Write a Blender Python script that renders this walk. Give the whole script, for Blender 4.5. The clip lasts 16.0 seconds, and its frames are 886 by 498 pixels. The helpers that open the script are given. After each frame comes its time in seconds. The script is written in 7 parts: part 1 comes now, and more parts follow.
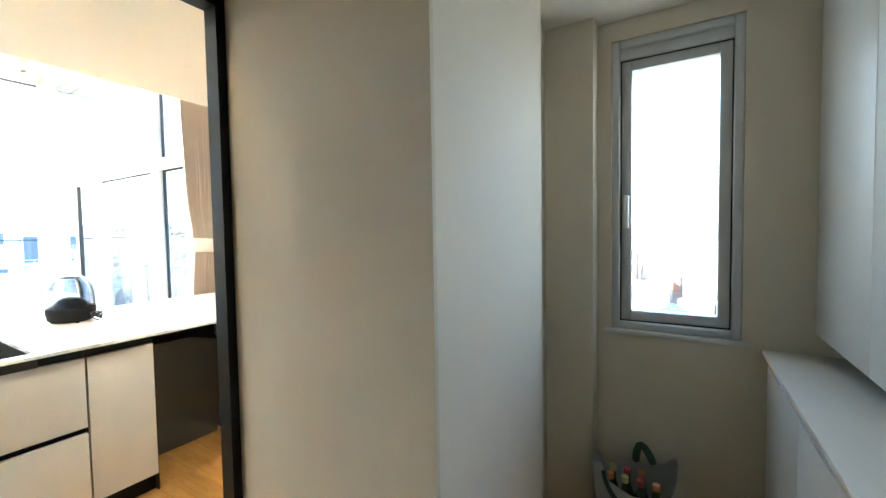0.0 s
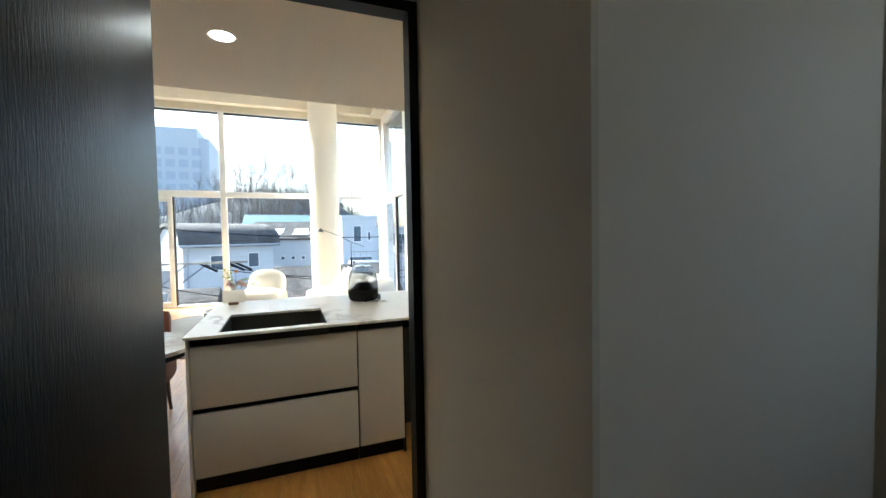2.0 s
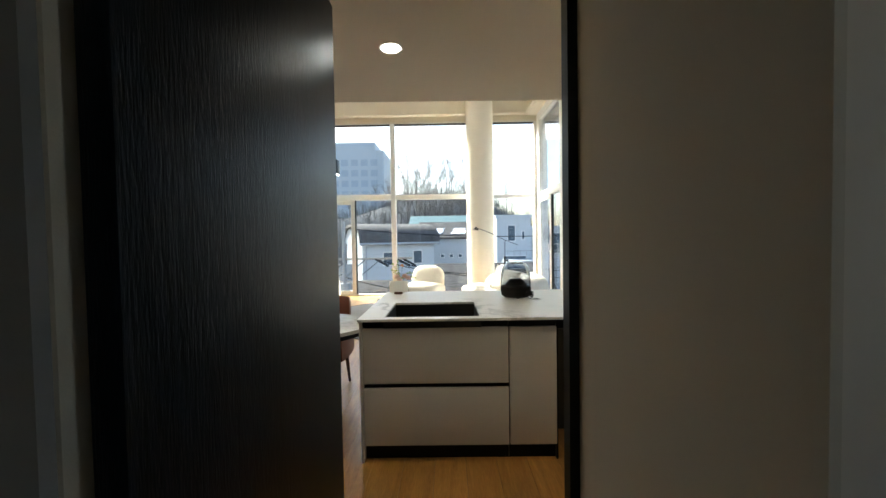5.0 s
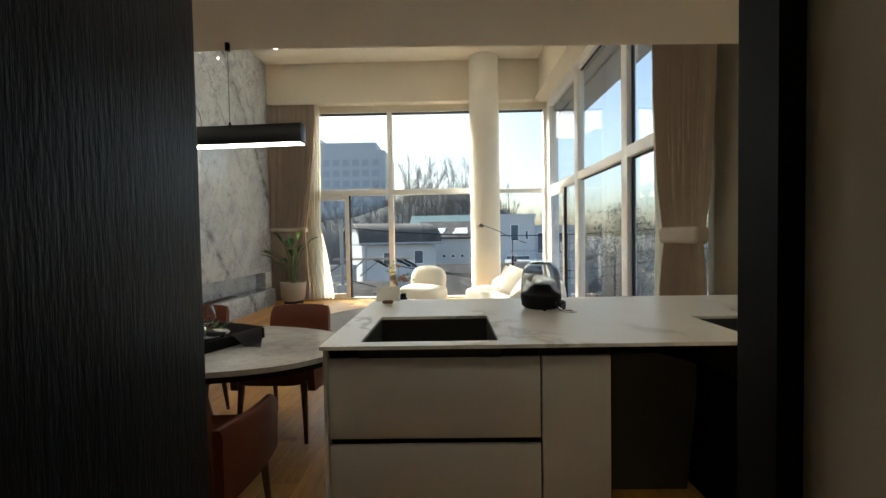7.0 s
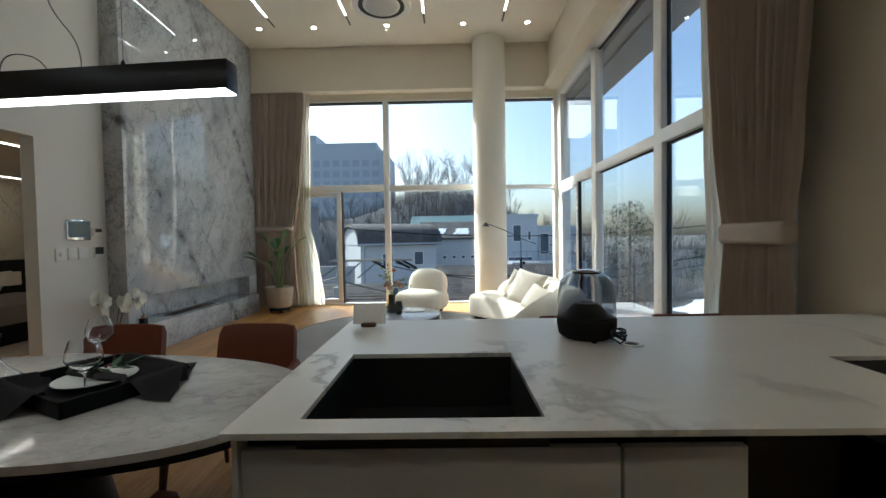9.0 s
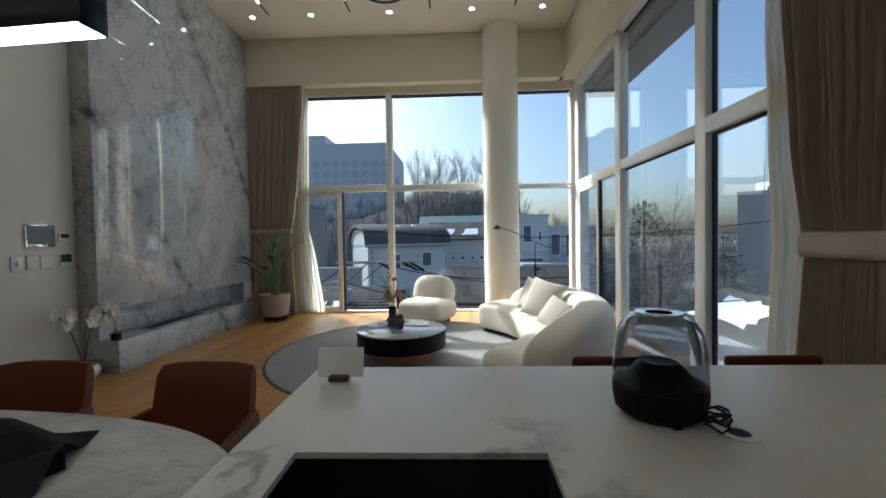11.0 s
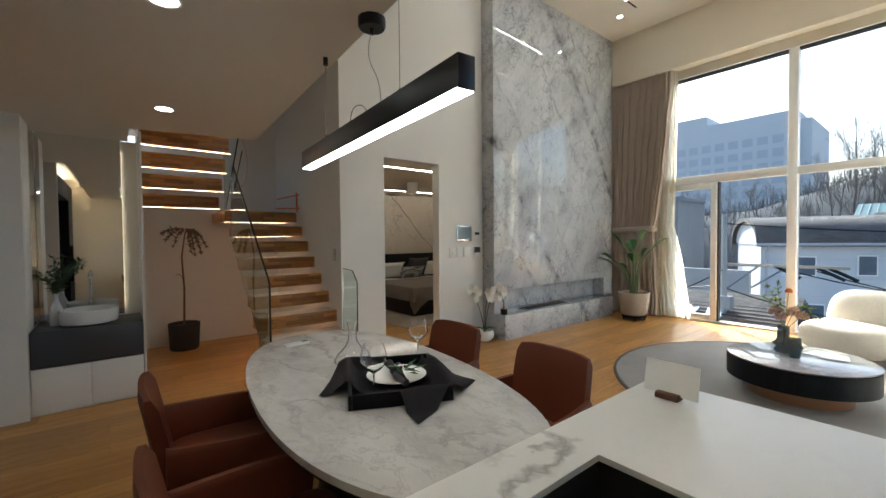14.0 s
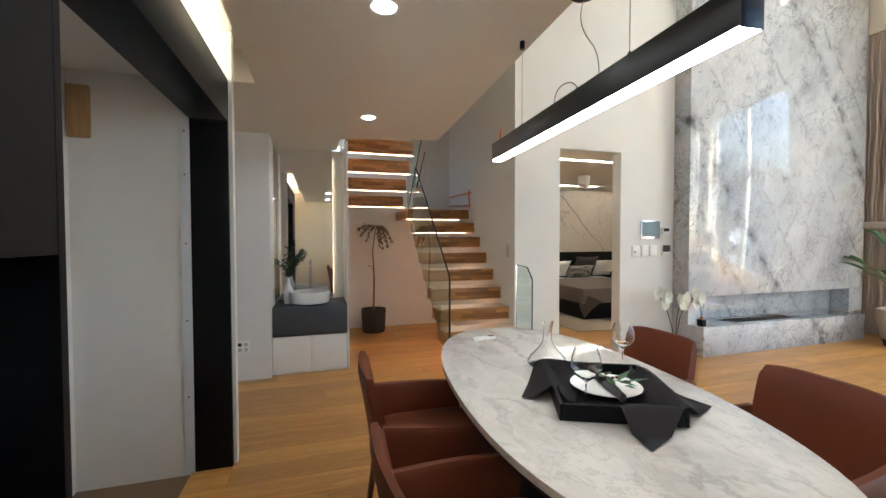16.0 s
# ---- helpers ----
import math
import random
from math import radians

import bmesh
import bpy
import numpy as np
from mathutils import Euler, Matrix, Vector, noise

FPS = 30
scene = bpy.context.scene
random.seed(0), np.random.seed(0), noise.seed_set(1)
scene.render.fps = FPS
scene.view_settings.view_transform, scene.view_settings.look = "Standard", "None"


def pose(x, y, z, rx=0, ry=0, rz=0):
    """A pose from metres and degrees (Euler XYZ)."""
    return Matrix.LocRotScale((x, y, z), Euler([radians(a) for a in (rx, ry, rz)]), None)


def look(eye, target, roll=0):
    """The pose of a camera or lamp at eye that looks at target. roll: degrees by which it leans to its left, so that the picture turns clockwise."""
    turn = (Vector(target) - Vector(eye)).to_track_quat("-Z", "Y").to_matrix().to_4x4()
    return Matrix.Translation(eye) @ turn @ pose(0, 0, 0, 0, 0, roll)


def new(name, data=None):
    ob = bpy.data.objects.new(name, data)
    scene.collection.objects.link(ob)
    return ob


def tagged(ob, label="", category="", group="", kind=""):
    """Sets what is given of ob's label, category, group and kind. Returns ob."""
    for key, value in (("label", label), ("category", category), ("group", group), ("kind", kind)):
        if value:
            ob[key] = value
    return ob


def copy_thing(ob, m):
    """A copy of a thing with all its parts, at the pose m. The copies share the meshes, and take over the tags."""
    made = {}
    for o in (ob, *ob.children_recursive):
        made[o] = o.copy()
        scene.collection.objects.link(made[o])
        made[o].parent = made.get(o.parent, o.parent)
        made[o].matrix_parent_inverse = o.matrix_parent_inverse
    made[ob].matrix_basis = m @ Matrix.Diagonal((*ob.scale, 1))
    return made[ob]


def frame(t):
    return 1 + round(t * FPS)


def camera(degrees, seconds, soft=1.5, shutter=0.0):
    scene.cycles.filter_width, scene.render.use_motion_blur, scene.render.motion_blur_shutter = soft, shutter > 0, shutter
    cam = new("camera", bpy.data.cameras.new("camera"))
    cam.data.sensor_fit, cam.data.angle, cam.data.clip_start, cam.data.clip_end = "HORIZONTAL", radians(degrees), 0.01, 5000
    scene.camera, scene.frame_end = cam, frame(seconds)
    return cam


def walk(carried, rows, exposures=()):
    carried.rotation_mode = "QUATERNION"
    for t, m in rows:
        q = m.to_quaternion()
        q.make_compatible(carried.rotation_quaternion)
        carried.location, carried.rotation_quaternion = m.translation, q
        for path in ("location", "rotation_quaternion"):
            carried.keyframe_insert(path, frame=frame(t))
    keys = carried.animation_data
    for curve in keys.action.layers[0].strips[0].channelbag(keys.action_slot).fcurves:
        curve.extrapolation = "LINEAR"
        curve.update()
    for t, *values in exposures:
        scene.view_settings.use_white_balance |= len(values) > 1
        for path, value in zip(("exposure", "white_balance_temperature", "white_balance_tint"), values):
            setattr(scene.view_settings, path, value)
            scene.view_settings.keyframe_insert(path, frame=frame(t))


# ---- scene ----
cam = camera(95.4, 16.0)
PATH = [
    (0, (0.461, 1.0, 1.417), (-0.573, 2.709, 1.332), -0.9),
    (0.5, (0.401, 1.142, 1.432), (-0.891, 2.666, 1.343), -1.0),
    (1, (0.396, 1.253, 1.419), (-1.131, 2.542, 1.349), -0.8),
    (1.5, (0.418, 1.331, 1.428), (-1.307, 2.34, 1.348), -1.1),
    (2, (0.461, 1.372, 1.419), (-1.405, 2.088, 1.347), -1.0),
    (2.5, (0.506, 1.388, 1.412), (-1.445, 1.825, 1.347), -0.8),
    (3, (0.542, 1.386, 1.41), (-1.444, 1.615, 1.348), -0.7),
    (3.5, (0.563, 1.393, 1.406), (-1.434, 1.48, 1.345), -0.4),
    (4, (0.571, 1.401, 1.407), (-1.428, 1.406, 1.344), -0.3),
    (6.5, (-0.172, 1.364, 1.345), (-2.171, 1.334, 1.285), -1.1),
    (7, (-0.362, 1.377, 1.338), (-2.361, 1.347, 1.279), -1.0),
    (7.5, (-0.537, 1.372, 1.323), (-2.536, 1.34, 1.266), -0.9),
    (8, (-0.74, 1.351, 1.327), (-2.739, 1.319, 1.273), -1.0),
    (8.5, (-0.908, 1.351, 1.318), (-2.907, 1.319, 1.263), -1.0),
    (9, (-1.107, 1.36, 1.326), (-3.106, 1.327, 1.271), -1.0),
    (11.5, (-1.756, 1.402, 1.407), (-3.752, 1.282, 1.352), -1.0),
    (12, (-1.8, 1.478, 1.416), (-3.749, 1.035, 1.362), -1.1),
    (12.5, (-1.8, 1.502, 1.416), (-3.628, 0.692, 1.363), -0.9),
    (13, (-1.776, 1.5, 1.412), (-3.418, 0.36, 1.361), -0.7),
    (13.5, (-1.744, 1.499, 1.415), (-3.184, 0.112, 1.364), -0.5),
    (14, (-1.716, 1.501, 1.411), (-2.966, -0.059, 1.36), -0.5),
    (14.5, (-1.702, 1.497, 1.406), (-2.774, -0.19, 1.354), -0.4),
    (15, (-1.685, 1.477, 1.398), (-2.593, -0.304, 1.344), -0.2),
    (15.5, (-1.651, 1.407, 1.381), (-2.399, -0.447, 1.328), -0.2),
    (16, (-1.599, 1.278, 1.383), (-2.182, -0.634, 1.329), -0.1),
]
walk(cam, [(t, look(eye, target, roll)) for t, eye, target, roll in PATH],
     [(0, 4.1, 5450, -2), (0.5, 3.55, 5450, -2), (1, 3.0, 5450, -2), (1.5, 2.6, 5450, -1), (2, 2.05, 5550, 0), (4, 1.85, 5700, 0), (6.5, 1.0, 6150, 1), (7.5, 0.85, 6050, 0), (9, 0.52, 5400, 0),
      (11.5, 0.15, 5350, 1), (12.5, 0.26, 5600, 3), (13, 0.55, 5550, 3), (13.5, 0.9, 5550, 3), (14, 1.3, 5650, 3), (14.5, 1.65, 5750, 4), (15, 1.92, 5700, 4), (16, 2.28, 5500, 4)])

# ---- light ----
world = bpy.data.worlds.new("sky")
scene.world = world
world.use_nodes = True
SUN_AZ, SUN_EL = radians(225), radians(33)
sky = world.node_tree.nodes.new("ShaderNodeTexSky")
sky.sky_type, sky.sun_disc = "NISHITA", False
sky.sun_elevation, sky.sun_rotation = SUN_EL, SUN_AZ
sky.air_density, sky.dust_density = 1.0, 3.5
world.node_tree.nodes["Background"].inputs["Strength"].default_value = 0.15
world.node_tree.links.new(sky.outputs["Color"], world.node_tree.nodes["Background"].inputs["Color"])
sun = new("sun", bpy.data.lights.new("sun", "SUN"))
sun.data.energy, sun.data.angle, sun.data.color = 4.6, radians(0.6), (1.0, 0.93, 0.82)
sun.matrix_world = look((0, 0, 30), (math.cos(radians(45)) * 10, math.sin(radians(45)) * 10, 30 - 10 * math.tan(SUN_EL)))

# added area lamp in the pantry window's upper half, brightens the pantry as sky light
pantry_sky_fill = new("pantry_sky_fill", bpy.data.lights.new("pantry_sky_fill", "AREA"))
pantry_sky_fill.data.shape, pantry_sky_fill.data.size, pantry_sky_fill.data.size_y = "RECTANGLE", 0.40, 0.62
pantry_sky_fill.data.energy, pantry_sky_fill.data.color = 0.2, (1.0, 0.98, 0.95)
pantry_sky_fill.matrix_world = look((0.405, 3.36, 1.88), (0.405, 0.0, 1.88))


# ---- helpers of this scene ----
ORIGIN = {}


def thing(name, at, label, category, group="", kind=""):
    ob = new(name)
    ob.empty_display_size = 0.1
    ob.location = at
    ORIGIN[ob] = Vector(at)
    return tagged(ob, label, category, group, kind)


def finish(bm, name, material, smooth=40):
    me = bpy.data.meshes.new(name)
    bmesh.ops.recalc_face_normals(bm, faces=bm.faces)
    bm.to_mesh(me)
    bm.free()
    me.materials.append(material)
    if smooth:
        me.polygons.foreach_set("use_smooth", [True] * len(me.polygons))
        me.set_sharp_from_angle(angle=radians(smooth))
    return me


def part(name, bm, material, parent, label="", smooth=40):
    """One mesh under a thing or a part; the bmesh is in the world's metres."""
    me = finish(bm, name, material, smooth)
    base = ORIGIN[parent]
    me.transform(Matrix.Translation(-base))
    ob = new(name, me)
    ob.parent = parent
    ORIGIN[ob] = base
    return tagged(ob, label) if label else ob


def solid(name, bm, material, label="", category="", group="", kind="", smooth=40):
    """A top-level thing that is one mesh, with its origin at its base."""
    xs = [v.co.copy() for v in bm.verts]
    lo = Vector((min(c.x for c in xs), min(c.y for c in xs), min(c.z for c in xs)))
    hi = Vector((max(c.x for c in xs), max(c.y for c in xs), max(c.z for c in xs)))
    base = Vector(((lo.x + hi.x) / 2, (lo.y + hi.y) / 2, lo.z))
    me = finish(bm, name, material, smooth)
    me.transform(Matrix.Translation(-base))
    ob = new(name, me)
    ob.location = base
    ORIGIN[ob] = base
    return tagged(ob, label, category, group, kind)


def boxes(*items, bev=0.0, seg=2):
    """A bmesh of boxes (x0, y0, z0, x1, y1, z1)."""
    bm = bmesh.new()
    for x0, y0, z0, x1, y1, z1 in items:
        m = Matrix.LocRotScale(((x0 + x1) / 2, (y0 + y1) / 2, (z0 + z1) / 2), None, (abs(x1 - x0), abs(y1 - y0), abs(z1 - z0)))
        bmesh.ops.create_cube(bm, size=1, matrix=m)
    if bev:
        bmesh.ops.bevel(bm, geom=list(bm.edges), offset=bev, segments=seg, affect="EDGES", profile=0.5)
    return bm


def prism(points, z0, z1, bev=0.0, seg=2):
    """A bmesh of the outline, in x and y, between two heights."""
    bm = bmesh.new()
    lo = [bm.verts.new((x, y, z0)) for x, y in points]
    hi = [bm.verts.new((x, y, z1)) for x, y in points]
    n = len(points)
    bm.faces.new(lo[::-1])
    bm.faces.new(hi)
    rim = []
    for i in range(n):
        bm.faces.new((lo[i], lo[(i + 1) % n], hi[(i + 1) % n], hi[i]))
    if bev:
        bm.edges.ensure_lookup_table()
        rim = [e for e in bm.edges if abs(e.verts[0].co.z - e.verts[1].co.z) < 1e-6]
        bmesh.ops.bevel(bm, geom=rim, offset=bev, segments=seg, affect="EDGES", profile=0.5)
    return bm


def lathe(profile, at=(0, 0, 0), n=32, bm=None):
    """A bmesh turned round z from (radius, height) pairs."""
    bm = bm or bmesh.new()
    rings = []
    for r, z in profile:
        if r < 1e-5:
            rings.append([bm.verts.new((at[0], at[1], at[2] + z))])
        else:
            rings.append([bm.verts.new((at[0] + r * math.cos(2 * math.pi * i / n), at[1] + r * math.sin(2 * math.pi * i / n), at[2] + z)) for i in range(n)])
    for a, b in zip(rings, rings[1:]):
        for i in range(n):
            j = (i + 1) % n
            if len(a) == 1 and len(b) == 1:
                continue
            if len(a) == 1:
                bm.faces.new((a[0], b[i], b[j]))
            elif len(b) == 1:
                bm.faces.new((a[i], a[j], b[0]))
            else:
                bm.faces.new((a[i], a[j], b[j], b[i]))
    return bm


def tube(points, radius, n=8, bm=None, taper=None):
    """A bmesh of a round bar along points; taper: the radius at its end."""
    bm = bm or bmesh.new()
    pts = [Vector(p) for p in points]
    rings = []
    up = Vector((0.13, 0.31, 0.94))
    for i, p in enumerate(pts):
        d = (pts[min(i + 1, len(pts) - 1)] - pts[max(i - 1, 0)]).normalized()
        a = d.cross(up)
        if a.length < 1e-3:
            a = d.cross(Vector((1, 0, 0)))
        a.normalize()
        b = d.cross(a)
        r = radius if taper is None else radius + (taper - radius) * i / (len(pts) - 1)
        rings.append([bm.verts.new(p + (a * math.cos(2 * math.pi * k / n) + b * math.sin(2 * math.pi * k / n)) * r) for k in range(n)])
    for u, v in zip(rings, rings[1:]):
        for k in range(n):
            bm.faces.new((u[k], u[(k + 1) % n], v[(k + 1) % n], v[k]))
    bm.faces.new(rings[0][::-1])
    bm.faces.new(rings[-1])
    return bm


def loft(rings, closed_ends=True, bm=None):
    """A bmesh through closed rings of points, all of one length."""
    bm = bm or bmesh.new()
    vs = [[bm.verts.new(p) for p in ring] for ring in rings]
    n = len(vs[0])
    for u, v in zip(vs, vs[1:]):
        for k in range(n):
            bm.faces.new((u[k], u[(k + 1) % n], v[(k + 1) % n], v[k]))
    if closed_ends:
        bm.faces.new(vs[0][::-1])
        bm.faces.new(vs[-1])
    return bm


def arc(p0, p1, p2, n=8):
    """Points of a curve from p0 to p2 bent towards p1."""
    a, b, c = Vector(p0), Vector(p1), Vector(p2)
    return [tuple(a * (1 - t) ** 2 + b * 2 * t * (1 - t) + c * t * t) for t in (i / n for i in range(n + 1))]


def sphere(c, r, seg=16, rings=10, bm=None, scale=(1, 1, 1)):
    bm = bm or bmesh.new()
    bmesh.ops.create_uvsphere(bm, u_segments=seg, v_segments=rings, radius=1, matrix=Matrix.LocRotScale(c, None, (r * scale[0], r * scale[1], r * scale[2])))
    return bm


# ---- materials ----
class Nodes:
    """A short way to write a node material."""

    def __init__(self, name):
        self.mat = bpy.data.materials.new(name)
        self.mat.use_nodes = True
        self.tree = self.mat.node_tree
        self.bsdf = self.tree.nodes["Principled BSDF"]

    def add(self, kind, **inputs):
        node = self.tree.nodes.new("ShaderNode" + kind)
        for key, value in inputs.items():
            name = key.replace("_", " ")
            if isinstance(value, bpy.types.NodeSocket):
                self.tree.links.new(value, node.inputs[name])
            else:
                node.inputs[name].default_value = value
        return node

    def link(self, a, b):
        self.tree.links.new(a, b)

    def coords(self, scale=(1, 1, 1), turn=(0, 0, 0), which="Object", shift=None):
        if which == "World":
            src = self.tree.nodes.new("ShaderNodeNewGeometry").outputs["Position"]
        else:
            src = self.tree.nodes.new("ShaderNodeTexCoord").outputs[which]
        if shift is not None:
            add = self.tree.nodes.new("ShaderNodeVectorMath")
            self.link(src, add.inputs[0])
            self.link(shift, add.inputs[1])
            src = add.outputs[0]
        mp = self.add("Mapping", Vector=src)
        mp.inputs["Scale"].default_value = scale
        mp.inputs["Rotation"].default_value = turn
        return mp.outputs["Vector"]

    def ramp(self, fac, *stops):
        node = self.tree.nodes.new("ShaderNodeValToRGB")
        self.link(fac, node.inputs["Fac"])
        el = node.color_ramp.elements
        while len(el) < len(stops):
            el.new(0.5)
        for e, (pos, col) in zip(el, stops):
            e.position, e.color = pos, (*col, 1) if len(col) == 3 else col
        return node.outputs["Color"]

    def mix(self, fac, a, b, mode="MIX"):
        node = self.tree.nodes.new("ShaderNodeMix")
        node.data_type, node.blend_type = "RGBA", mode
        for sock, v in ((node.inputs[0], fac), (node.inputs[6], a), (node.inputs[7], b)):
            if isinstance(v, bpy.types.NodeSocket):
                self.link(v, sock)
            else:
                sock.default_value = (*v, 1) if isinstance(v, tuple) and len(v) == 3 else v
        return node.outputs[2]

    def bump(self, height, strength, distance=0.01):
        b = self.add("Bump", Strength=strength, Distance=distance, Height=height)
        self.link(b.outputs["Normal"], self.bsdf.inputs["Normal"])
        return b

    def noise(self, vec, scale, detail=6.0, rough=0.55, distort=0.0):
        return self.add("TexNoise", Vector=vec, Scale=scale, Detail=detail, Roughness=rough, Distortion=distort)


def grey(v):
    return (v, v, v)


def plain(name, col, rough=0.5, metal=0.0, var=0.08, scale=3.0, grain=120.0, bump=0.05, coat=0.0, spec=0.5):
    """Paint, plaster, plastic, leather, metal: a base colour with broad and fine variation."""
    n = Nodes(name)
    vec = n.coords(which="World")
    broad = n.noise(vec, scale, 4).outputs["Fac"]
    fine = n.noise(vec, grain, 3).outputs["Fac"]
    dark = tuple(c * (1 - var) for c in col)
    light = tuple(min(1, c * (1 + var)) for c in col)
    c1 = n.mix(broad, dark, light)
    c2 = n.mix(0.25, c1, n.mix(fine, dark, light))
    n.link(c2, n.bsdf.inputs["Base Color"])
    r = n.add("MapRange", Value=broad)
    r.inputs[3].default_value, r.inputs[4].default_value = max(0.02, rough * 0.88), min(1, rough * 1.12)
    n.link(r.outputs[0], n.bsdf.inputs["Roughness"])
    n.bsdf.inputs["Metallic"].default_value = metal
    n.bsdf.inputs["Coat Weight"].default_value = coat
    n.bsdf.inputs["Specular IOR Level"].default_value = spec
    if bump:
        n.bump(fine, bump, 0.004)
    return n.mat


def glass(name, col=(1, 1, 1), rough=0.0, ior=1.45):
    n = Nodes(name)
    n.bsdf.inputs["Base Color"].default_value = (*col, 1)
    n.bsdf.inputs["Roughness"].default_value = rough
    n.bsdf.inputs["Transmission Weight"].default_value = 1
    n.bsdf.inputs["IOR"].default_value = ior
    return n.mat


def glow(name, col, strength):
    n = Nodes(name)
    n.bsdf.inputs["Base Color"].default_value = (*col, 1)
    n.bsdf.inputs["Emission Color"].default_value = (*col, 1)
    n.bsdf.inputs["Emission Strength"].default_value = strength
    return n.mat


def wood(name, dark, light, rough=0.45, along="X", scale=1.0, vary=0.25, which="Object", bump=0.08, spec=0.5):
    """Wood with grain along one axis; each piece takes its own tone."""
    n = Nodes(name)
    info = n.tree.nodes.new("ShaderNodeObjectInfo")
    shift = n.tree.nodes.new("ShaderNodeVectorMath")
    shift.operation = "SCALE"
    cmb = n.tree.nodes.new("ShaderNodeCombineXYZ")
    for k in range(3):
        n.link(info.outputs["Random"], cmb.inputs[k])
    n.link(cmb.outputs[0], shift.inputs[0])
    shift.inputs["Scale"].default_value = 37.0
    s = {"X": (0.9, 9, 9), "Y": (9, 0.9, 9), "Z": (9, 9, 0.9)}[along]
    vec = n.coords(tuple(v * scale for v in s), which=which, shift=shift.outputs[0])
    grain = n.noise(vec, 3.0, 8, 0.6, 1.2).outputs["Fac"]
    fine = n.noise(n.coords(tuple(v * scale * 6 for v in s), which=which, shift=shift.outputs[0]), 5.0, 4).outputs["Fac"]
    col = n.ramp(grain, (0.3, dark), (0.7, light))
    col = n.mix(0.35, col, n.ramp(fine, (0.35, dark), (0.65, light)))
    tone = n.add("MapRange", Value=info.outputs["Random"])
    tone.inputs[3].default_value, tone.inputs[4].default_value = 1 - vary, 1 + vary
    hsv = n.add("HueSaturation", Color=col)
    n.link(tone.outputs[0], hsv.inputs["Value"])
    n.link(hsv.outputs["Color"], n.bsdf.inputs["Base Color"])
    n.bsdf.inputs["Roughness"].default_value = rough
    n.bsdf.inputs["Specular IOR Level"].default_value = spec
    n.bump(fine, bump, 0.003)
    return n.mat


def marble(name, base, cloud, vein, scale=1.0, rough=0.12, amount=0.6, turn=(0.3, 0.5, 0.7), stretch=(1, 1, 1), clouds=(0.35, 0.75), width=0.03, fine=0.5, sparse=0.42):
    """Stone with clouds and sharp, broken veins."""
    n = Nodes(name)
    vec = n.coords(tuple(scale * k for k in stretch), turn, which="World")
    warp = n.noise(vec, 1.3, 6, 0.6)
    w = n.tree.nodes.new("ShaderNodeVectorMath")
    w.operation = "MULTIPLY_ADD"
    n.link(warp.outputs["Color"], w.inputs[0])
    w.inputs[1].default_value = (0.8, 0.8, 0.8)
    n.link(vec, w.inputs[2])
    big = n.noise(w.outputs[0], 1.1, 8, 0.62).outputs["Fac"]
    col = n.ramp(big, (clouds[0], cloud), (clouds[1], base))

    def veins(sc, wd):
        f = n.noise(w.outputs[0], sc, 5, 0.55).outputs["Fac"]
        d = n.tree.nodes.new("ShaderNodeMath")
        d.operation = "SUBTRACT"
        n.link(f, d.inputs[0])
        d.inputs[1].default_value = 0.5
        a = n.tree.nodes.new("ShaderNodeMath")
        a.operation = "ABSOLUTE"
        n.link(d.outputs[0], a.inputs[0])
        return n.ramp(a.outputs[0], (0.0, (1, 1, 1)), (wd, (0, 0, 0)))
    mask = n.noise(vec, 0.9, 3).outputs["Fac"]
    m1 = n.mix(1.0, veins(1.4, width), n.ramp(mask, (sparse, (0, 0, 0)), (sparse + 0.2, (1, 1, 1))), "MULTIPLY")
    m2 = n.mix(1.0, veins(4.2, width * 0.8), n.ramp(mask, (0.35, (1, 1, 1)), (0.6, (0.1, 0.1, 0.1))), "MULTIPLY")
    both = n.mix(1.0, m1, n.mix(fine, (0, 0, 0), m2), "ADD")
    k = n.mix(1.0, both, grey(amount), "MULTIPLY")
    col = n.mix(k, col, vein)
    n.link(col, n.bsdf.inputs["Base Color"])
    n.bsdf.inputs["Roughness"].default_value = rough
    return n.mat


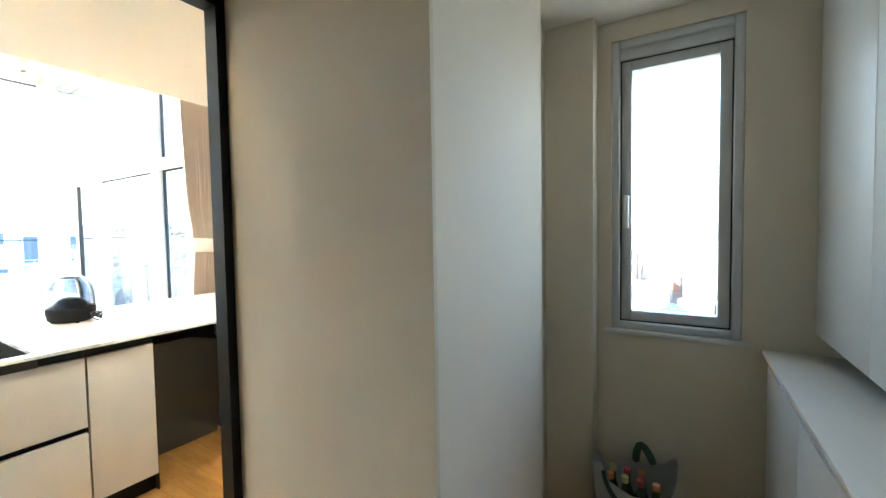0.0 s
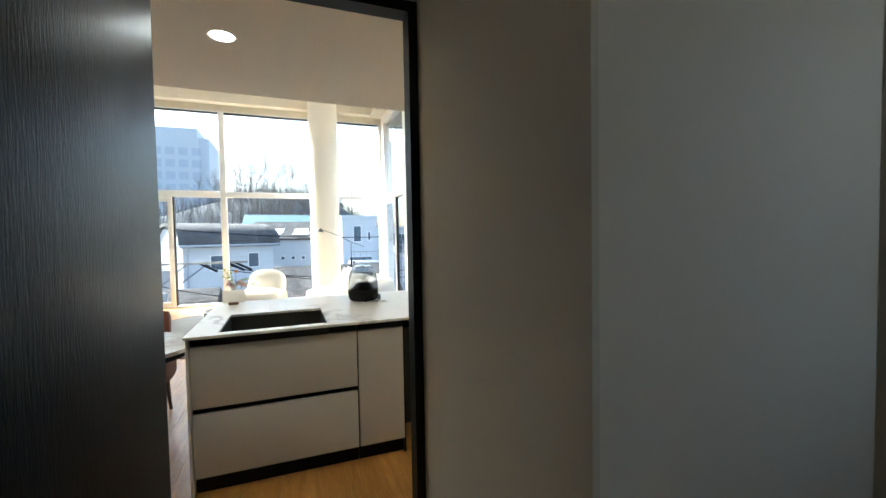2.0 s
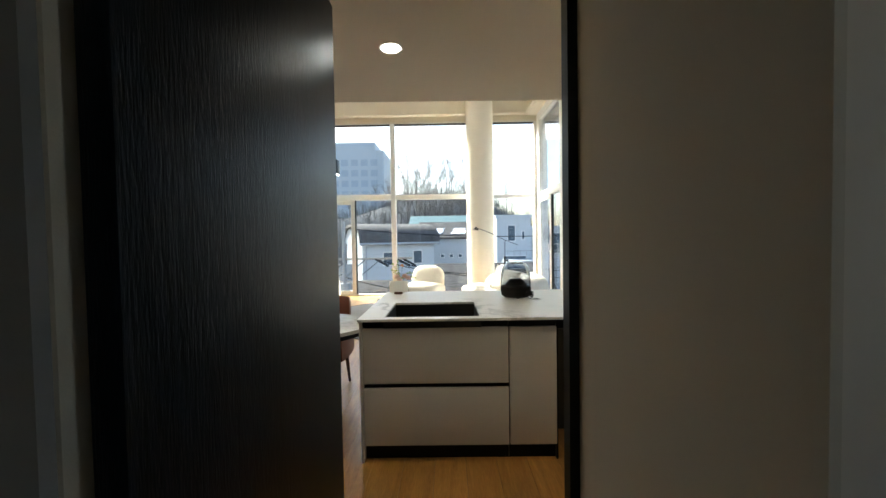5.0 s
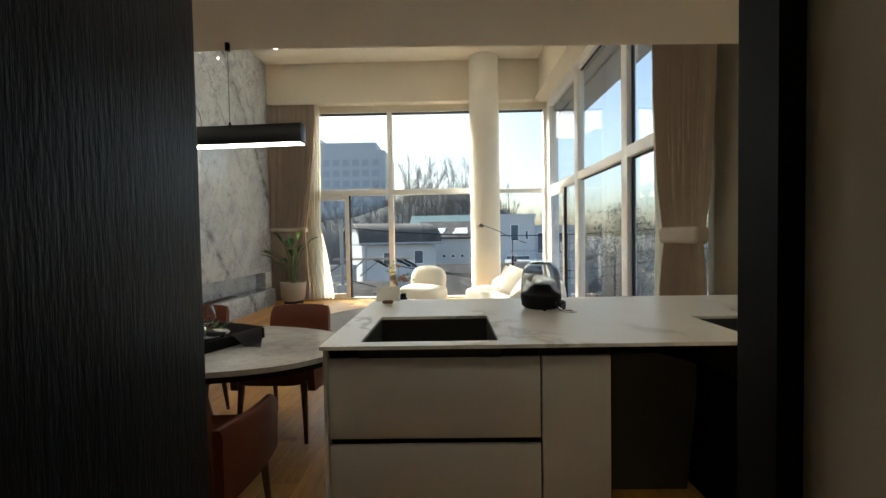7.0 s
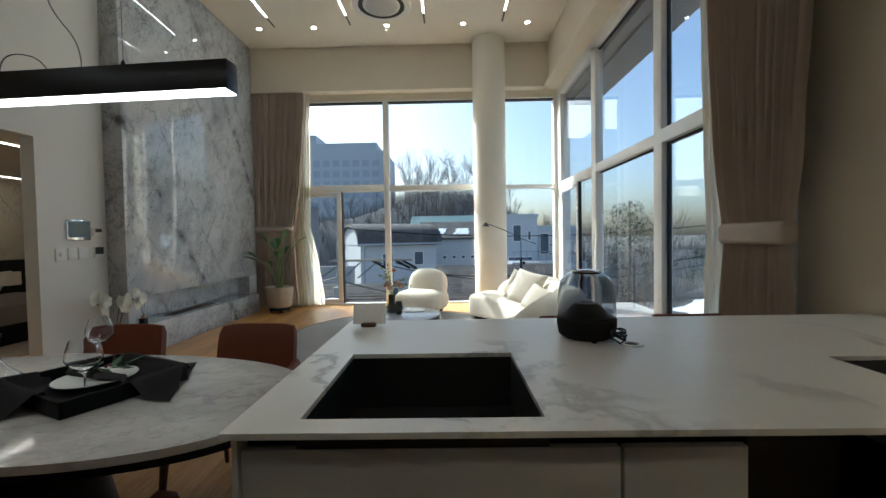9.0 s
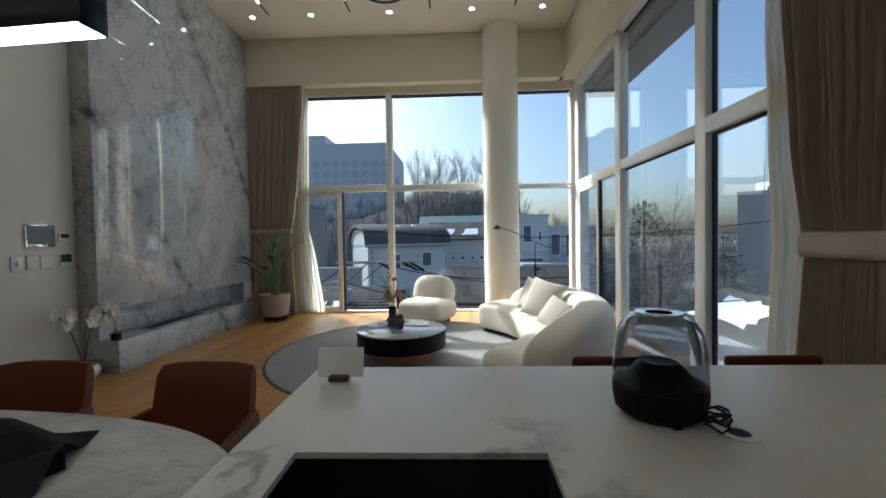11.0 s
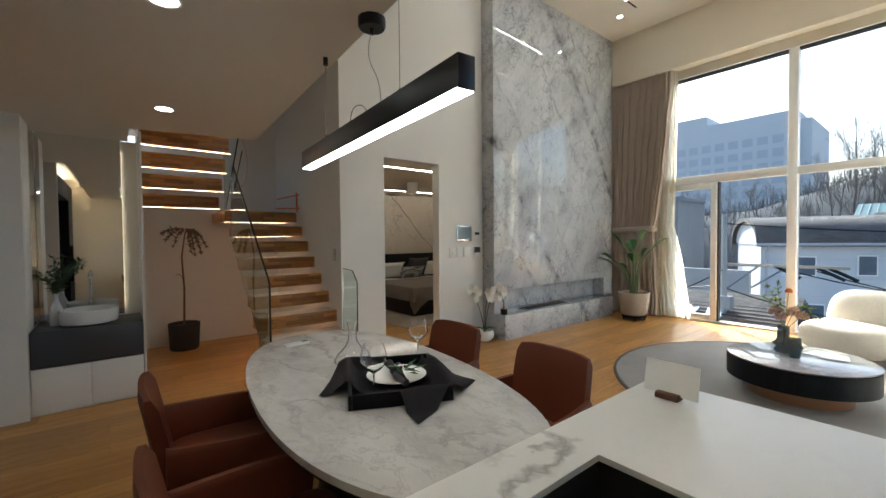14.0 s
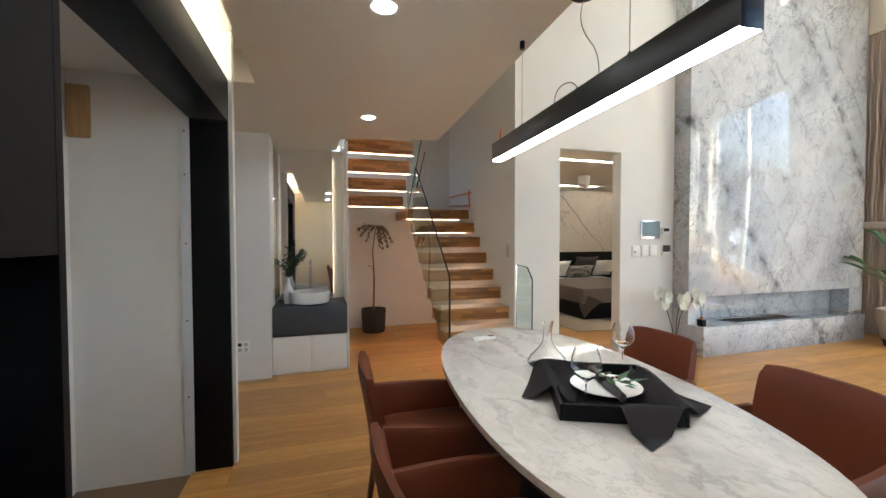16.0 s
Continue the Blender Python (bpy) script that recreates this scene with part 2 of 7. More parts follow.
def chimney_stone():
    """Polished pale stone: soft clouds, slanting bands of broken dark veins, patches of fine cracks."""
    n = Nodes("grey_veined_marble")

    def scaled(v, f):
        m = n.tree.nodes.new("ShaderNodeVectorMath")
        m.operation = "MULTIPLY"
        n.link(v, m.inputs[0])
        m.inputs[1].default_value = f
        return m.outputs[0]

    def warped(v, scale, amount):
        q = n.noise(v, scale, 6, 0.6)
        m = n.tree.nodes.new("ShaderNodeVectorMath")
        m.operation = "MULTIPLY_ADD"
        n.link(q.outputs["Color"], m.inputs[0])
        m.inputs[1].default_value = (amount, amount, amount)
        n.link(v, m.inputs[2])
        return m.outputs[0]

    turned = n.coords((1, 1, 1), (0.0, 0.60, 0.0), which="World")
    along = scaled(turned, (1.35, 1.0, 0.70))
    w = warped(along, 1.5, 0.75)
    fine = warped(turned, 5.0, 0.22)
    clouds = n.noise(w, 1.7, 9, 0.68).outputs["Fac"]
    col = n.ramp(clouds, (0.28, (0.33, 0.345, 0.362)), (0.42, (0.45, 0.466, 0.485)), (0.60, (0.55, 0.565, 0.582)))
    bands = n.noise(scaled(w, (1.0, 1.0, 0.7)), 0.9, 3, 0.5).outputs["Fac"]
    mask = n.ramp(bands, (0.42, (0.12, 0.12, 0.12)), (0.60, (0.9, 0.9, 0.9)))
    patch = n.ramp(n.noise(turned, 2.6, 4, 0.6).outputs["Fac"], (0.38, (0.0, 0.0, 0.0)), (0.52, (1, 1, 1)))
    # cracks between crystals, only in patches
    for sc, wd, k in ((4.5, 0.022, 0.65), (11.0, 0.04, 0.45)):
        v = n.add("TexVoronoi", Vector=fine, Scale=sc)
        v.feature = "DISTANCE_TO_EDGE"
        line = n.ramp(v.outputs["Distance"], (0.0, (1, 1, 1)), (wd, (0, 0, 0)))
        m = n.mix(1.0, n.mix(1.0, line, patch, "MULTIPLY"), grey(k), "MULTIPLY")
        col = n.mix(n.mix(1.0, m, mask, "MULTIPLY"), col, (0.10, 0.10, 0.11))
    # dark broken seams that lean across the slab
    lean = n.tree.nodes.new("ShaderNodeVectorMath")
    lean.operation = "DOT_PRODUCT"
    n.link(n.coords(which="World"), lean.inputs[0])
    lean.inputs[1].default_value = (0.83, 0.3, -0.56)
    wob = n.noise(turned, 1.1, 7, 0.6).outputs["Fac"]
    for period, width, dark, k in ((1.15, 0.12, 0.06, 1.0), (0.53, 0.04, 0.12, 0.65)):
        sway = n.tree.nodes.new("ShaderNodeMath")
        sway.operation = "MULTIPLY_ADD"
        n.link(wob, sway.inputs[0])
        sway.inputs[1].default_value = 0.55
        n.link(lean.outputs["Value"], sway.inputs[2])
        ping = n.tree.nodes.new("ShaderNodeMath")
        ping.operation = "PINGPONG"
        n.link(sway.outputs[0], ping.inputs[0])
        ping.inputs[1].default_value = period
        seam = n.ramp(ping.outputs[0], (0.0, (k, k, k)), (width * 0.35, (k * 0.5, k * 0.5, k * 0.5)), (width, (0, 0, 0)))
        gap = n.ramp(n.noise(turned, 4.5, 6, 0.7).outputs["Fac"], (0.40, (0, 0, 0)), (0.62, (1, 1, 1)))
        col = n.mix(n.mix(1.0, seam, gap, "MULTIPLY"), col, (dark, dark, dark * 1.05))
    # winding veins, wide and faint to thin and dark
    for v, sc, wd, k, tone in ((w, 1.0, 0.03, 0.35, 0.22), (w, 1.9, 0.008, 0.95, 0.06), (fine, 2.3, 0.007, 0.85, 0.07), (fine, 4.6, 0.008, 0.5, 0.14)):
        f = n.noise(v, sc, 8, 0.62).outputs["Fac"]
        line = n.ramp(f, (0.5 - wd, (0, 0, 0)), (0.5, (k, k, k)), (0.5 + wd, (0, 0, 0)))
        m = n.mix(1.0, line, mask, "MULTIPLY") if v is w else n.mix(1.0, line, patch, "MULTIPLY")
        col = n.mix(m, col, (tone, tone, tone * 1.06))
    n.link(col, n.bsdf.inputs["Base Color"])
    n.bsdf.inputs["Roughness"].default_value = 0.03
    n.bsdf.inputs["IOR"].default_value = 1.68
    return n.mat


WALL = plain("cream_plaster", (0.72, 0.64, 0.505), 0.85, var=0.03, scale=1.2, grain=260, bump=0.12)
WHITE = plain("white_plaster", (0.74, 0.715, 0.67), 0.8, var=0.03, scale=1.0, grain=260, bump=0.08)
CEIL = plain("ceiling_paint", (0.79, 0.725, 0.615), 0.9, var=0.02, scale=1.0, grain=200, bump=0.06)
UPVC = plain("white_window_profile", (0.82, 0.80, 0.76), 0.35, var=0.03, bump=0.0)
GREYPROFILE = plain("grey_window_profile", (0.60, 0.60, 0.59), 0.4, var=0.03, bump=0.0)
GASKET = plain("dark_gasket", grey(0.03), 0.6)
BLACKWOOD = wood("black_stained_oak", (0.0005, 0.0006, 0.0008), (0.009, 0.014, 0.020), 0.40, "Z", 1.05, 0.0, "World", 0.45, 0.15)
BLACK = plain("black_lacquer", (0.005, 0.0055, 0.0065), 0.45, var=0.15, bump=0.03, spec=0.16)
BLACKMETAL = plain("black_metal", (0.012, 0.012, 0.013), 0.35, 0.4, var=0.1, bump=0.0)
FRONT = plain("pale_grey_lacquer", (0.58, 0.58, 0.58), 0.5, var=0.03, grain=300, bump=0.03)
LACQUER = plain("white_lacquer", (0.80, 0.78, 0.74), 0.4, var=0.03, bump=0.02)
OAK = wood("oiled_oak", (0.37, 0.165, 0.036), (0.65, 0.35, 0.095), 0.36, "X", 0.6, 0.15)


def blocks(mat, width, height):
    """Glued blocks with tones of their own over a wood material."""
    tree = mat.node_tree
    bsdf = tree.nodes["Principled BSDF"]
    old = bsdf.inputs["Base Color"].links[0].from_socket
    sep, cmb = tree.nodes.new("ShaderNodeSeparateXYZ"), tree.nodes.new("ShaderNodeCombineXYZ")
    tree.links.new(tree.nodes.new("ShaderNodeTexCoord").outputs["Object"], sep.inputs[0])
    tree.links.new(sep.outputs["X"], cmb.inputs[0])
    add = tree.nodes.new("ShaderNodeMath")
    tree.links.new(sep.outputs["Z"], add.inputs[0])
    tree.links.new(sep.outputs["Y"], add.inputs[1])
    tree.links.new(add.outputs[0], cmb.inputs[1])
    br = tree.nodes.new("ShaderNodeTexBrick")
    tree.links.new(cmb.outputs[0], br.inputs["Vector"])
    br.inputs["Scale"].default_value = 1.0
    br.inputs["Brick Width"].default_value, br.inputs["Row Height"].default_value = width, height
    br.inputs["Mortar Size"].default_value = 0.0008
    br.inputs["Color1"].default_value, br.inputs["Color2"].default_value = (0.55, 0.52, 0.50, 1), (1.25, 1.28, 1.25, 1)
    br.inputs["Mortar"].default_value = (0.35, 0.30, 0.28, 1)
    mix = tree.nodes.new("ShaderNodeMix")
    mix.data_type, mix.blend_type = "RGBA", "MULTIPLY"
    mix.inputs[0].default_value = 1.0
    tree.links.new(old, mix.inputs[6])
    tree.links.new(br.outputs["Color"], mix.inputs[7])
    tree.links.new(mix.outputs[2], bsdf.inputs["Base Color"])
    return mat


TREAD = wood("acacia_block", (0.24, 0.095, 0.022), (0.56, 0.27, 0.075), 0.45, "X", 1.6, 0.2)
blocks(TREAD, 0.27, 0.04)
WALNUT = wood("walnut", (0.05, 0.018, 0.01), (0.16, 0.065, 0.035), 0.4, "Y", 2.0, 0.1)
LEATHER = plain("tan_leather", (0.122, 0.029, 0.011), 0.5, var=0.12, scale=6, grain=350, bump=0.12, spec=0.3)
BOUCLE = plain("cream_boucle", (0.78, 0.71, 0.60), 0.95, var=0.16, scale=45, grain=120, bump=1.0)
CURTAIN = plain("taupe_curtain_cloth", (0.50, 0.41, 0.335), 0.9, var=0.08, scale=4, grain=400, bump=0.2)
cloth_tree = CURTAIN.node_tree
cloth_glow = cloth_tree.nodes.new("ShaderNodeBsdfTranslucent")
cloth_glow.inputs["Color"].default_value = (0.50, 0.38, 0.28, 1)
cloth_mix = cloth_tree.nodes.new("ShaderNodeMixShader")
cloth_mix.inputs[0].default_value = 0.10
cloth_tree.links.new(cloth_tree.nodes["Principled BSDF"].outputs[0], cloth_mix.inputs[1])
cloth_tree.links.new(cloth_glow.outputs[0], cloth_mix.inputs[2])
cloth_tree.links.new(cloth_mix.outputs[0], cloth_tree.nodes["Material Output"].inputs["Surface"])
RUGMAT = plain("grey_wool_pile", (0.33, 0.315, 0.30), 1.0, var=0.28, scale=2.4, grain=160, bump=0.8)
STONE = chimney_stone()
TABLESTONE = marble("cream_veined_marble", (0.62, 0.60, 0.57), (0.47, 0.445, 0.42), (0.20, 0.175, 0.16), 2.6, 0.07, 0.42, stretch=(1, 0.6, 1), clouds=(0.38, 0.62), width=0.035, fine=0.7, sparse=0.36)
TOPSTONE = marble("white_sintered_stone", (0.77, 0.755, 0.725), (0.735, 0.715, 0.68), (0.20, 0.19, 0.175), 0.9, 0.36, 1.0, turn=(0.3, 0.5, 2.1), clouds=(0.3, 0.5), width=0.028, fine=0.06, sparse=0.47)
GLASS = glass("clear_glass")
PANE = glass("window_pane", (0.97, 0.99, 1.0), ior=1.3)
SMOKE = glass("smoked_plastic", (0.55, 0.57, 0.6), 0.0, 1.2)
MIRROR = plain("mirror_silver", (0.88, 0.90, 0.90), 0.02, 1.0, var=0.0, bump=0.0)
CHROME = plain("chrome", (0.75, 0.76, 0.78), 0.08, 1.0, var=0.02, bump=0.0)
STEEL = plain("brushed_steel", (0.28, 0.28, 0.28), 0.32, 1.0, var=0.05, bump=0.05)
SINKBLACK = plain("black_granite_composite", grey(0.012), 0.45, var=0.3, grain=500, bump=0.05)
CERAMIC = plain("white_ceramic", (0.82, 0.82, 0.80), 0.18, var=0.02, bump=0.0)
LED = glow("warm_led", (1.0, 0.86, 0.66), 8.0)
LAMPFACE = glow("lamp_diffuser", (1.0, 0.93, 0.82), 7.0)
# ---- the building ----
W, N, S = -9.23, 3.50, -2.70          # window wall, north side, bedroom wall
LOW, HIGH, SOF = 2.406, 5.08, 4.23    # kitchen ceiling, living ceiling, soffit
STW = -3.63                           # wall beside the stairs
BACK = -5.02                          # back of the stairwell
E_K = -1.08                           # kitchen's east cabinet front


def wall(name, *items, mat=None, label="cream painted plaster wall"):
    return solid(name, boxes(*items), mat or WALL, label, "wall", kind="structure", smooth=0)


subfloor = solid("floor", boxes((W - 0.25, -6.9, -0.3, 1.6, 4.0, -0.016)), plain("screed", (0.2, 0.13, 0.07), 0.8), "oiled oak plank floor laid in long rows", "floor", kind="structure")

# living room: west window wall
wall("wall_west", (W - 0.25, -3.0, SOF - 0.14, W, N + 0.3, 5.3), (W - 0.25, -3.0, -0.3, W, -1.75, SOF - 0.14), (W - 0.25, -1.75, -0.3, W, N + 0.3, 0.0))
solid("soffit_1", boxes((W, -2.70, SOF, -9.03, 3.32, HIGH), bev=0.004), WALL, "cream plaster soffit above the tall window", "soffit", kind="structure")
solid("soffit_2", boxes((W, 3.32, SOF, -2.62, N + 0.35, HIGH), (W, 3.24, SOF + 0.0, -2.62, 3.316, SOF + 0.05)), WALL, "cream plaster soffit with a curtain slot", "soffit", kind="structure")
solid("ceiling_living", boxes((W - 0.25, -5.25, HIGH, 1.6, N + 0.35, HIGH + 0.2)), CEIL, "high white living room ceiling", "ceiling", kind="structure")

# south: bedroom wall with its opening, and the stairwell
DX0, DX1, DH = -5.02, -4.19, 2.39
wall("wall_south", (-9.5, S - 0.14, -0.3, DX0, S, HIGH), (DX1, S - 0.14, -0.3, STW, S, HIGH), (DX0, S - 0.14, DH, DX1, S, HIGH), mat=WHITE, label="white plaster wall with a tall opening to the bedroom")
wall("wall_stairs", (STW - 0.2, -5.22, -0.3, STW, S - 0.14, HIGH), mat=WHITE, label="white plaster wall beside the stairs")
wall("wall_stairwell_back", (STW, BACK - 0.2, -0.3, -1.9, BACK, HIGH), mat=WHITE, label="white plaster wall behind the stairs")
wall("wall_stairwell_side", (-1.886, BACK, -0.3, -1.868, -3.062, LOW - 0.004), (-1.867, BACK, -0.3, -1.70, -3.852, LOW - 0.004), mat=WHITE, label="white plaster partition beside the washbasin")
wall("wall_vanity", (-1.87, -3.85, -0.3, 0.6, -3.62, LOW - 0.004), (-1.13, -3.62, -0.3, 0.6, -3.0, LOW - 0.004), mat=WHITE, label="white plaster wall beside the washbasin niche")
# kitchen's low ceiling and the floor above it
edge = [(-2.72, N), (-2.63, 0.3), (-2.79, -2.80), (-1.80, -3.02), (-1.80, -3.62), (0.4, -3.62), (0.4, -1.66), (-1.2, -1.66), (-1.2, N)]
solid("ceiling_kitchen", prism(edge, LOW, 2.75), CEIL, "low white kitchen ceiling with a light cove", "ceiling", kind="structure", smooth=0)
solid("ceiling_cove", boxes((-1.2, -1.66, 2.62, -0.6, N, 2.75)), CEIL, "white roof of the light cove", "ceiling", kind="structure")
wall("wall_upper", (-2.76, -2.80, 2.752, -2.66, N, HIGH), (-2.76, -2.92, 2.752, -1.80, -2.80, HIGH), label="cream upper wall above the kitchen")
wall("wall_stairwell_upper", (-1.93, BACK, LOW + 0.35, -1.80, -2.92, HIGH), mat=WHITE, label="white wall of the upper stairwell")
# north: kitchen wall and the pier at the curtain
wall("wall_north", (-3.62, N, -0.3, 0.0, N + 0.35, HIGH), label="cream plaster wall at the worktop")
# east: door wall, tall cabinets' backs
wall("wall_east", (-0.9, 1.862, -0.3, -0.15, N, LOW + 0.2), label="thick cream wall between kitchen and pantry")
wall("wall_passage", (-0.86, 0.25, -0.3, -0.021, 0.965, LOW + 0.2), label="cream wall beside the pantry door")
wall("wall_passage_head", (-0.86, 0.965, 2.20, -0.021, 1.862, LOW + 0.2), label="cream lintel over the pantry passage")
wall("wall_niche_back", (-0.3, -1.5, -0.3, -0.2, 0.25, 2.62), mat=WHITE, label="white plaster wall of the open niche")
wall("wall_corridor", (0.4, -3.7, -0.3, 0.55, -1.5, 2.62), mat=WHITE, label="white plaster wall that ends the corridor")
# pantry
PY, PX = 3.11, 1.45
wall("wall_pantry_north", (-0.15, PY, -0.3, 0.145, PY + 0.35, 2.75), (0.665, PY, -0.3, PX + 0.2, PY + 0.35, 2.75), (0.145, PY, -0.3, 0.665, PY + 0.35, 0.93), (0.145, PY, 2.31, 0.665, PY + 0.35, 2.75), (-0.149, PY - 0.10, -0.3, 0.08, PY - 0.001, 2.40))
wall("wall_pantry_east", (PX, -0.4, -0.3, PX + 0.2, PY, 2.75))
wall("wall_pantry_south", (-0.02, -0.4, -0.3, PX, -0.2, 2.75))
# the shade behind the door leaf is put into this panel's darker colour
wall("wall_pantry_side", (-0.02, -0.2, -0.3, 0.0, 0.96, 2.399), mat=plain("shade_grey_panel", (0.36, 0.345, 0.32), 0.7, var=0.04, grain=260, bump=0.08), label="panelled wall behind the open door, its shade painted as warm grey")
wall("wall_pantry_west", (-0.149, 1.863, -0.3, -0.081, 2.73, 2.40), (-0.02, 0.96, 2.2, 0.0, 1.80, 2.40), mat=plain("warm_white_panel", (0.84, 0.75, 0.62), 0.7, var=0.03, grain=260, bump=0.08), label="white panelled wall of the pantry")
solid("ceiling_pantry", boxes((-0.15, -0.4, 2.40, PX + 0.2, PY + 0.35, 2.75)), CEIL, "white pantry ceiling", "ceiling", kind="structure")
# bedroom shell
wall("wall_bedroom", (-9.3, -6.75, -0.3, -3.65, -6.55, 3.0), (-9.4, -6.75, -0.3, -9.2, -2.95, 3.0), (-3.85, -6.55, -0.3, -3.65, -5.222, 3.0), mat=WALL, label="dim cream bedroom wall")
solid("ceiling_bedroom", boxes((-9.4, -6.75, 2.45, -3.65, -2.95, 2.95)), CEIL, "dim white bedroom ceiling", "ceiling", kind="structure")

# round column
solid("column", lathe([(0.31, 0), (0.31, HIGH)], (-8.95, 2.16, 0), 48), plain("cream_column_plaster", (0.80, 0.74, 0.63), 0.85, var=0.03, grain=260, bump=0.1), "round white plastered column before the window", "column", kind="structure")


def window(name, label, frames, panes, gaskets=(), mat=None, thick_axis="x", handles=()):
    win = thing(name, frames[0][:3], label, "window", kind="structure")
    for f in frames:
        part("window_frame", boxes(f, bev=0.006), mat or UPVC, win)
    for g in gaskets:
        part("gasket", boxes(g), GASKET, win, "dark rubber gasket")
    for p in panes:
        o = part("pane", boxes(p), PANE, win, "clear glass pane", smooth=0)
        o.visible_shadow = False
    for h in handles:
        part("handle", h, UPVC, win, "white lever handle")
    return win


def rect_x(x0, x1, y0, y1, z0, z1, w):
    """Four frame bars in the plane of x."""
    return [(x0, y0, z0, x1, y0 + w, z1), (x0, y1 - w, z0, x1, y1, z1), (x0, y0 + w, z0, x1, y1 - w, z0 + w), (x0, y0 + w, z1 - w, x1, y1 - w, z1)]


def rect_y(y0, y1, x0, x1, z0, z1, w):
    return [(x0, y0, z0, x0 + w, y1, z1), (x1 - w, y0, z0, x1, y1, z1), (x0 + w, y0, z0, x1 - w, y1, z0 + w), (x0 + w, y0, z1 - w, x1 - w, y1, z1)]


HEAD = 4.13
wx0, wx1 = W - 0.16, W
fr = [(wx0, -1.75, 0.0, wx1, -1.62, HEAD), (wx0, 3.47, 0.0, wx1, 3.80, HEAD), (wx0, 0.06, 0.03, wx1, 0.17, HEAD - 0.05), (wx0, 1.88, 0.0, wx1, 2.44, HEAD),
      (wx0, -1.62, HEAD - 0.05, wx1, 3.47, HEAD), (wx0, -1.62, 2.29, wx1, 0.06, 2.42), (wx0, 0.17, 2.29, wx1, 1.88, 2.40), (wx0, 2.44, 2.29, wx1, 3.47, 2.37),
      (wx0, -1.62, 0.0, wx1, 3.47, 0.03)]
fr += rect_x(W - 0.09, W - 0.02, -1.62, -0.82, 0.03, 2.28, 0.09)
pn = [(W - 0.115, 0.17, 0.03, W - 0.105, 1.88, 2.29), (W - 0.115, 2.44, 0.03, W - 0.105, 3.47, 2.29), (W - 0.115, -0.80, 0.03, W - 0.105, 0.06, 2.29),
      (W - 0.06, -1.53, 0.12, W - 0.05, -0.91, 2.19), (W - 0.115, -1.62, 2.42, W - 0.105, 0.06, HEAD - 0.05), (W - 0.115, 0.17, 2.40, W - 0.105, 1.88, HEAD - 0.05), (W - 0.115, 2.44, 2.37, W - 0.105, 3.47, HEAD - 0.05)]
gk = [(W - 0.13, -0.82, 0.03, W - 0.04, -0.795, 2.29), (W - 0.13, -1.62, HEAD - 0.075, W - 0.03, 0.06, HEAD - 0.05), (W - 0.13, 0.17, HEAD - 0.075, W - 0.03, 1.88, HEAD - 0.05), (W - 0.13, 2.44, HEAD - 0.075, W - 0.03, 3.47, HEAD - 0.05)]
window("window_1", "tall white-framed window wall with a sliding door", fr, pn, gk)

NY = 3.61
ny0, ny1 = 3.54, 3.66
M1, M2 = (-7.32, -7.14), (-5.45, -5.29)   # the two thick mullions
fr = [(-9.23, ny0, 0, -9.02, ny1, HEAD), (M1[0], ny0, 0, M1[1], ny1, HEAD), (M2[0], ny0, 0, M2[1], ny1, HEAD), (-3.76, ny0, 0, -3.622, ny1, HEAD),
      (-9.02, ny0, 2.24, M1[0], ny1, 2.38), (M1[1], ny0, 2.26, M2[0], ny1, 2.38), (M2[1], ny0, 2.26, -3.76, ny1, 2.40),
      (-9.02, ny0, HEAD - 0.06, -3.76, ny1, HEAD), (-9.02, ny0, 0, -3.76, ny1, 0.06)]
fr += rect_y(3.545, 3.60, -9.02, -8.02, 0.06, 2.24, 0.08)
pn = [(-8.94, 3.57, 0.14, -8.10, 3.578, 2.16), (-8.06, NY, 0.06, M1[0], NY + 0.01, 2.24), (-9.02, NY, 2.38, M1[0], NY + 0.01, HEAD - 0.06), (M1[1], NY, 0.06, M2[0], NY + 0.01, 2.26), (M1[1], NY, 2.38, M2[0], NY + 0.01, HEAD - 0.06),
      (M2[1], NY, 0.06, -3.76, NY + 0.01, 2.26), (M2[1], NY, 2.40, -3.76, NY + 0.01, HEAD - 0.06)]
gk = [(M2[1], 3.60, 0.06, M2[1] + 0.022, 3.64, 2.26), (M2[1] + 0.022, 3.60, 2.236, -3.76, 3.64, 2.26), (-8.02, 3.56, 0.06, -7.99, 3.608, 2.24), (M2[1], 3.60, 2.40, M2[1] + 0.016, 3.64, HEAD - 0.06),
      (M1[1], 3.60, 2.242, M2[0], 3.64, 2.26), (M1[1], 3.60, HEAD - 0.08, M2[0], 3.64, HEAD - 0.06)]
lever = tube([(-8.06, 3.55, 1.05), (-8.06, 3.51, 1.05), (-8.06, 3.505, 1.2)], 0.012)
window("window_2", "tall white-framed glazing with a sliding door and thick mullions", fr, pn, gk, handles=[lever])
wall("wall_north_head", (-9.45, 3.54, HEAD, -3.622, 3.85, HEAD + 0.15), mat=UPVC, label="white head above the glazing")
solid("eave", boxes((-9.45, 3.855, 3.98, -3.3, 4.35, 4.28), (-9.45, 3.67, 4.02, -3.3, 3.854, 4.125)), plain("grey_eave", (0.30, 0.31, 0.32), 0.8), "grey rendered eave above the glazing outside", "eave", kind="structure", smooth=0)

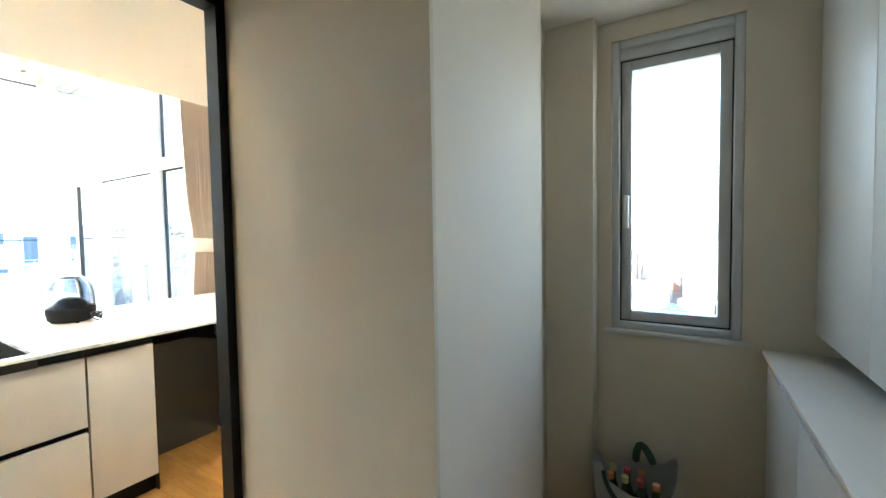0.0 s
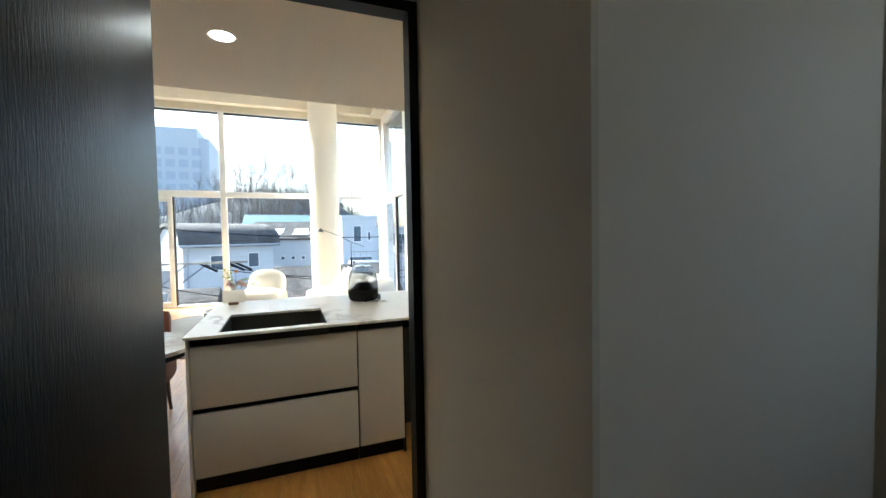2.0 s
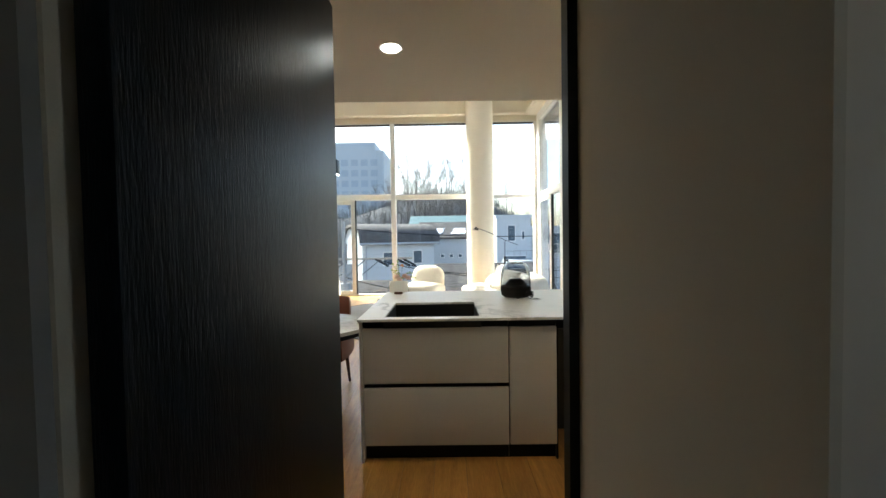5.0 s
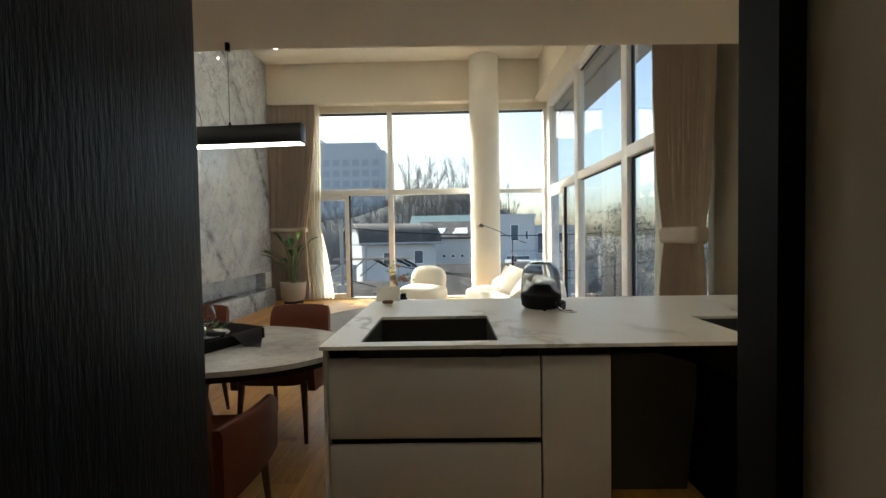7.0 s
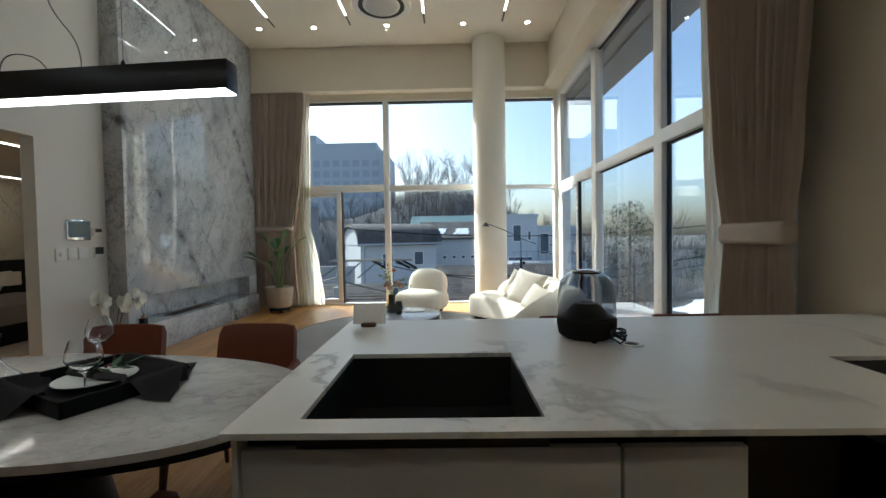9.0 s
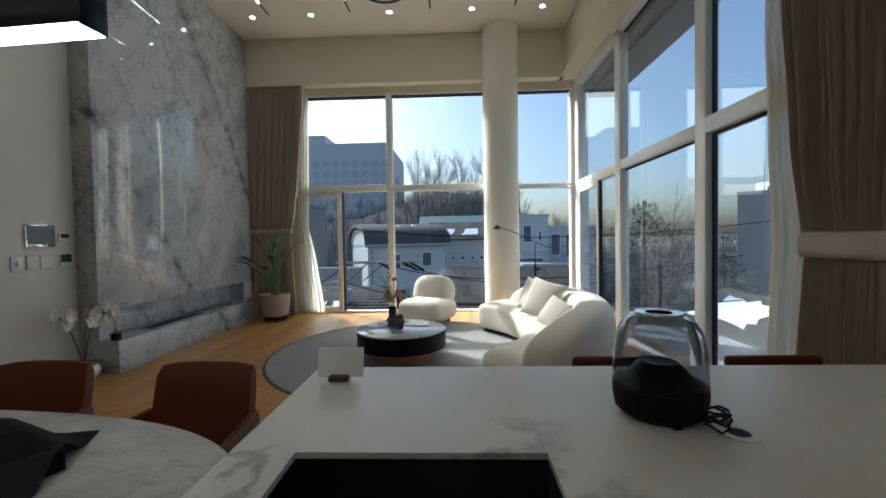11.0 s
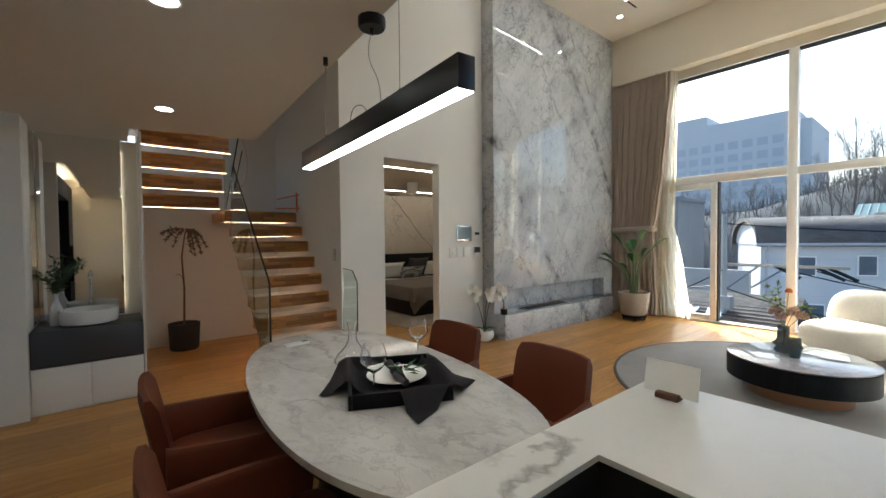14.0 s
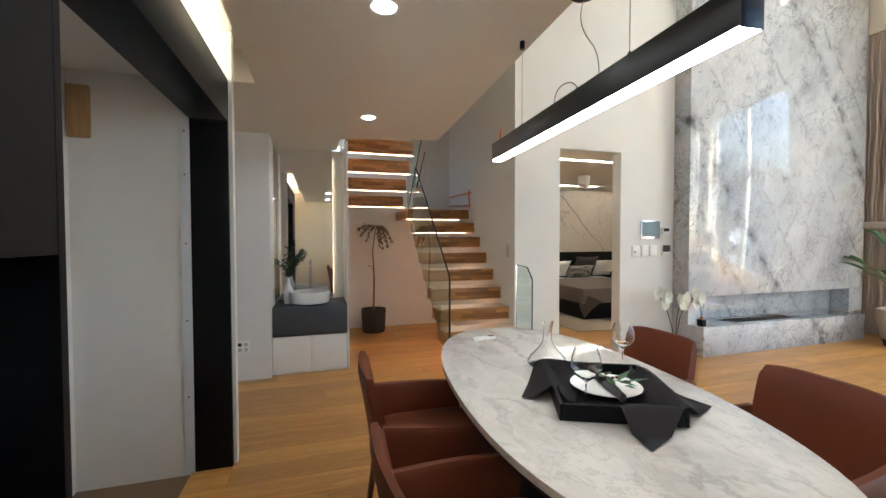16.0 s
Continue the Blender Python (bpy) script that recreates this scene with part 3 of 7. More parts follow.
# pantry window
px0, px1, pz0, pz1 = 0.145, 0.665, 0.93, 2.31
fr = rect_y(PY + 0.01, PY + 0.17, px0, px1, pz0, pz1, 0.035)
fr += rect_y(PY + 0.05, PY + 0.12, px0 + 0.035, px1 - 0.035, pz0 + 0.035, pz1 - 0.085, 0.05)
fr += [(px0 + 0.035, PY + 0.03, pz1 - 0.085, px1 - 0.035, PY + 0.16, pz1 - 0.035)]
pn = [(px0 + 0.085, PY + 0.08, pz0 + 0.085, px1 - 0.085, PY + 0.09, pz1 - 0.135)]
gk = rect_y(PY + 0.045, PY + 0.05, px0 + 0.034, px1 - 0.034, pz0 + 0.034, pz1 - 0.083, 0.007)
lever = boxes((px0 + 0.05, PY + 0.015, 1.42, px0 + 0.075, PY + 0.05, 1.58), bev=0.006)
window("window_3", "narrow grey-framed pantry window", fr, pn, gk, GREYPROFILE, handles=[lever])
solid("window_sill", boxes((px0 - 0.03, PY - 0.012, pz0 - 0.02, px1 + 0.03, PY + 0.01, pz0), bev=0.003), WHITE, "white painted sill under the pantry window", "sill", kind="structure")
# ---- kitchen ----
# island with a stone top, cut for two sinks
IX0, IX1, IY0, IY1 = -3.20, -1.98, 0.84, N
S1 = (-2.584, 0.997, -2.05, 1.578)
S2 = (-2.49, 2.64, -2.07, 3.32)


def slab(x0, y0, x1, y1, z0, z1, holes):
    """A flat slab with rectangular holes, as one mesh."""
    xs = sorted({x0, x1, *(h[0] for h in holes), *(h[2] for h in holes)})
    ys = sorted({y0, y1, *(h[1] for h in holes), *(h[3] for h in holes)})
    bm = bmesh.new()
    v = {(i, j, k): bm.verts.new((x, y, z)) for i, x in enumerate(xs) for j, y in enumerate(ys) for k, z in enumerate((z0, z1))}
    full = {(i, j): not any(h[0] <= (xs[i] + xs[i + 1]) / 2 <= h[2] and h[1] <= (ys[j] + ys[j + 1]) / 2 <= h[3] for h in holes) for i in range(len(xs) - 1) for j in range(len(ys) - 1)}
    for (i, j), f in full.items():
        if not f:
            continue
        bm.faces.new((v[i, j, 1], v[i + 1, j, 1], v[i + 1, j + 1, 1], v[i, j + 1, 1]))
        bm.faces.new((v[i, j, 0], v[i, j + 1, 0], v[i + 1, j + 1, 0], v[i + 1, j, 0]))
        for di, dj, a, b in ((-1, 0, (i, j), (i, j + 1)), (1, 0, (i + 1, j), (i + 1, j + 1)), (0, -1, (i, j), (i + 1, j)), (0, 1, (i, j + 1), (i + 1, j + 1))):
            if not full.get((i + di, j + dj), False):
                bm.faces.new((v[(*a, 0)], v[(*b, 0)], v[(*b, 1)], v[(*a, 1)]))
    return bm


top = thing("worktop", (-2.6, 2.2, 0.88), "white sintered-stone worktop with grey veins and two sinks", "worktop")
bm = slab(IX0, IY0, IX1, IY1, 0.885, 0.90, (S1, S2))
part("slab", bm, TOPSTONE, top, smooth=0)
for (x0, y0, x1, y1), mat, nm, lab in ((S1, SINKBLACK, "basin", "black composite sink basin"), (S2, STEEL, "basin", "brushed steel sink basin")):
    d, w = 0.70, 0.008
    bm = loft([[(x0 - e, y0 - e, z), (x1 + e, y0 - e, z), (x1 + e, y1 + e, z), (x0 - e, y1 + e, z)] for e, z in ((w, d - w), (w, 0.884), (0, 0.884), (0, d))])
    b = part(nm, bm, mat, top, lab, smooth=0)
    part("drain", lathe([(0, 0.004), (0.045, 0.004), (0.05, 0)], ((x0 + x1) / 2, (y0 + y1) / 2, d + 0.001), 20), STEEL if mat is SINKBLACK else CHROME, b, "round steel drain")


def island_unit(y0, y1, fronts, label, mat=FRONT):
    u = thing("kitchen_cabinet", ((IX0 + IX1) / 2, (y0 + y1) / 2, 0), label, "cabinet", "island cabinets")
    part("body", boxes((IX0 + 0.06, y0, 0.1, -2.075, y1, 0.64), (IX0 + 0.06, y0, 0.64, IX0 + 0.09, y1, 0.884), (-2.085, y0, 0.845, -2.06, y1, 0.884), (-2.086, y0, 0.64, -2.075, y1, 0.845)), BLACK, u, "black carcass", smooth=0)
    part("plinth", boxes((IX0 + 0.12, y0, 0, -2.09, y1, 0.1)), BLACK, u, "recessed black plinth", smooth=0)
    for f in fronts:
        part("drawer_front" if f[3] - f[2] < 0.5 else "door", boxes((-2.06, f[0], f[2], -2.037, f[1], f[3]), bev=0.0015), mat, u)
    return u


part("side_panel", boxes((IX0 + 0.03, IY0, 0, -2.03, IY0 + 0.014, 0.884)), LACQUER, top, "thin pale end panel", smooth=0)
island_unit(0.856, 1.752, [(0.858, 1.75, 0.49, 0.832), (0.858, 1.75, 0.105, 0.46)], "pale grey island cabinet with two handleless drawers")
island_unit(1.756, 2.045, [(1.758, 2.043, 0.105, 0.832)], "narrow pale grey island cabinet with a plain door")
island_unit(2.66, N - 0.01, [(2.662, 3.07, 0.105, 0.832), (3.073, N - 0.012, 0.105, 0.832)], "pale grey island cabinet under the steel sink")
knee = thing("appliance_bay", (-2.6, 2.35, 0), "open black bay under the worktop", "cabinet")
bm = prism([(2.10, 0.0), (2.60, 0.0), (2.63, 0.30), (2.66, 0.62), (2.645, 0.66), (2.45, 0.72), (2.10, 0.72)], -2.47, -2.45)
bm.transform(Matrix(((0, 0, 1, 0), (1, 0, 0, 0), (0, 1, 0, 0), (0, 0, 0, 1))))
part("flap", bm, plain("dark_flap", (0.05, 0.045, 0.035), 0.6), knee, "dark hinged flap", smooth=0)
part("back_panel", boxes((-3.14, 2.046, 0.0, -3.10, 2.659, 0.884)), BLACK, knee, smooth=0)
part("side_panel", boxes((-3.10, 2.046, 0.0, -2.06, 2.056, 0.884)), BLACK, knee, smooth=0)
part("side_panel", boxes((-3.10, 2.649, 0.0, -2.06, 2.659, 0.884)), BLACK, knee, smooth=0)

# tap
tap = thing("kitchen_tap", (-2.56, 3.0, 0.9), "tall chrome kitchen tap with a square spout", "tap")
part("base", lathe([(0, 0), (0.028, 0), (0.028, 0.012), (0.02, 0.016), (0, 0.016)], (-2.55, 3.01, 0.9), 20), CHROME, tap)
part("column", tube([(-2.55, 3.01, 0.91), (-2.55, 3.01, 1.14)], 0.021, 16, taper=0.014), CHROME, tap)
part("spout", tube([(-2.55, 3.01, 1.12), (-2.546, 3.014, 1.16), (-2.52, 3.035, 1.17), (-2.40, 3.12, 1.165)], 0.015, 12), CHROME, tap)
part("nozzle", tube([(-2.408, 3.115, 1.16), (-2.408, 3.115, 1.13)], 0.014, 12), CHROME, tap)
part("lever", tube([(-2.56, 3.02, 0.97), (-2.56, 3.07, 0.965), (-2.53, 3.14, 0.95)], 0.007, 8), CHROME, tap)

# smoked-dome speaker and its cable
SP = (-2.79, 1.925, 0.9)
sp = thing("speaker", SP, "black desktop speaker under a smoked clear dome", "speaker")
part("base", lathe([(0, 0.006), (0.095, 0.006), (0.112, 0.02), (0.119, 0.06), (0.119, 0.088), (0.11, 0.092), (0, 0.095)], SP, 40), plain("speaker_black", grey(0.006), 0.7, spec=0.2), sp, "matt black base")
part("dome", lathe([(0.118, 0.092), (0.117, 0.13), (0.113, 0.19), (0.103, 0.235), (0.085, 0.262), (0.06, 0.275), (0.035, 0.276), (0.033, 0.270), (0.058, 0.269), (0.083, 0.256), (0.100, 0.231), (0.110, 0.188), (0.114, 0.13), (0.115, 0.092)], SP, 40), SMOKE, sp, "smoked transparent dome")
part("cone", lathe([(0.11, 0.095), (0.085, 0.105), (0.06, 0.135), (0.045, 0.147), (0.02, 0.143), (0, 0.14)], SP, 32), plain("speaker_cone", grey(0.008), 0.35, spec=0.3), sp, "glossy black bass cone")
part("ring", lathe([(0.034, 0.270), (0.062, 0.277), (0.06, 0.281), (0.034, 0.279)], SP, 32), CHROME, sp, "bright rim at the dome's opening")
for k in range(3):
    a = 2.1 * k
    part("foot", boxes((SP[0] + 0.09 * math.cos(a) - 0.008, SP[1] + 0.09 * math.sin(a) - 0.008, 0.9, SP[0] + 0.09 * math.cos(a) + 0.008, SP[1] + 0.09 * math.sin(a) + 0.008, 0.91)), BLACK, sp)
rng = random.Random(3)
pts = [(SP[0] + 0.11, SP[1] + 0.06, 0.925)]
for k in range(34):
    a = k * 0.85
    pts.append((-2.68 + 0.022 * math.cos(a) + rng.uniform(-0.006, 0.006), 2.012 + 0.028 * math.sin(a), 0.907 + 0.035 * abs(math.sin(a * 0.37)) + 0.0006 * k))
solid("power_cable", tube(pts, 0.0035, 6), BLACKMETAL, "bundled black power cable on the worktop", "cable")
grom = thing("cable_grommet", (-2.675, 2.06, 0.9), "round pale cable grommet set in the worktop", "grommet")
part("ring", lathe([(0.026, 0.0005), (0.045, 0.0005), (0.045, 0.004), (0.026, 0.004), (0.026, 0.0005)], (-2.675, 2.06, 0.9), 28), LACQUER, grom)
part("hole", lathe([(0, 0.001), (0.026, 0.001)], (-2.675, 2.06, 0.9), 24), BLACK, grom, "black hole", smooth=0)

# card in a wooden stand
stand = thing("card_stand", (-3.05, 0.96, 0.9), "blank white card held by a small walnut block", "card holder")
part("block", boxes((-3.08, 0.925, 0.9, -3.035, 0.995, 0.92), bev=0.005), WALNUT, stand, "walnut block")
bm = boxes((-0.0025, -0.08, 0.0, 0.0025, 0.08, 0.10), bev=0.001)
bm.transform(pose(-3.06, 0.962, 0.912, 0, -12, 0))
part("card", bm, plain("card_white", (0.82, 0.81, 0.79), 0.5, var=0.02), stand, "blank white card")

# east side: tall black cabinet, open niche, pantry door
tall = thing("tall_cabinet", (-0.95, 0.57, 0), "tall black built-in oven cabinet with a glass shelf", "cabinet")
for nm, q in (("side_panel", (E_K, 0.22, 0, -0.862, 0.245, 2.33)), ("side_panel", (E_K, 0.885, 0, -0.862, 0.905, 2.33)), ("upper_door", (E_K, 0.247, 1.35, -0.862, 0.883, 2.33)), ("back_panel", (-0.875, 0.247, 0.722, -0.862, 0.883, 1.348)), ("lower_door", (E_K, 0.247, 0, -0.862, 0.883, 0.72))):
    part(nm, boxes(q, bev=0.001), BLACK, tall, smooth=0)
part("shelf", boxes((E_K + 0.02, 0.25, 0.80, -0.88, 0.72, 0.808)), GLASS, tall, "glass shelf", smooth=0)
head = thing("niche_surround", (-0.98, -0.6, 0), "black panelled surround of an unfinished open niche", "cabinet surround")
part("header", boxes((E_K, -1.40, 2.08, -0.88, 0.218, 2.33), bev=0.002), BLACKWOOD, head, "black wood-grain header")
part("side_panel", boxes((E_K, -1.43, 0, -0.88, -1.40, 2.33), bev=0.001), BLACK, head, "black side panel")
part("strip", boxes((-0.88, -1.405, 0, -0.83, -1.396, 2.075)), plain("galvanised_strip", (0.72, 0.75, 0.79), 0.4, 0.3), head, "bare metal edge strip")
solid("niche_ceiling", boxes((-0.878, -1.404, 2.30, -0.2, 0.244, 2.33)), WHITE, "white board ceiling of the open niche", "ceiling", kind="structure", smooth=0)
part("rail", boxes((E_K + 0.02, -1.39, 2.065, -0.9, -1.385, 2.078)), CHROME, head, "thin metal rail")
for z in (0.45, 0.9, 1.35, 1.75, 2.0):
    part("screw", boxes((-0.858, -1.396, z, -0.85, -1.392, z + 0.008)), GASKET, head)
wall("wall_niche_side", (-0.88, -1.50, -0.3, -0.2, -1.406, 2.62), mat=WHITE, label="bare white board wall inside the niche")
wall("wall_niche_end", (E_K - 0.02, -1.49, -0.3, -0.88, -1.432, 2.62), mat=WHITE, label="slim white end wall of the kitchen cabinets")
solid("wood_block", boxes((-0.41, -1.405, 1.93, -0.31, -1.375, 2.21), bev=0.003), wood("raw_plywood", (0.42, 0.24, 0.09), (0.62, 0.40, 0.18), 0.6, "Z"), "raw plywood block screwed to the niche wall", "block")
solid("cove_led", boxes((-0.90, -1.40, 2.50, -0.88, N - 0.02, 2.52)), LED, "warm light strip in the ceiling cove", "light strip")

# pantry doorway and its open leaf
frame_d = thing("door_frame", (-0.9, 1.4, 0), "black door frame of the pantry", "door frame", kind="structure")
part("jamb", boxes((-0.905, 1.762, 0, -0.84, 1.861, 2.19)), BLACK, frame_d, smooth=0)
part("jamb", boxes((-0.905, 0.965, 0, -0.84, 0.985, 2.19)), BLACK, frame_d, smooth=0)
part("head", boxes((-0.905, 0.985, 2.155, -0.84, 1.762, 2.19)), BLACK, frame_d, smooth=0)
leaf = thing("door_1", (-0.92, 1.0, 0), "open pantry door of black stained oak veneer", "door", kind="structure")
part("leaf", boxes((-0.93, 0.985, 0.008, -0.035, 1.025, 2.145), bev=0.002), BLACKWOOD, leaf)
solid("passage_lining", prism([(-0.838, 1.792), (-0.079, 1.846), (-0.079, 1.861), (-0.838, 1.861)], 0, 2.198), WALL, "cream lining of the pantry passage", "wall", kind="structure", smooth=0)

# pantry fittings
base = thing("pantry_cabinet", (1.1, 2.0, 0), "white pantry base cabinet with a pale worktop", "cabinet")
part("worktop", boxes((0.735, 0.9, 0.885, PX, PY, 0.905), bev=0.002), plain("pale_worktop", (0.74, 0.70, 0.64), 0.45), base, "pale worktop")
part("recess", boxes((0.765, 0.9, 0.84, PX, PY, 0.885)), GASKET, base, "dark grip recess", smooth=0)
part("body", boxes((0.775, 0.9, 0.0, PX, PY, 0.84)), BLACK, base, smooth=0)
for k in range(4):
    part("door", boxes((0.752, 0.95 + 0.54 * k, 0.06, 0.774, 0.95 + 0.54 * k + 0.536, 0.838), bev=0.002), LACQUER, base)
upper = thing("wall_cabinet", (1.2, 2.0, 1.0), "white pantry wall cabinet with plain doors", "cabinet")
part("body", boxes((0.92, 0.9, 1.0, PX, PY, 2.399)), BLACK, upper, smooth=0)
for k in range(4):
    part("door", boxes((0.90, 0.95 + 0.54 * k, 0.99, 0.919, 0.95 + 0.54 * k + 0.537, 2.398), bev=0.002), LACQUER, upper)
ptap = thing("pantry_tap", (1.2, 2.1, 0.9), "small chrome pantry tap", "tap")
part("column", tube([(1.12, 2.02, 0.9), (1.12, 2.02, 1.02)], 0.016, 12), CHROME, ptap)
part("spout", tube([(1.12, 2.02, 1.0), (1.06, 2.02, 0.99), (0.99, 2.02, 0.96)], 0.012, 10), CHROME, ptap)

# dining table
TC = (-2.64, -0.26)


TURNED = -6.0


def oval(a, b, c, e=2.35, n=72):
    out = []
    for i in range(n):
        t = 2 * math.pi * i / n
        x, y = math.cos(t), math.sin(t)
        u, v = a * math.copysign(abs(x) ** (2 / e), x), b * math.copysign(abs(y) ** (2 / e), y)
        q = radians(TURNED)
        out.append((c[0] + u * math.cos(q) - v * math.sin(q), c[1] + u * math.sin(q) + v * math.cos(q)))
    return out


tab = thing("dining_table", (*TC, 0), "oval dining table with a polished cream marble top", "table")
part("tabletop", prism(oval(0.51, 1.06, TC), 0.725, 0.75, 0.008, 3), TABLESTONE, tab, "polished cream marble top")
part("underframe", prism(oval(0.485, 1.035, TC), 0.69, 0.7245, 0.012), BLACK, tab, "black bevelled underside")
part("pedestal", lathe([(0.34, 0), (0.34, 0.012), (0.30, 0.03), (0.24, 0.2), (0.20, 0.4), (0.22, 0.6), (0.27, 0.69)], (*TC, 0), 40), BLACK, tab, "black flared pedestal")

# pendant
PX_, PY_, PLEN = -2.53, 0.605, 1.615   # its near end and length; it lies along the table
pend = thing("pendant_lamp", (PX_, PY_, 1.851), "long black linear pendant lamp, lit", "pendant lamp")
part("housing", boxes((PX_ - 0.032, PY_ - PLEN + 0.004, 1.857, PX_ + 0.032, PY_ - 0.004, 1.957), bev=0.0015), BLACKMETAL, pend, "black satin housing")
for y in (PY_ - PLEN, PY_ - 0.0035):
    part("end_cap", boxes((PX_ - 0.032, y, 1.853, PX_ + 0.032, y + 0.0035, 1.957), bev=0.0005), plain("blue_black_cap", (0.012, 0.016, 0.03), 0.3, 0.3, var=0.05, bump=0.0), pend, "blue-black end cap")
part("diffuser", boxes((PX_ - 0.029, PY_ - PLEN + 0.005, 1.851, PX_ + 0.029, PY_ - 0.005, 1.857)), LAMPFACE, pend, "glowing white diffuser", smooth=0)
can = part("canopy", lathe([(0, -0.045), (0.055, -0.045), (0.062, -0.035), (0.062, 0), (0, 0)], (-2.575, -0.14, LOW), 28), BLACKMETAL, pend, "round black ceiling canopy")
part("flex_grip", lathe([(0, -0.07), (0.008, -0.07), (0.012, -0.045), (0, -0.045)], (-2.575, -0.14, LOW), 14), BLACKMETAL, can)
for d in (0.41, 1.245):
    part("suspension_wire", tube([(PX_, PY_ - d, 1.957), (PX_, PY_ - d, LOW - 0.02)], 0.0016, 6), STEEL, pend, "thin steel wire")
    part("wire_mount", lathe([(0, -0.04), (0.013, -0.04), (0.013, 0), (0, 0)], (PX_, PY_ - d, LOW), 12), BLACKMETAL, pend)
    part("ferrule", lathe([(0.009, 0), (0.007, 0.02), (0.002, 0.028)], (PX_, PY_ - d, 1.957), 10), BLACKMETAL, pend)
part("flex", tube(arc((-2.575, -0.14, LOW - 0.06), (-2.53, -0.13, 2.24), (-2.535, -0.04, 2.13), 8) + arc((-2.535, -0.04, 2.13), (-2.53, 0.04, 2.05), (PX_, 0.03, 1.957), 6)[1:], 0.002, 6), plain("grey_flex", grey(0.25), 0.6), pend, "grey power flex")
part("flex", tube(arc((PX_, -0.30, 1.957), (PX_, -0.30, 2.06), (PX_, -0.17, 2.02), 8) + arc((PX_, -0.17, 2.02), (PX_, -0.12, 2.0), (PX_, -0.10, 1.957), 5)[1:], 0.0022, 6), plain("dark_flex", grey(0.1), 0.6), pend, "looped flex")
pend.matrix_basis = pose(PX_, PY_, 1.851, 0, 0, -4)
DOWNLIGHT = glow("downlight_face", (1.0, 0.93, 0.83), 13.0)


def downlight(x, y, z, r, label="round recessed ceiling light, lit"):
    d = thing("downlight", (x, y, z), label, "ceiling light", "downlights")
    part("rim", lathe([(r, -0.001), (r + 0.012, -0.004), (r + 0.014, -0.001), (r + 0.014, 0.0)], (x, y, z), 28), WHITE, d, "white rim")
    part("face", lathe([(0, -0.002), (r, -0.002), (r, -0.0005), (0, -0.0005)], (x, y, z), 28), DOWNLIGHT, d, "glowing face")


for x, y in ((-1.88, -0.53), (-2.0, -2.2), (-1.79, 1.1), (-1.8, 2.7)):
    downlight(x, y, LOW, 0.052)
# ---- living room ----
# marble fireplace wall with hearth and niche
fire = thing("fireplace_wall", (-7.4, -2.5, 0), "polished grey veined marble chimney wall with a low hearth", "fireplace")
MF = -2.47
part("slab", boxes((-9.0, S, 0.665, -5.815, MF, HIGH - 0.002), bev=0.002), STONE, fire)
part("slab", boxes((-5.93, S, 0.345, -5.815, MF, 0.664)), STONE, fire, smooth=0)
part("slab", boxes((-9.0, S, 0.345, -8.72, MF, 0.664)), STONE, fire, smooth=0)
part("niche_back", boxes((-8.72, S - 0.0, 0.345, -5.93, S + 0.02, 0.664)), STONE, fire, smooth=0)
part("hearth", boxes((-8.66, S, 0.0, -5.815, -2.26, 0.344), bev=0.003), STONE, fire, "marble hearth")
burner = thing("burner", (-6.95, -2.42, 0.345), "black bioethanol burner tray set in the hearth", "burner")
part("tray", boxes((-7.5, -2.56, 0.344, -6.4, -2.32, 0.354), bev=0.002), STEEL, burner, "steel rim")
part("bed", boxes((-7.45, -2.53, 0.352, -6.45, -2.35, 0.357)), BLACK, burner, "black fuel bed", smooth=0)
rng = random.Random(7)
for k in range(9):
    x = -7.35 + 0.1 * k
    part("ember", sphere((x, -2.44 + rng.uniform(-0.04, 0.04), 0.362), 0.016, 8, 6, scale=(1.6, 1, 0.5)), plain("ember_stone", (0.25, 0.12, 0.05), 0.9), burner, "rust-brown ceramic ember")
dif = thing("reed_diffuser", (-5.86, -2.33, 0.345), "small black reed diffuser bottle on the hearth", "diffuser")
part("bottle", boxes((-5.905, -2.37, 0.345, -5.835, -2.30, 0.425), bev=0.008), BLACK, dif, "black glass bottle")
part("neck", lathe([(0.02, 0), (0.02, 0.03), (0.017, 0.03)], (-5.87, -2.335, 0.425), 16), plain("copper_cap", (0.5, 0.22, 0.1), 0.3, 0.9), dif, "copper collar")
for k in range(5):
    part("reed", tube([(-5.87, -2.335, 0.44), (-5.87 + rng.uniform(-0.04, 0.04), -2.335 + rng.uniform(-0.03, 0.03), 0.63)], 0.0015, 5), GASKET, dif)

# wall controls
def plate(x0, z0, x1, z1, mat, label, name="wall_switch", d=0.012, screen=None):
    p = thing(name, ((x0 + x1) / 2, S, z0), label, "switch" if name == "wall_switch" else "control panel", "wall controls")
    part("plate", boxes((x0, S, z0, x1, S + d, z1), bev=0.003), mat, p)
    if screen:
        a, b, c, e, m = screen
        part("screen", boxes((a, S + d, b, c, S + d + 0.002, e)), m, p, "dark display" if m is GASKET else "glossy display", smooth=0)
    return p


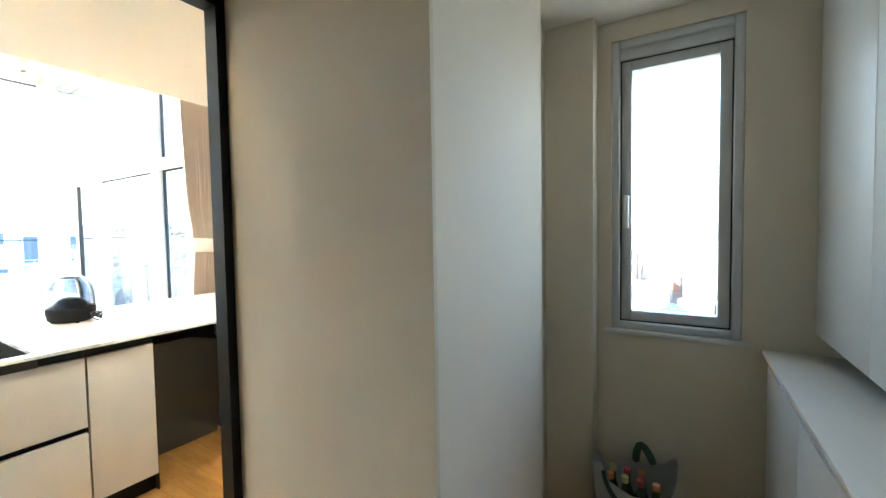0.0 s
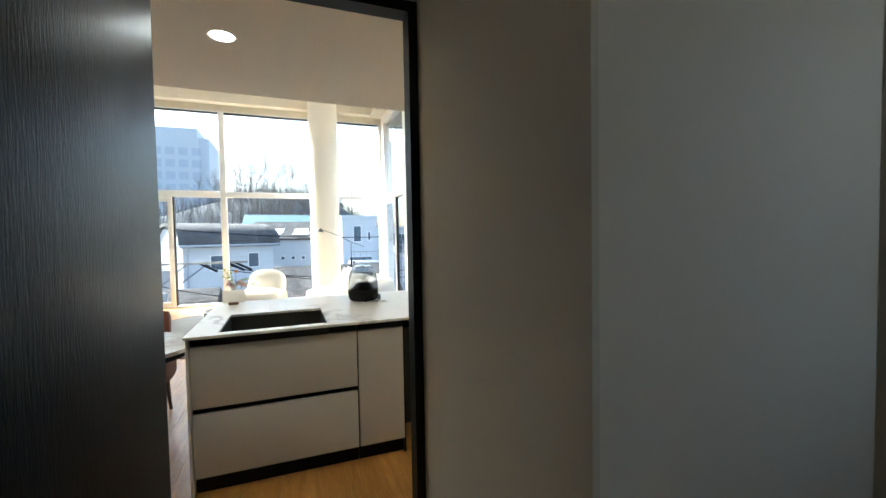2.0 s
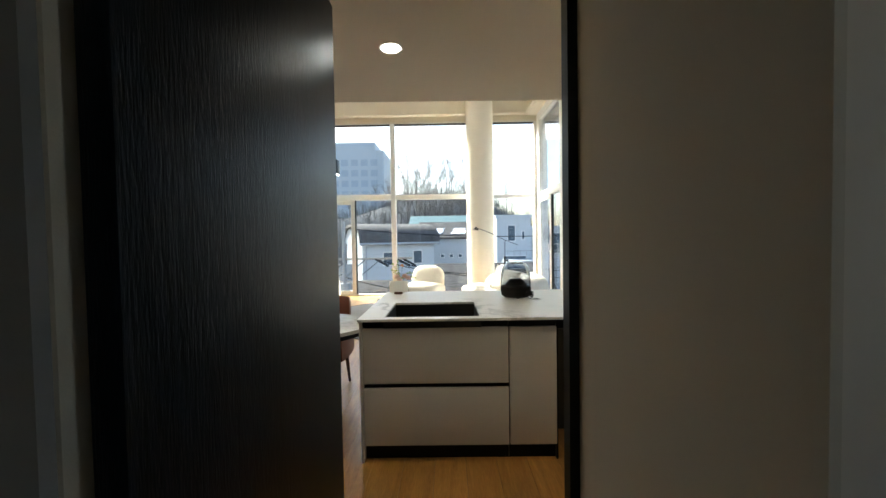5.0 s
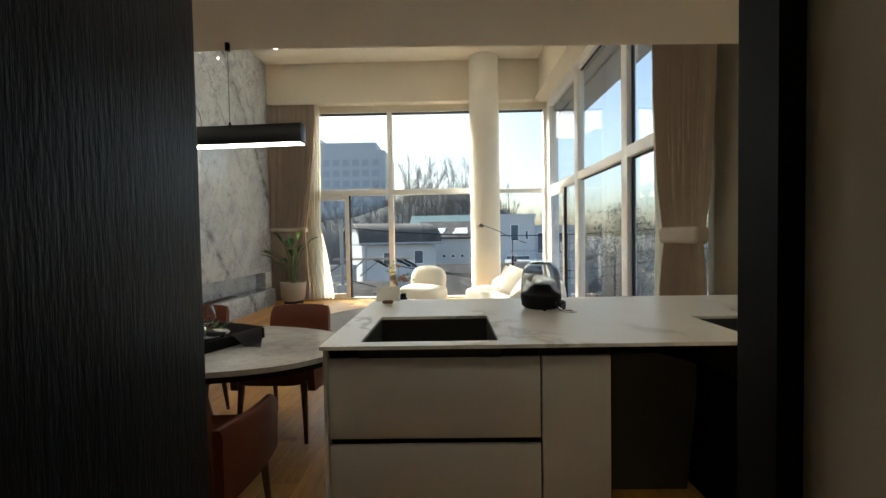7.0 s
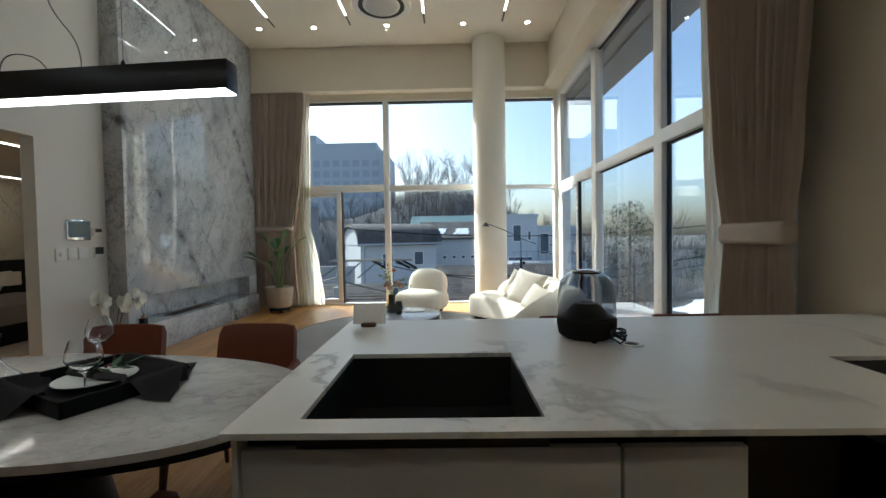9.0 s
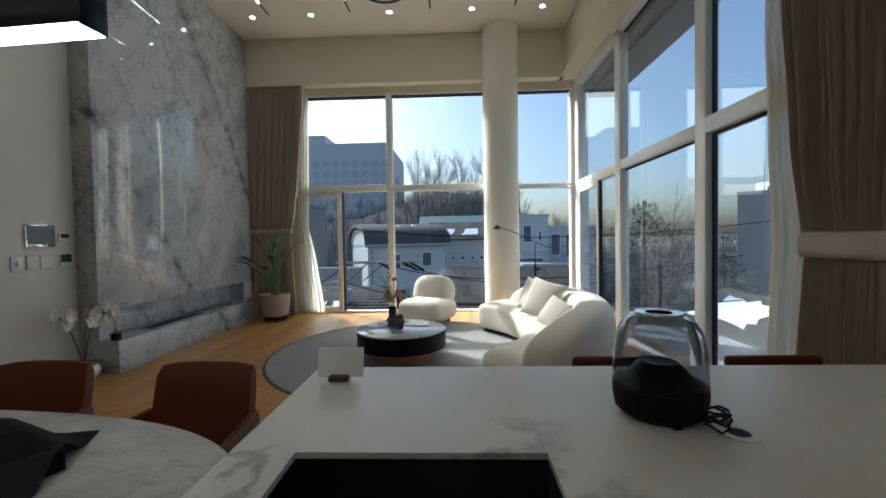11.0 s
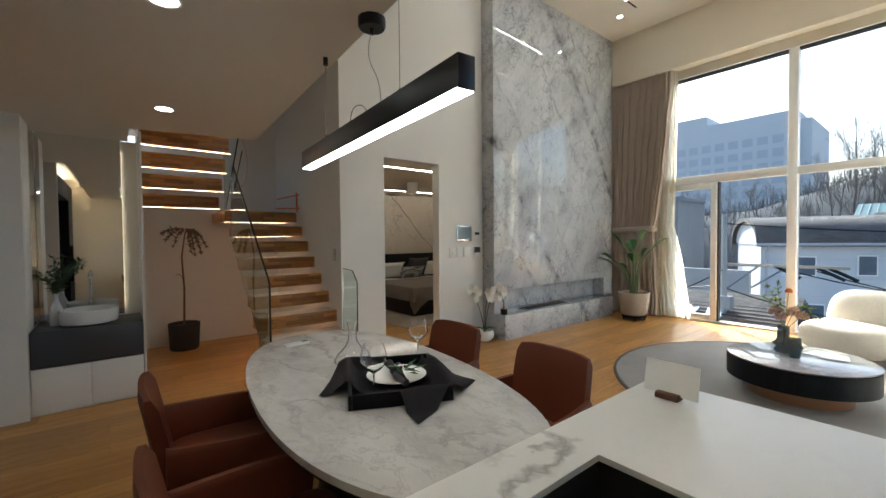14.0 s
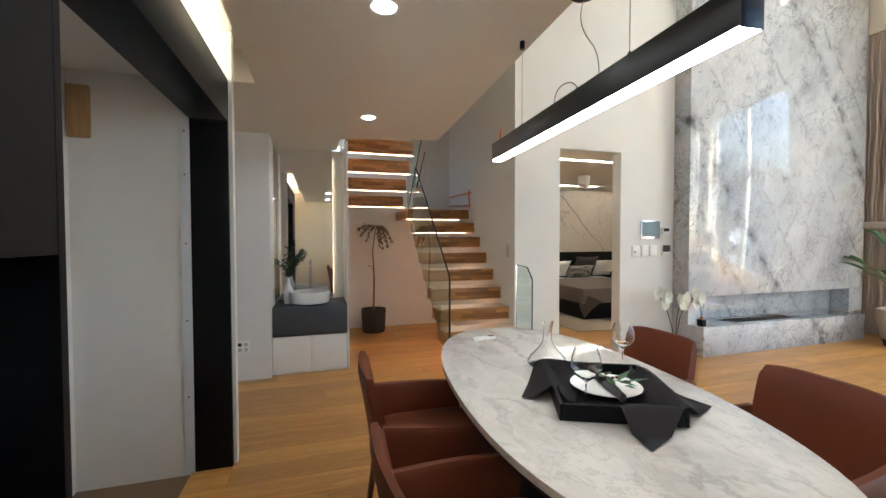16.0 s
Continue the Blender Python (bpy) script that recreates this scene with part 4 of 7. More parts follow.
DISPLAY = plain("display_glass", (0.22, 0.27, 0.28), 0.06, 0.0, var=0.1, bump=0.0)
plate(-5.59, 1.37, -5.31, 1.59, CHROME, "silver-framed wall intercom screen", "wall_intercom", 0.02, (-5.58, 1.40, -5.32, 1.575, DISPLAY))
plate(-5.755, 1.42, -5.63, 1.51, LACQUER, "white thermostat with a small display", "thermostat", 0.018, (-5.735, 1.46, -5.65, 1.50, GASKET))
plate(-5.755, 1.17, -5.635, 1.295, LACQUER, "white ventilation control with a black display", "thermostat", 0.018, (-5.75, 1.21, -5.64, 1.29, GASKET))
sw = plate(-5.30, 1.155, -5.185, 1.285, LACQUER, "white rotary dimmer plate")
bm = lathe([(0, 0.012), (0.018, 0.012), (0.02, 0)], (0, 0, 0), 20)
bm.transform(pose(-5.24, S + 0.012, 1.22, -90, 0, 0))
part("knob", bm, LACQUER, sw)
plate(-5.425, 1.16, -5.32, 1.29, LACQUER, "white double light switch")
plate(-5.56, 1.16, -5.445, 1.29, LACQUER, "white double light switch")

# ceiling lamps of the living room
for y in (-1.95, -0.975, 0.32, 1.66, 2.79):
    for x in (-8.30, -5.3):
        downlight(x, y, HIGH, 0.043)
for y in (-1.65, -0.315, 0.99, 2.34):
    slot = thing("linear_light", (-6.6, y, HIGH), "slim recessed linear ceiling light with a black end", "ceiling light", "linear lights")
    part("strip", boxes((-7.93, y - 0.012, HIGH - 0.003, -5.0, y + 0.012, HIGH - 0.0005)), DOWNLIGHT, slot, "glowing strip", smooth=0)
    part("end", boxes((-8.25, y - 0.014, HIGH - 0.004, -7.931, y + 0.014, HIGH - 0.0005)), GASKET, slot, "black spot module", smooth=0)
ac = thing("ceiling_air_conditioner", (-7.66, 0.33, HIGH), "round white ceiling air conditioner with a perforated grille", "air conditioner")
part("rim", lathe([(0.30, -0.012), (0.46, -0.03), (0.475, -0.015), (0.475, 0), (0.30, 0)], (-7.66, 0.33, HIGH), 56), LACQUER, ac, "white rim")
part("slot", lathe([(0.275, -0.008), (0.355, -0.0215), (0.36, -0.023), (0.37, -0.0225)], (-7.66, 0.33, HIGH), 56), GASKET, ac, "dark air slot")
part("grille", lathe([(0, -0.045), (0.2, -0.04), (0.29, -0.028), (0.30, -0.012)], (-7.66, 0.33, HIGH), 56), LACQUER, ac, "perforated grille")
bm = bmesh.new()
for i in range(-13, 14):
    for j in range(-13, 14):
        if i * i + j * j <= 150:
            r = math.hypot(i, j) * 0.0205
            bmesh.ops.create_circle(bm, cap_ends=True, segments=6, radius=0.0062, matrix=Matrix.Translation((-7.66 + i * 0.0205, 0.33 + j * 0.0205, HIGH - 0.0468 + 0.16 * r * r)))
tagged(part("perforation", bm, GASKET, ac, smooth=0), kind="stuff")

# curtains
def curtain(name, along, at, z0, z1, span, tie=None, folds=16, amp=0.035, mat=None, label="", seed=1, thick=0.006, cat="curtain"):
    """Hung cloth: along is 'x' or 'y'; span(z) gives its two ends at a height."""
    r = random.Random(seed)
    ph = [r.uniform(-0.5, 0.5) for _ in range(folds + 1)]
    n = folds * 10
    rings = []
    zs = [z0 + (z1 - z0) * k / 40 for k in range(41)]
    for z in zs:
        a, b = span(z)
        tight = (b - a) / (span(z1)[1] - span(z1)[0])
        am = amp * min(1.2, 0.6 + 0.5 / max(tight, 0.4))
        if tie:
            am *= 0.45 + 0.55 * min(1, abs(z - tie) / 0.4)
        front, back = [], []
        for i in range(n + 1):
            u = i / n
            k = u * folds
            c = math.sin(2 * math.pi * k + 1.1 * math.sin(k * 0.9 + seed) + 0.25 * math.sin(1.7 * z + k))
            off = am * (0.75 + 0.3 * math.sin(k * 2.3 + seed)) * (math.copysign(abs(c) ** 0.6, c) + 0.22 * math.sin(5.1 * math.pi * k + 0.8 * z))
            s = a + (b - a) * (u + 0.006 * math.sin(9 * z + 5 * u))
            for lst, d in ((front, thick), (back, -thick)):
                lst.append((s, at + off + d, z) if along == "x" else (at + off + d, s, z))
        rings.append(front + back[::-1])
    t = thing(name, (*rings[0][0][:2], z0), label, cat)
    part("cloth", loft(rings), mat or CURTAIN, t, smooth=60)
    return t


def gather(top, mid, low, zt, z0, z1):
    """Ends of a cloth that is tied at the height zt."""
    def span(z):
        if z >= zt:
            k = min(1, (z - zt) / (z1 - zt)) ** 0.62
            return (mid[0] + (top[0] - mid[0]) * k, mid[1] + (top[1] - mid[1]) * k)
        k = (zt - z) / (zt - z0)
        k = k ** 0.7
        return (mid[0] + (low[0] - mid[0]) * k, mid[1] + (low[1] - mid[1]) * k)
    return span


cw = curtain("curtain", "y", -9.09, 0.02, SOF + 0.02, gather((-2.62, -1.42), (-2.60, -1.74), (-2.62, -1.66), 1.56, 0.02, SOF + 0.02), label="taupe pleated curtain tied back beside the fireplace", seed=2, folds=24, amp=0.045, tie=1.55)
part("tieback", boxes((-9.17, -2.63, 1.50, -9.015, -1.71, 1.60), bev=0.03, seg=3), plain("tieback_cloth", (0.36, 0.30, 0.25), 0.9), cw, "flat cloth tieback")
SHEER = plain("sheer_voile", (0.82, 0.77, 0.66), 0.9, var=0.04, grain=300, bump=0.1)
nt = SHEER.node_tree
tr = nt.nodes.new("ShaderNodeBsdfTranslucent")
tr.inputs["Color"].default_value = (0.90, 0.85, 0.74, 1)
tp = nt.nodes.new("ShaderNodeBsdfTransparent")
m1, m2 = nt.nodes.new("ShaderNodeMixShader"), nt.nodes.new("ShaderNodeMixShader")
m1.inputs[0].default_value, m2.inputs[0].default_value = 0.75, 0.25
nt.links.new(nt.nodes["Principled BSDF"].outputs[0], m1.inputs[1])
nt.links.new(tr.outputs[0], m1.inputs[2])
nt.links.new(m1.outputs[0], m2.inputs[1])
nt.links.new(tp.outputs[0], m2.inputs[2])
nt.links.new(m2.outputs[0], nt.nodes["Material Output"].inputs["Surface"])
curtain("sheer_curtain", "y", -9.17, 0.02, SOF + 0.02, gather((-1.72, -1.38), (-1.80, -1.44), (-1.72, -1.16), 1.56, 0.02, SOF), mat=SHEER, label="cream sheer curtain gathered beside the window", seed=5, folds=7, amp=0.02, thick=0.0015)
cn = curtain("curtain", "x", 3.29, 0.02, SOF + 0.02, gather((-4.22, -3.22), (-3.95, -3.44), (-4.04, -3.40), 1.30, 0.02, SOF + 0.02), label="taupe pleated curtain tied back beside the worktop", seed=4, folds=29, amp=0.03, tie=1.30)
part("tieback", boxes((-3.975, 3.23, 1.25, -3.42, 3.35, 1.39), bev=0.04, seg=4), plain("tieback_cloth_pale", (0.42, 0.35, 0.29), 0.9), cn, "flat cloth tieback")
curtain("sheer_curtain", "x", 3.44, 0.02, SOF + 0.02, gather((-4.50, -3.7), (-4.39, -3.7), (-4.47, -3.7), 1.30, 0.02, SOF), mat=SHEER, label="cream sheer curtain gathered behind the taupe one", seed=6, folds=12, amp=0.02, thick=0.0015)

# rug, coffee table
rugc = (-6.65, 0.80)
rug = thing("rug", (*rugc, 0), "round grey wool rug with a bound edge", "rug")
part("rug_top", lathe([(0, 0.012), (1.69, 0.012), (1.70, 0.002)], (*rugc, 0), 96), RUGMAT, rug)
part("binding", lathe([(1.695, 0.001), (1.70, 0.013), (1.72, 0.012), (1.725, 0.001)], (*rugc, 0), 96), plain("rug_binding", (0.13, 0.11, 0.10), 0.9), rug, "dark bound edge")
cc = (-6.36, 0.70)
ct = thing("coffee_table", (*cc, 0.012), "round black drum coffee table with a marble top", "table")
part("tabletop", lathe([(0, 0.315), (0.505, 0.315), (0.515, 0.322), (0.515, 0.328), (0.508, 0.333), (0, 0.333)], (*cc, 0.012), 64), marble("grey_table_marble", (0.66, 0.66, 0.66), (0.5, 0.5, 0.51), (0.2, 0.2, 0.2), 2.5, 0.05, 0.5), ct, "pale marble top")
part("drum", lathe([(0.50, 0.13), (0.515, 0.135), (0.515, 0.31), (0.50, 0.314), (0, 0.314)], (*cc, 0.012), 64), BLACKWOOD, ct, "black stained drum")
part("base", lathe([(0.36, 0.0), (0.36, 0.135)], (*cc, 0.012), 48), plain("copper_base", (0.42, 0.24, 0.15), 0.35, 0.7), ct, "copper base ring")

# vases, flowers, magazine
VASE = glass("smoked_glass", (0.16, 0.19, 0.22), 0.02, 1.35)


def vase(x, y, prof, label):
    v = thing("vase", (x, y, 0.345), label, "vase")
    inner = [(max(r - 0.004, 0.001), z + 0.004 if k == 0 else z) for k, (r, z) in enumerate(prof)][::-1]
    part("body", lathe([(0.001, prof[0][1])] + prof + inner + [(0.001, prof[0][1] + 0.006)], (x, y, 0.345), 32), VASE, v)
    return v


v1 = vase(-6.44, 0.58, [(0.055, 0), (0.07, 0.02), (0.055, 0.05), (0.085, 0.08), (0.055, 0.105), (0.045, 0.13), (0.045, 0.24)], "ribbed smoked-glass vase with a bouquet")
v2 = vase(-6.30, 0.69, [(0.035, 0), (0.045, 0.06), (0.06, 0.09), (0.045, 0.115), (0.042, 0.17)], "small dark glass vase beside the bouquet")


def blade(path, widths, fold=0.15, up=Vector((0, 0, 1)), bm=None):
    """A leaf along a path with a half width at each point."""
    bm = bm or bmesh.new()
    pts = [Vector(p) for p in path]
    rows = []
    for i, p in enumerate(pts):
        d = (pts[min(i + 1, len(pts) - 1)] - pts[max(i - 1, 0)]).normalized()
        side = d.cross(up)
        if side.length < 1e-3:
            side = Vector((1, 0, 0))
        side.normalize()
        nrm = side.cross(d)
        w = widths[i]
        rows.append((bm.verts.new(p - side * w + nrm * w * fold), bm.verts.new(p - nrm * w * fold), bm.verts.new(p + side * w + nrm * w * fold)))
    for a, b in zip(rows, rows[1:]):
        bm.faces.new((a[0], a[1], b[1], b[0]))
        bm.faces.new((a[1], a[2], b[2], b[1]))
    return bm


LEAF = plain("glossy_leaf", (0.045, 0.12, 0.03), 0.38, var=0.35, scale=12, grain=60, bump=0.1)
STEM = plain("green_stem", (0.10, 0.16, 0.05), 0.6)
FRESH = plain("fresh_leaf", (0.30, 0.40, 0.06), 0.5, var=0.3, scale=15)
PEACH = plain("peach_petal", (0.84, 0.58, 0.46), 0.7, var=0.12, scale=25)
PINK = plain("pink_petal", (0.84, 0.64, 0.58), 0.7, var=0.15, scale=25)


def bloom(c, r, mat, parent, seed, name="flower"):
    rr = random.Random(seed)
    bm = bmesh.new()
    for k in range(26):
        z = 1 - 1.5 * (k + 0.5) / 26
        a = k * 2.4
        s = math.sqrt(max(0, 1 - z * z))
        d = Vector((s * math.cos(a), s * math.sin(a), z))
        t = Vector((-math.sin(a), math.cos(a), 0.2))
        p = Vector(c)
        blade([p + d * r * 0.35, p + d * r * 0.8 + t * r * 0.1, p + d * r * 1.0 + Vector((0, 0, 0.12 * r)) + t * r * 0.2], [r * 0.18, r * 0.42, r * 0.12], 0.5, d.cross(t), bm)
    return part(name, bm, mat, parent)


bouquet = thing("bouquet", (-6.44, 0.58, 0.40), "bouquet of peach roses and green twigs in a vase", "flowers")
fl = [((-6.46, 0.52, 0.70), 0.055, PINK), ((-6.40, 0.66, 0.72), 0.052, PEACH), ((-6.39, 0.72, 0.69), 0.05, PEACH), ((-6.47, 0.61, 0.90), 0.03, plain("orange_petal", (0.75, 0.28, 0.08), 0.7)), ((-6.42, 0.57, 0.66), 0.045, PINK)]
for k, (c, r, m) in enumerate(fl):
    part("stem", tube(arc((-6.44, 0.58, 0.40), (-6.44, 0.59, 0.6), c, 6), 0.003, 5), STEM, bouquet)
    bloom(c, r, m, bouquet, k)
rng = random.Random(11)
for tip in ((-6.50, 0.45, 0.92), (-6.44, 0.42, 0.84), (-6.36, 0.80, 0.78), (-6.50, 0.52, 0.96), (-6.35, 0.84, 0.70)):
    pts = arc((-6.44, 0.58, 0.55), (-6.46, 0.56, 0.78), tip, 8)
    bm = tube(pts, 0.002, 5)
    part("twig", bm, STEM, bouquet)
    bm = bmesh.new()
    for p in pts[3:]:
        for _ in range(4):
            d = Vector((rng.uniform(-1, 1), rng.uniform(-1, 1), rng.uniform(-0.2, 1))).normalized() * 0.045
            q = Vector(p)
            blade([q, q + d * 0.5, q + d], [0.003, 0.013, 0.002], 0.2, Vector((0.1, 0.2, 1)), bm)
    part("leaves", bm, FRESH, bouquet)
mag = thing("magazine", (-6.55, 0.85, 0.345), "open white magazine lying on the coffee table", "magazine")
bm = prism([(-6.72, 0.76), (-6.50, 0.70), (-6.44, 0.93), (-6.66, 0.98)], 0.346, 0.352)
part("pages", bm, LACQUER, mag, smooth=0)
bm = prism([(-6.60, 0.82), (-6.42, 0.84), (-6.44, 1.02), (-6.62, 0.99)], 0.3525, 0.356)
part("leaflet", bm, LACQUER, mag, smooth=0)


# upholstery
def blob(c, size, e=0.6, turn=(0, 0, 0), nu=36, nv=20, bm=None):
    """A superellipsoid: soft block of the given half sizes."""
    bm = bm or bmesh.new()
    m = pose(*c, *turn)

    def f(v, p):
        return math.copysign(abs(v) ** p, v)
    rings = []
    for j in range(1, nv):
        b = -math.pi / 2 + math.pi * j / nv
        rings.append([m @ Vector((size[0] * f(math.cos(b), e) * f(math.cos(a), e), size[1] * f(math.cos(b), e) * f(math.sin(a), e), size[2] * f(math.sin(b), e))) for a in (2 * math.pi * i / nu for i in range(nu))])
    return loft(rings, True, bm)


lc = (-8.28, 0.87)
FACE = -24
arm = thing("lounge_chair", (*lc, 0), "plump cream boucle lounge chair on small wooden feet", "armchair")
rot = Matrix.Rotation(radians(FACE), 4, "Z")


def at_chair(x, y, z):
    v = rot @ Vector((x, y, z))
    return (lc[0] + v.x, lc[1] + v.y, z)


part("seat", blob(at_chair(0.03, 0, 0.235), (0.40, 0.44, 0.19), 0.62, (0, 0, FACE)), BOUCLE, arm)
part("backrest", blob(at_chair(-0.20, 0, 0.46), (0.19, 0.37, 0.31), 0.72, (0, -14, FACE)), BOUCLE, arm)
for dy in (-0.13, 0.13):
    part("seam", tube([at_chair(-0.045 - 0.012 * k, dy, 0.42 + 0.04 * k) for k in range(7)], 0.005, 6), plain("seam_thread", (0.5, 0.45, 0.38), 0.9), arm, "stitched back seam")
for dx, dy in ((0.28, 0.28), (0.28, -0.28), (-0.22, 0.25), (-0.22, -0.25)):
    x, y, _ = at_chair(dx, dy, 0)
    part("foot", lathe([(0.03, 0), (0.035, 0.075), (0, 0.075)], (x, y, 0), 14), WALNUT, arm, "short wooden foot")

# crescent sofa
sc = (-6.42, 0.62)


def ring_profile(r0, r1, z0, z1, e, n=28):
    rc, zc, a, b = (r0 + r1) / 2, (z0 + z1) / 2, (r1 - r0) / 2, (z1 - z0) / 2
    out = []
    for k in range(n):
        t = 2 * math.pi * k / n
        out.append((rc + a * math.copysign(abs(math.cos(t)) ** e, math.cos(t)), zc + b * math.copysign(abs(math.sin(t)) ** e, math.sin(t))))
    return out


def sweep(a0, a1, shape, steps=44):
    rings = []
    for k in range(steps + 1):
        u = k / steps
        a = radians(a0 + (a1 - a0) * u)
        rings.append([(sc[0] + r * math.cos(a), sc[1] + r * math.sin(a), z) for r, z in shape(u)])
    return loft(rings)


def round_end(u, w=0.09):
    d = min(u, 1 - u) / w
    return math.sqrt(max(0.02, 1 - (1 - min(1, d)) ** 2)) if d < 1 else 1.0


def seat_shape(u):
    k = round_end(u, 0.06)
    mid, half = 1.87, 0.33 * (0.55 + 0.45 * k)
    return ring_profile(mid - half, mid + half, 0.05 + 0.03 * (1 - k), 0.43 - 0.10 * (1 - k), 0.38)


def back_shape(u):
    k = round_end(u, 0.22)
    mid, half = 2.20, 0.215 * (0.5 + 0.5 * round_end(u, 0.06))
    return ring_profile(mid - half, mid + half, 0.05, 0.40 + 0.33 * k, 0.55)


sofa = thing("sofa", (sc[0], sc[1] + 1.5, 0.0), "crescent-shaped cream boucle sofa with a curved back", "sofa")
part("seat", sweep(35, 141, seat_shape), BOUCLE, sofa)
part("backrest", sweep(36, 133, back_shape), BOUCLE, sofa)
part("plinth", sweep(39, 137, lambda u: ring_profile(1.65, 2.25, 0.0, 0.06, 0.2)), BLACK, sofa, "recessed black plinth")


def cushion(name, c, w, t, turn, label, tall=1.0):
    bm = bmesh.new()
    n = 14
    m = pose(*c, *turn)
    grid = {}
    for s in (1, -1):
        for i in range(n + 1):
            for j in range(n + 1):
                u, v = 2 * i / n - 1, 2 * j / n - 1
                edge_k = max(0, (1 - u * u) * (1 - v * v)) ** 0.42
                pinch = 1 - 0.10 * (1 - u * u) * abs(v) ** 3 - 0.0
                pinch_v = 1 - 0.10 * (1 - v * v) * abs(u) ** 3
                if s < 0 and (i in (0, n) or j in (0, n)):
                    grid[s, i, j] = grid[1, i, j]
                    continue
                grid[s, i, j] = bm.verts.new(m @ Vector((u * w * pinch_v, v * w * tall * pinch, s * t * edge_k)))
    for s in (1, -1):
        for i in range(n):
            for j in range(n):
                bm.faces.new((grid[s, i, j], grid[s, i + 1, j], grid[s, i + 1, j + 1], grid[s, i, j + 1]))
    return solid(name, bm, BOUCLE, label, "cushion", "sofa cushions")


cushion("cushion", (-7.02, 2.36, 0.615), 0.225, 0.085, (68, 6, 30), "square cream boucle cushion leaning on the sofa back")
cushion("cushion", (-6.60, 2.40, 0.625), 0.25, 0.09, (64, 10, 42), "large square cream boucle cushion leaning on the sofa back")
cushion("cushion", (-6.08, 2.42, 0.55), 0.18, 0.075, (56, 14, 30), "small cream boucle cushion lying against the sofa back")

# floor lamp
lx, ly = -8.25, 2.62
fl = thing("floor_lamp", (lx, ly, 0), "black floor lamp with a long counterweighted arm", "floor lamp")
part("base", lathe([(0, 0), (0.15, 0), (0.15, 0.015), (0, 0.02)], (lx, ly, 0), 32), BLACKMETAL, fl)
part("pole", tube([(lx, ly, 0.01), (lx, ly, 0.95)], 0.02, 12), BLACKMETAL, fl)
part("stem", tube([(lx, ly, 0.94), (lx, ly, 1.26), (lx, ly + 0.02, 1.285)], 0.007, 8), BLACKMETAL, fl)
part("arm", tube([(lx, ly + 0.27, 1.19), (lx, ly + 0.02, 1.285), (lx, ly - 0.30, 1.45), (lx, ly - 0.58, 1.56)], 0.006, 8), BLACKMETAL, fl)
bm = lathe([(0.0, 0.07), (0.012, 0.07), (0.075, 0.0), (0.07, 0.0), (0.008, 0.06)], (0, 0, 0), 24)
bm.transform(pose(lx, ly - 0.62, 1.52, -8, 0, 0))
part("shade", bm, BLACKMETAL, fl, "small black cone shade")
part("counterweight", sphere((lx, ly + 0.05, 0.86), 0.028, 14, 10), BLACKMETAL, fl)

# large plant in a pot
pp = (-8.55, -1.82)
pl = thing("potted_plant", (*pp, 0), "strelitzia in a beige pot on a wheeled stand", "plant")
part("pot", lathe([(0, 0.09), (0.17, 0.09), (0.205, 0.12), (0.245, 0.36), (0.25, 0.47), (0.24, 0.475), (0.225, 0.46), (0.22, 0.40), (0, 0.40)], (*pp, 0), 40), plain("beige_pot", (0.42, 0.36, 0.29), 0.85, var=0.1, scale=8), pl, "matt beige pot")
part("soil", lathe([(0, 0.415), (0.22, 0.405)], (*pp, 0), 28), plain("soil", (0.05, 0.035, 0.02), 1.0, var=0.4, grain=90, bump=0.8), pl)
tr_ = part("trolley", lathe([(0, 0.05), (0.19, 0.05), (0.19, 0.085), (0, 0.085)], (*pp, 0), 28), BLACK, pl, "black wheeled stand")
for k in range(4):
    a = 0.5 + k * math.pi / 2
    bm = lathe([(0, -0.012), (0.025, -0.012), (0.025, 0.012), (0, 0.012)], (0, 0, 0), 14)
    bm.transform(pose(pp[0] + 0.16 * math.cos(a), pp[1] + 0.16 * math.sin(a), 0.026, 90, 0, 20))
    part("castor", bm, BLACK, tr_)
rng = random.Random(21)
leaves = [(-0.15, -0.85, 0.72, 0.10), (0.10, -0.65, 0.62, 0.06), (0.1, -0.35, 1.05, 0.12), (-0.05, -0.08, 0.95, 0.12), (0.25, 0.1, 0.72, 0.11), (0.05, 0.22, 1.10, 0.12), (-0.1, 0.52, 0.96, 0.08), (0.3, -0.12, 0.55, 0.09), (-0.2, 0.15, 0.8, 0.10), (-0.25, -0.25, 0.9, 0.1)]
for dx, dy, h, w in leaves:
    tip = (pp[0] + dx, pp[1] + dy, 0.42 + h)
    st = arc((pp[0] + dx * 0.12, pp[1] + dy * 0.08, 0.41), (pp[0] + dx * 0.25, pp[1] + dy * 0.15, 0.42 + h * 0.7), (pp[0] + dx * 0.55, pp[1] + dy * 0.5, 0.42 + h * 0.80), 8)
    lp = arc(st[-1], (pp[0] + dx * 0.75, pp[1] + dy * 0.75, 0.42 + h * 1.02), tip, 8)
    l = part("stalk", tube(st, 0.011, 6, taper=0.006), STEM, pl)
    part("leaf", blade(lp, [w * s * 0.75 for s in (0.1, 0.5, 0.8, 0.95, 1, 0.9, 0.7, 0.42, 0.05)], 0.25), LEAF, l)

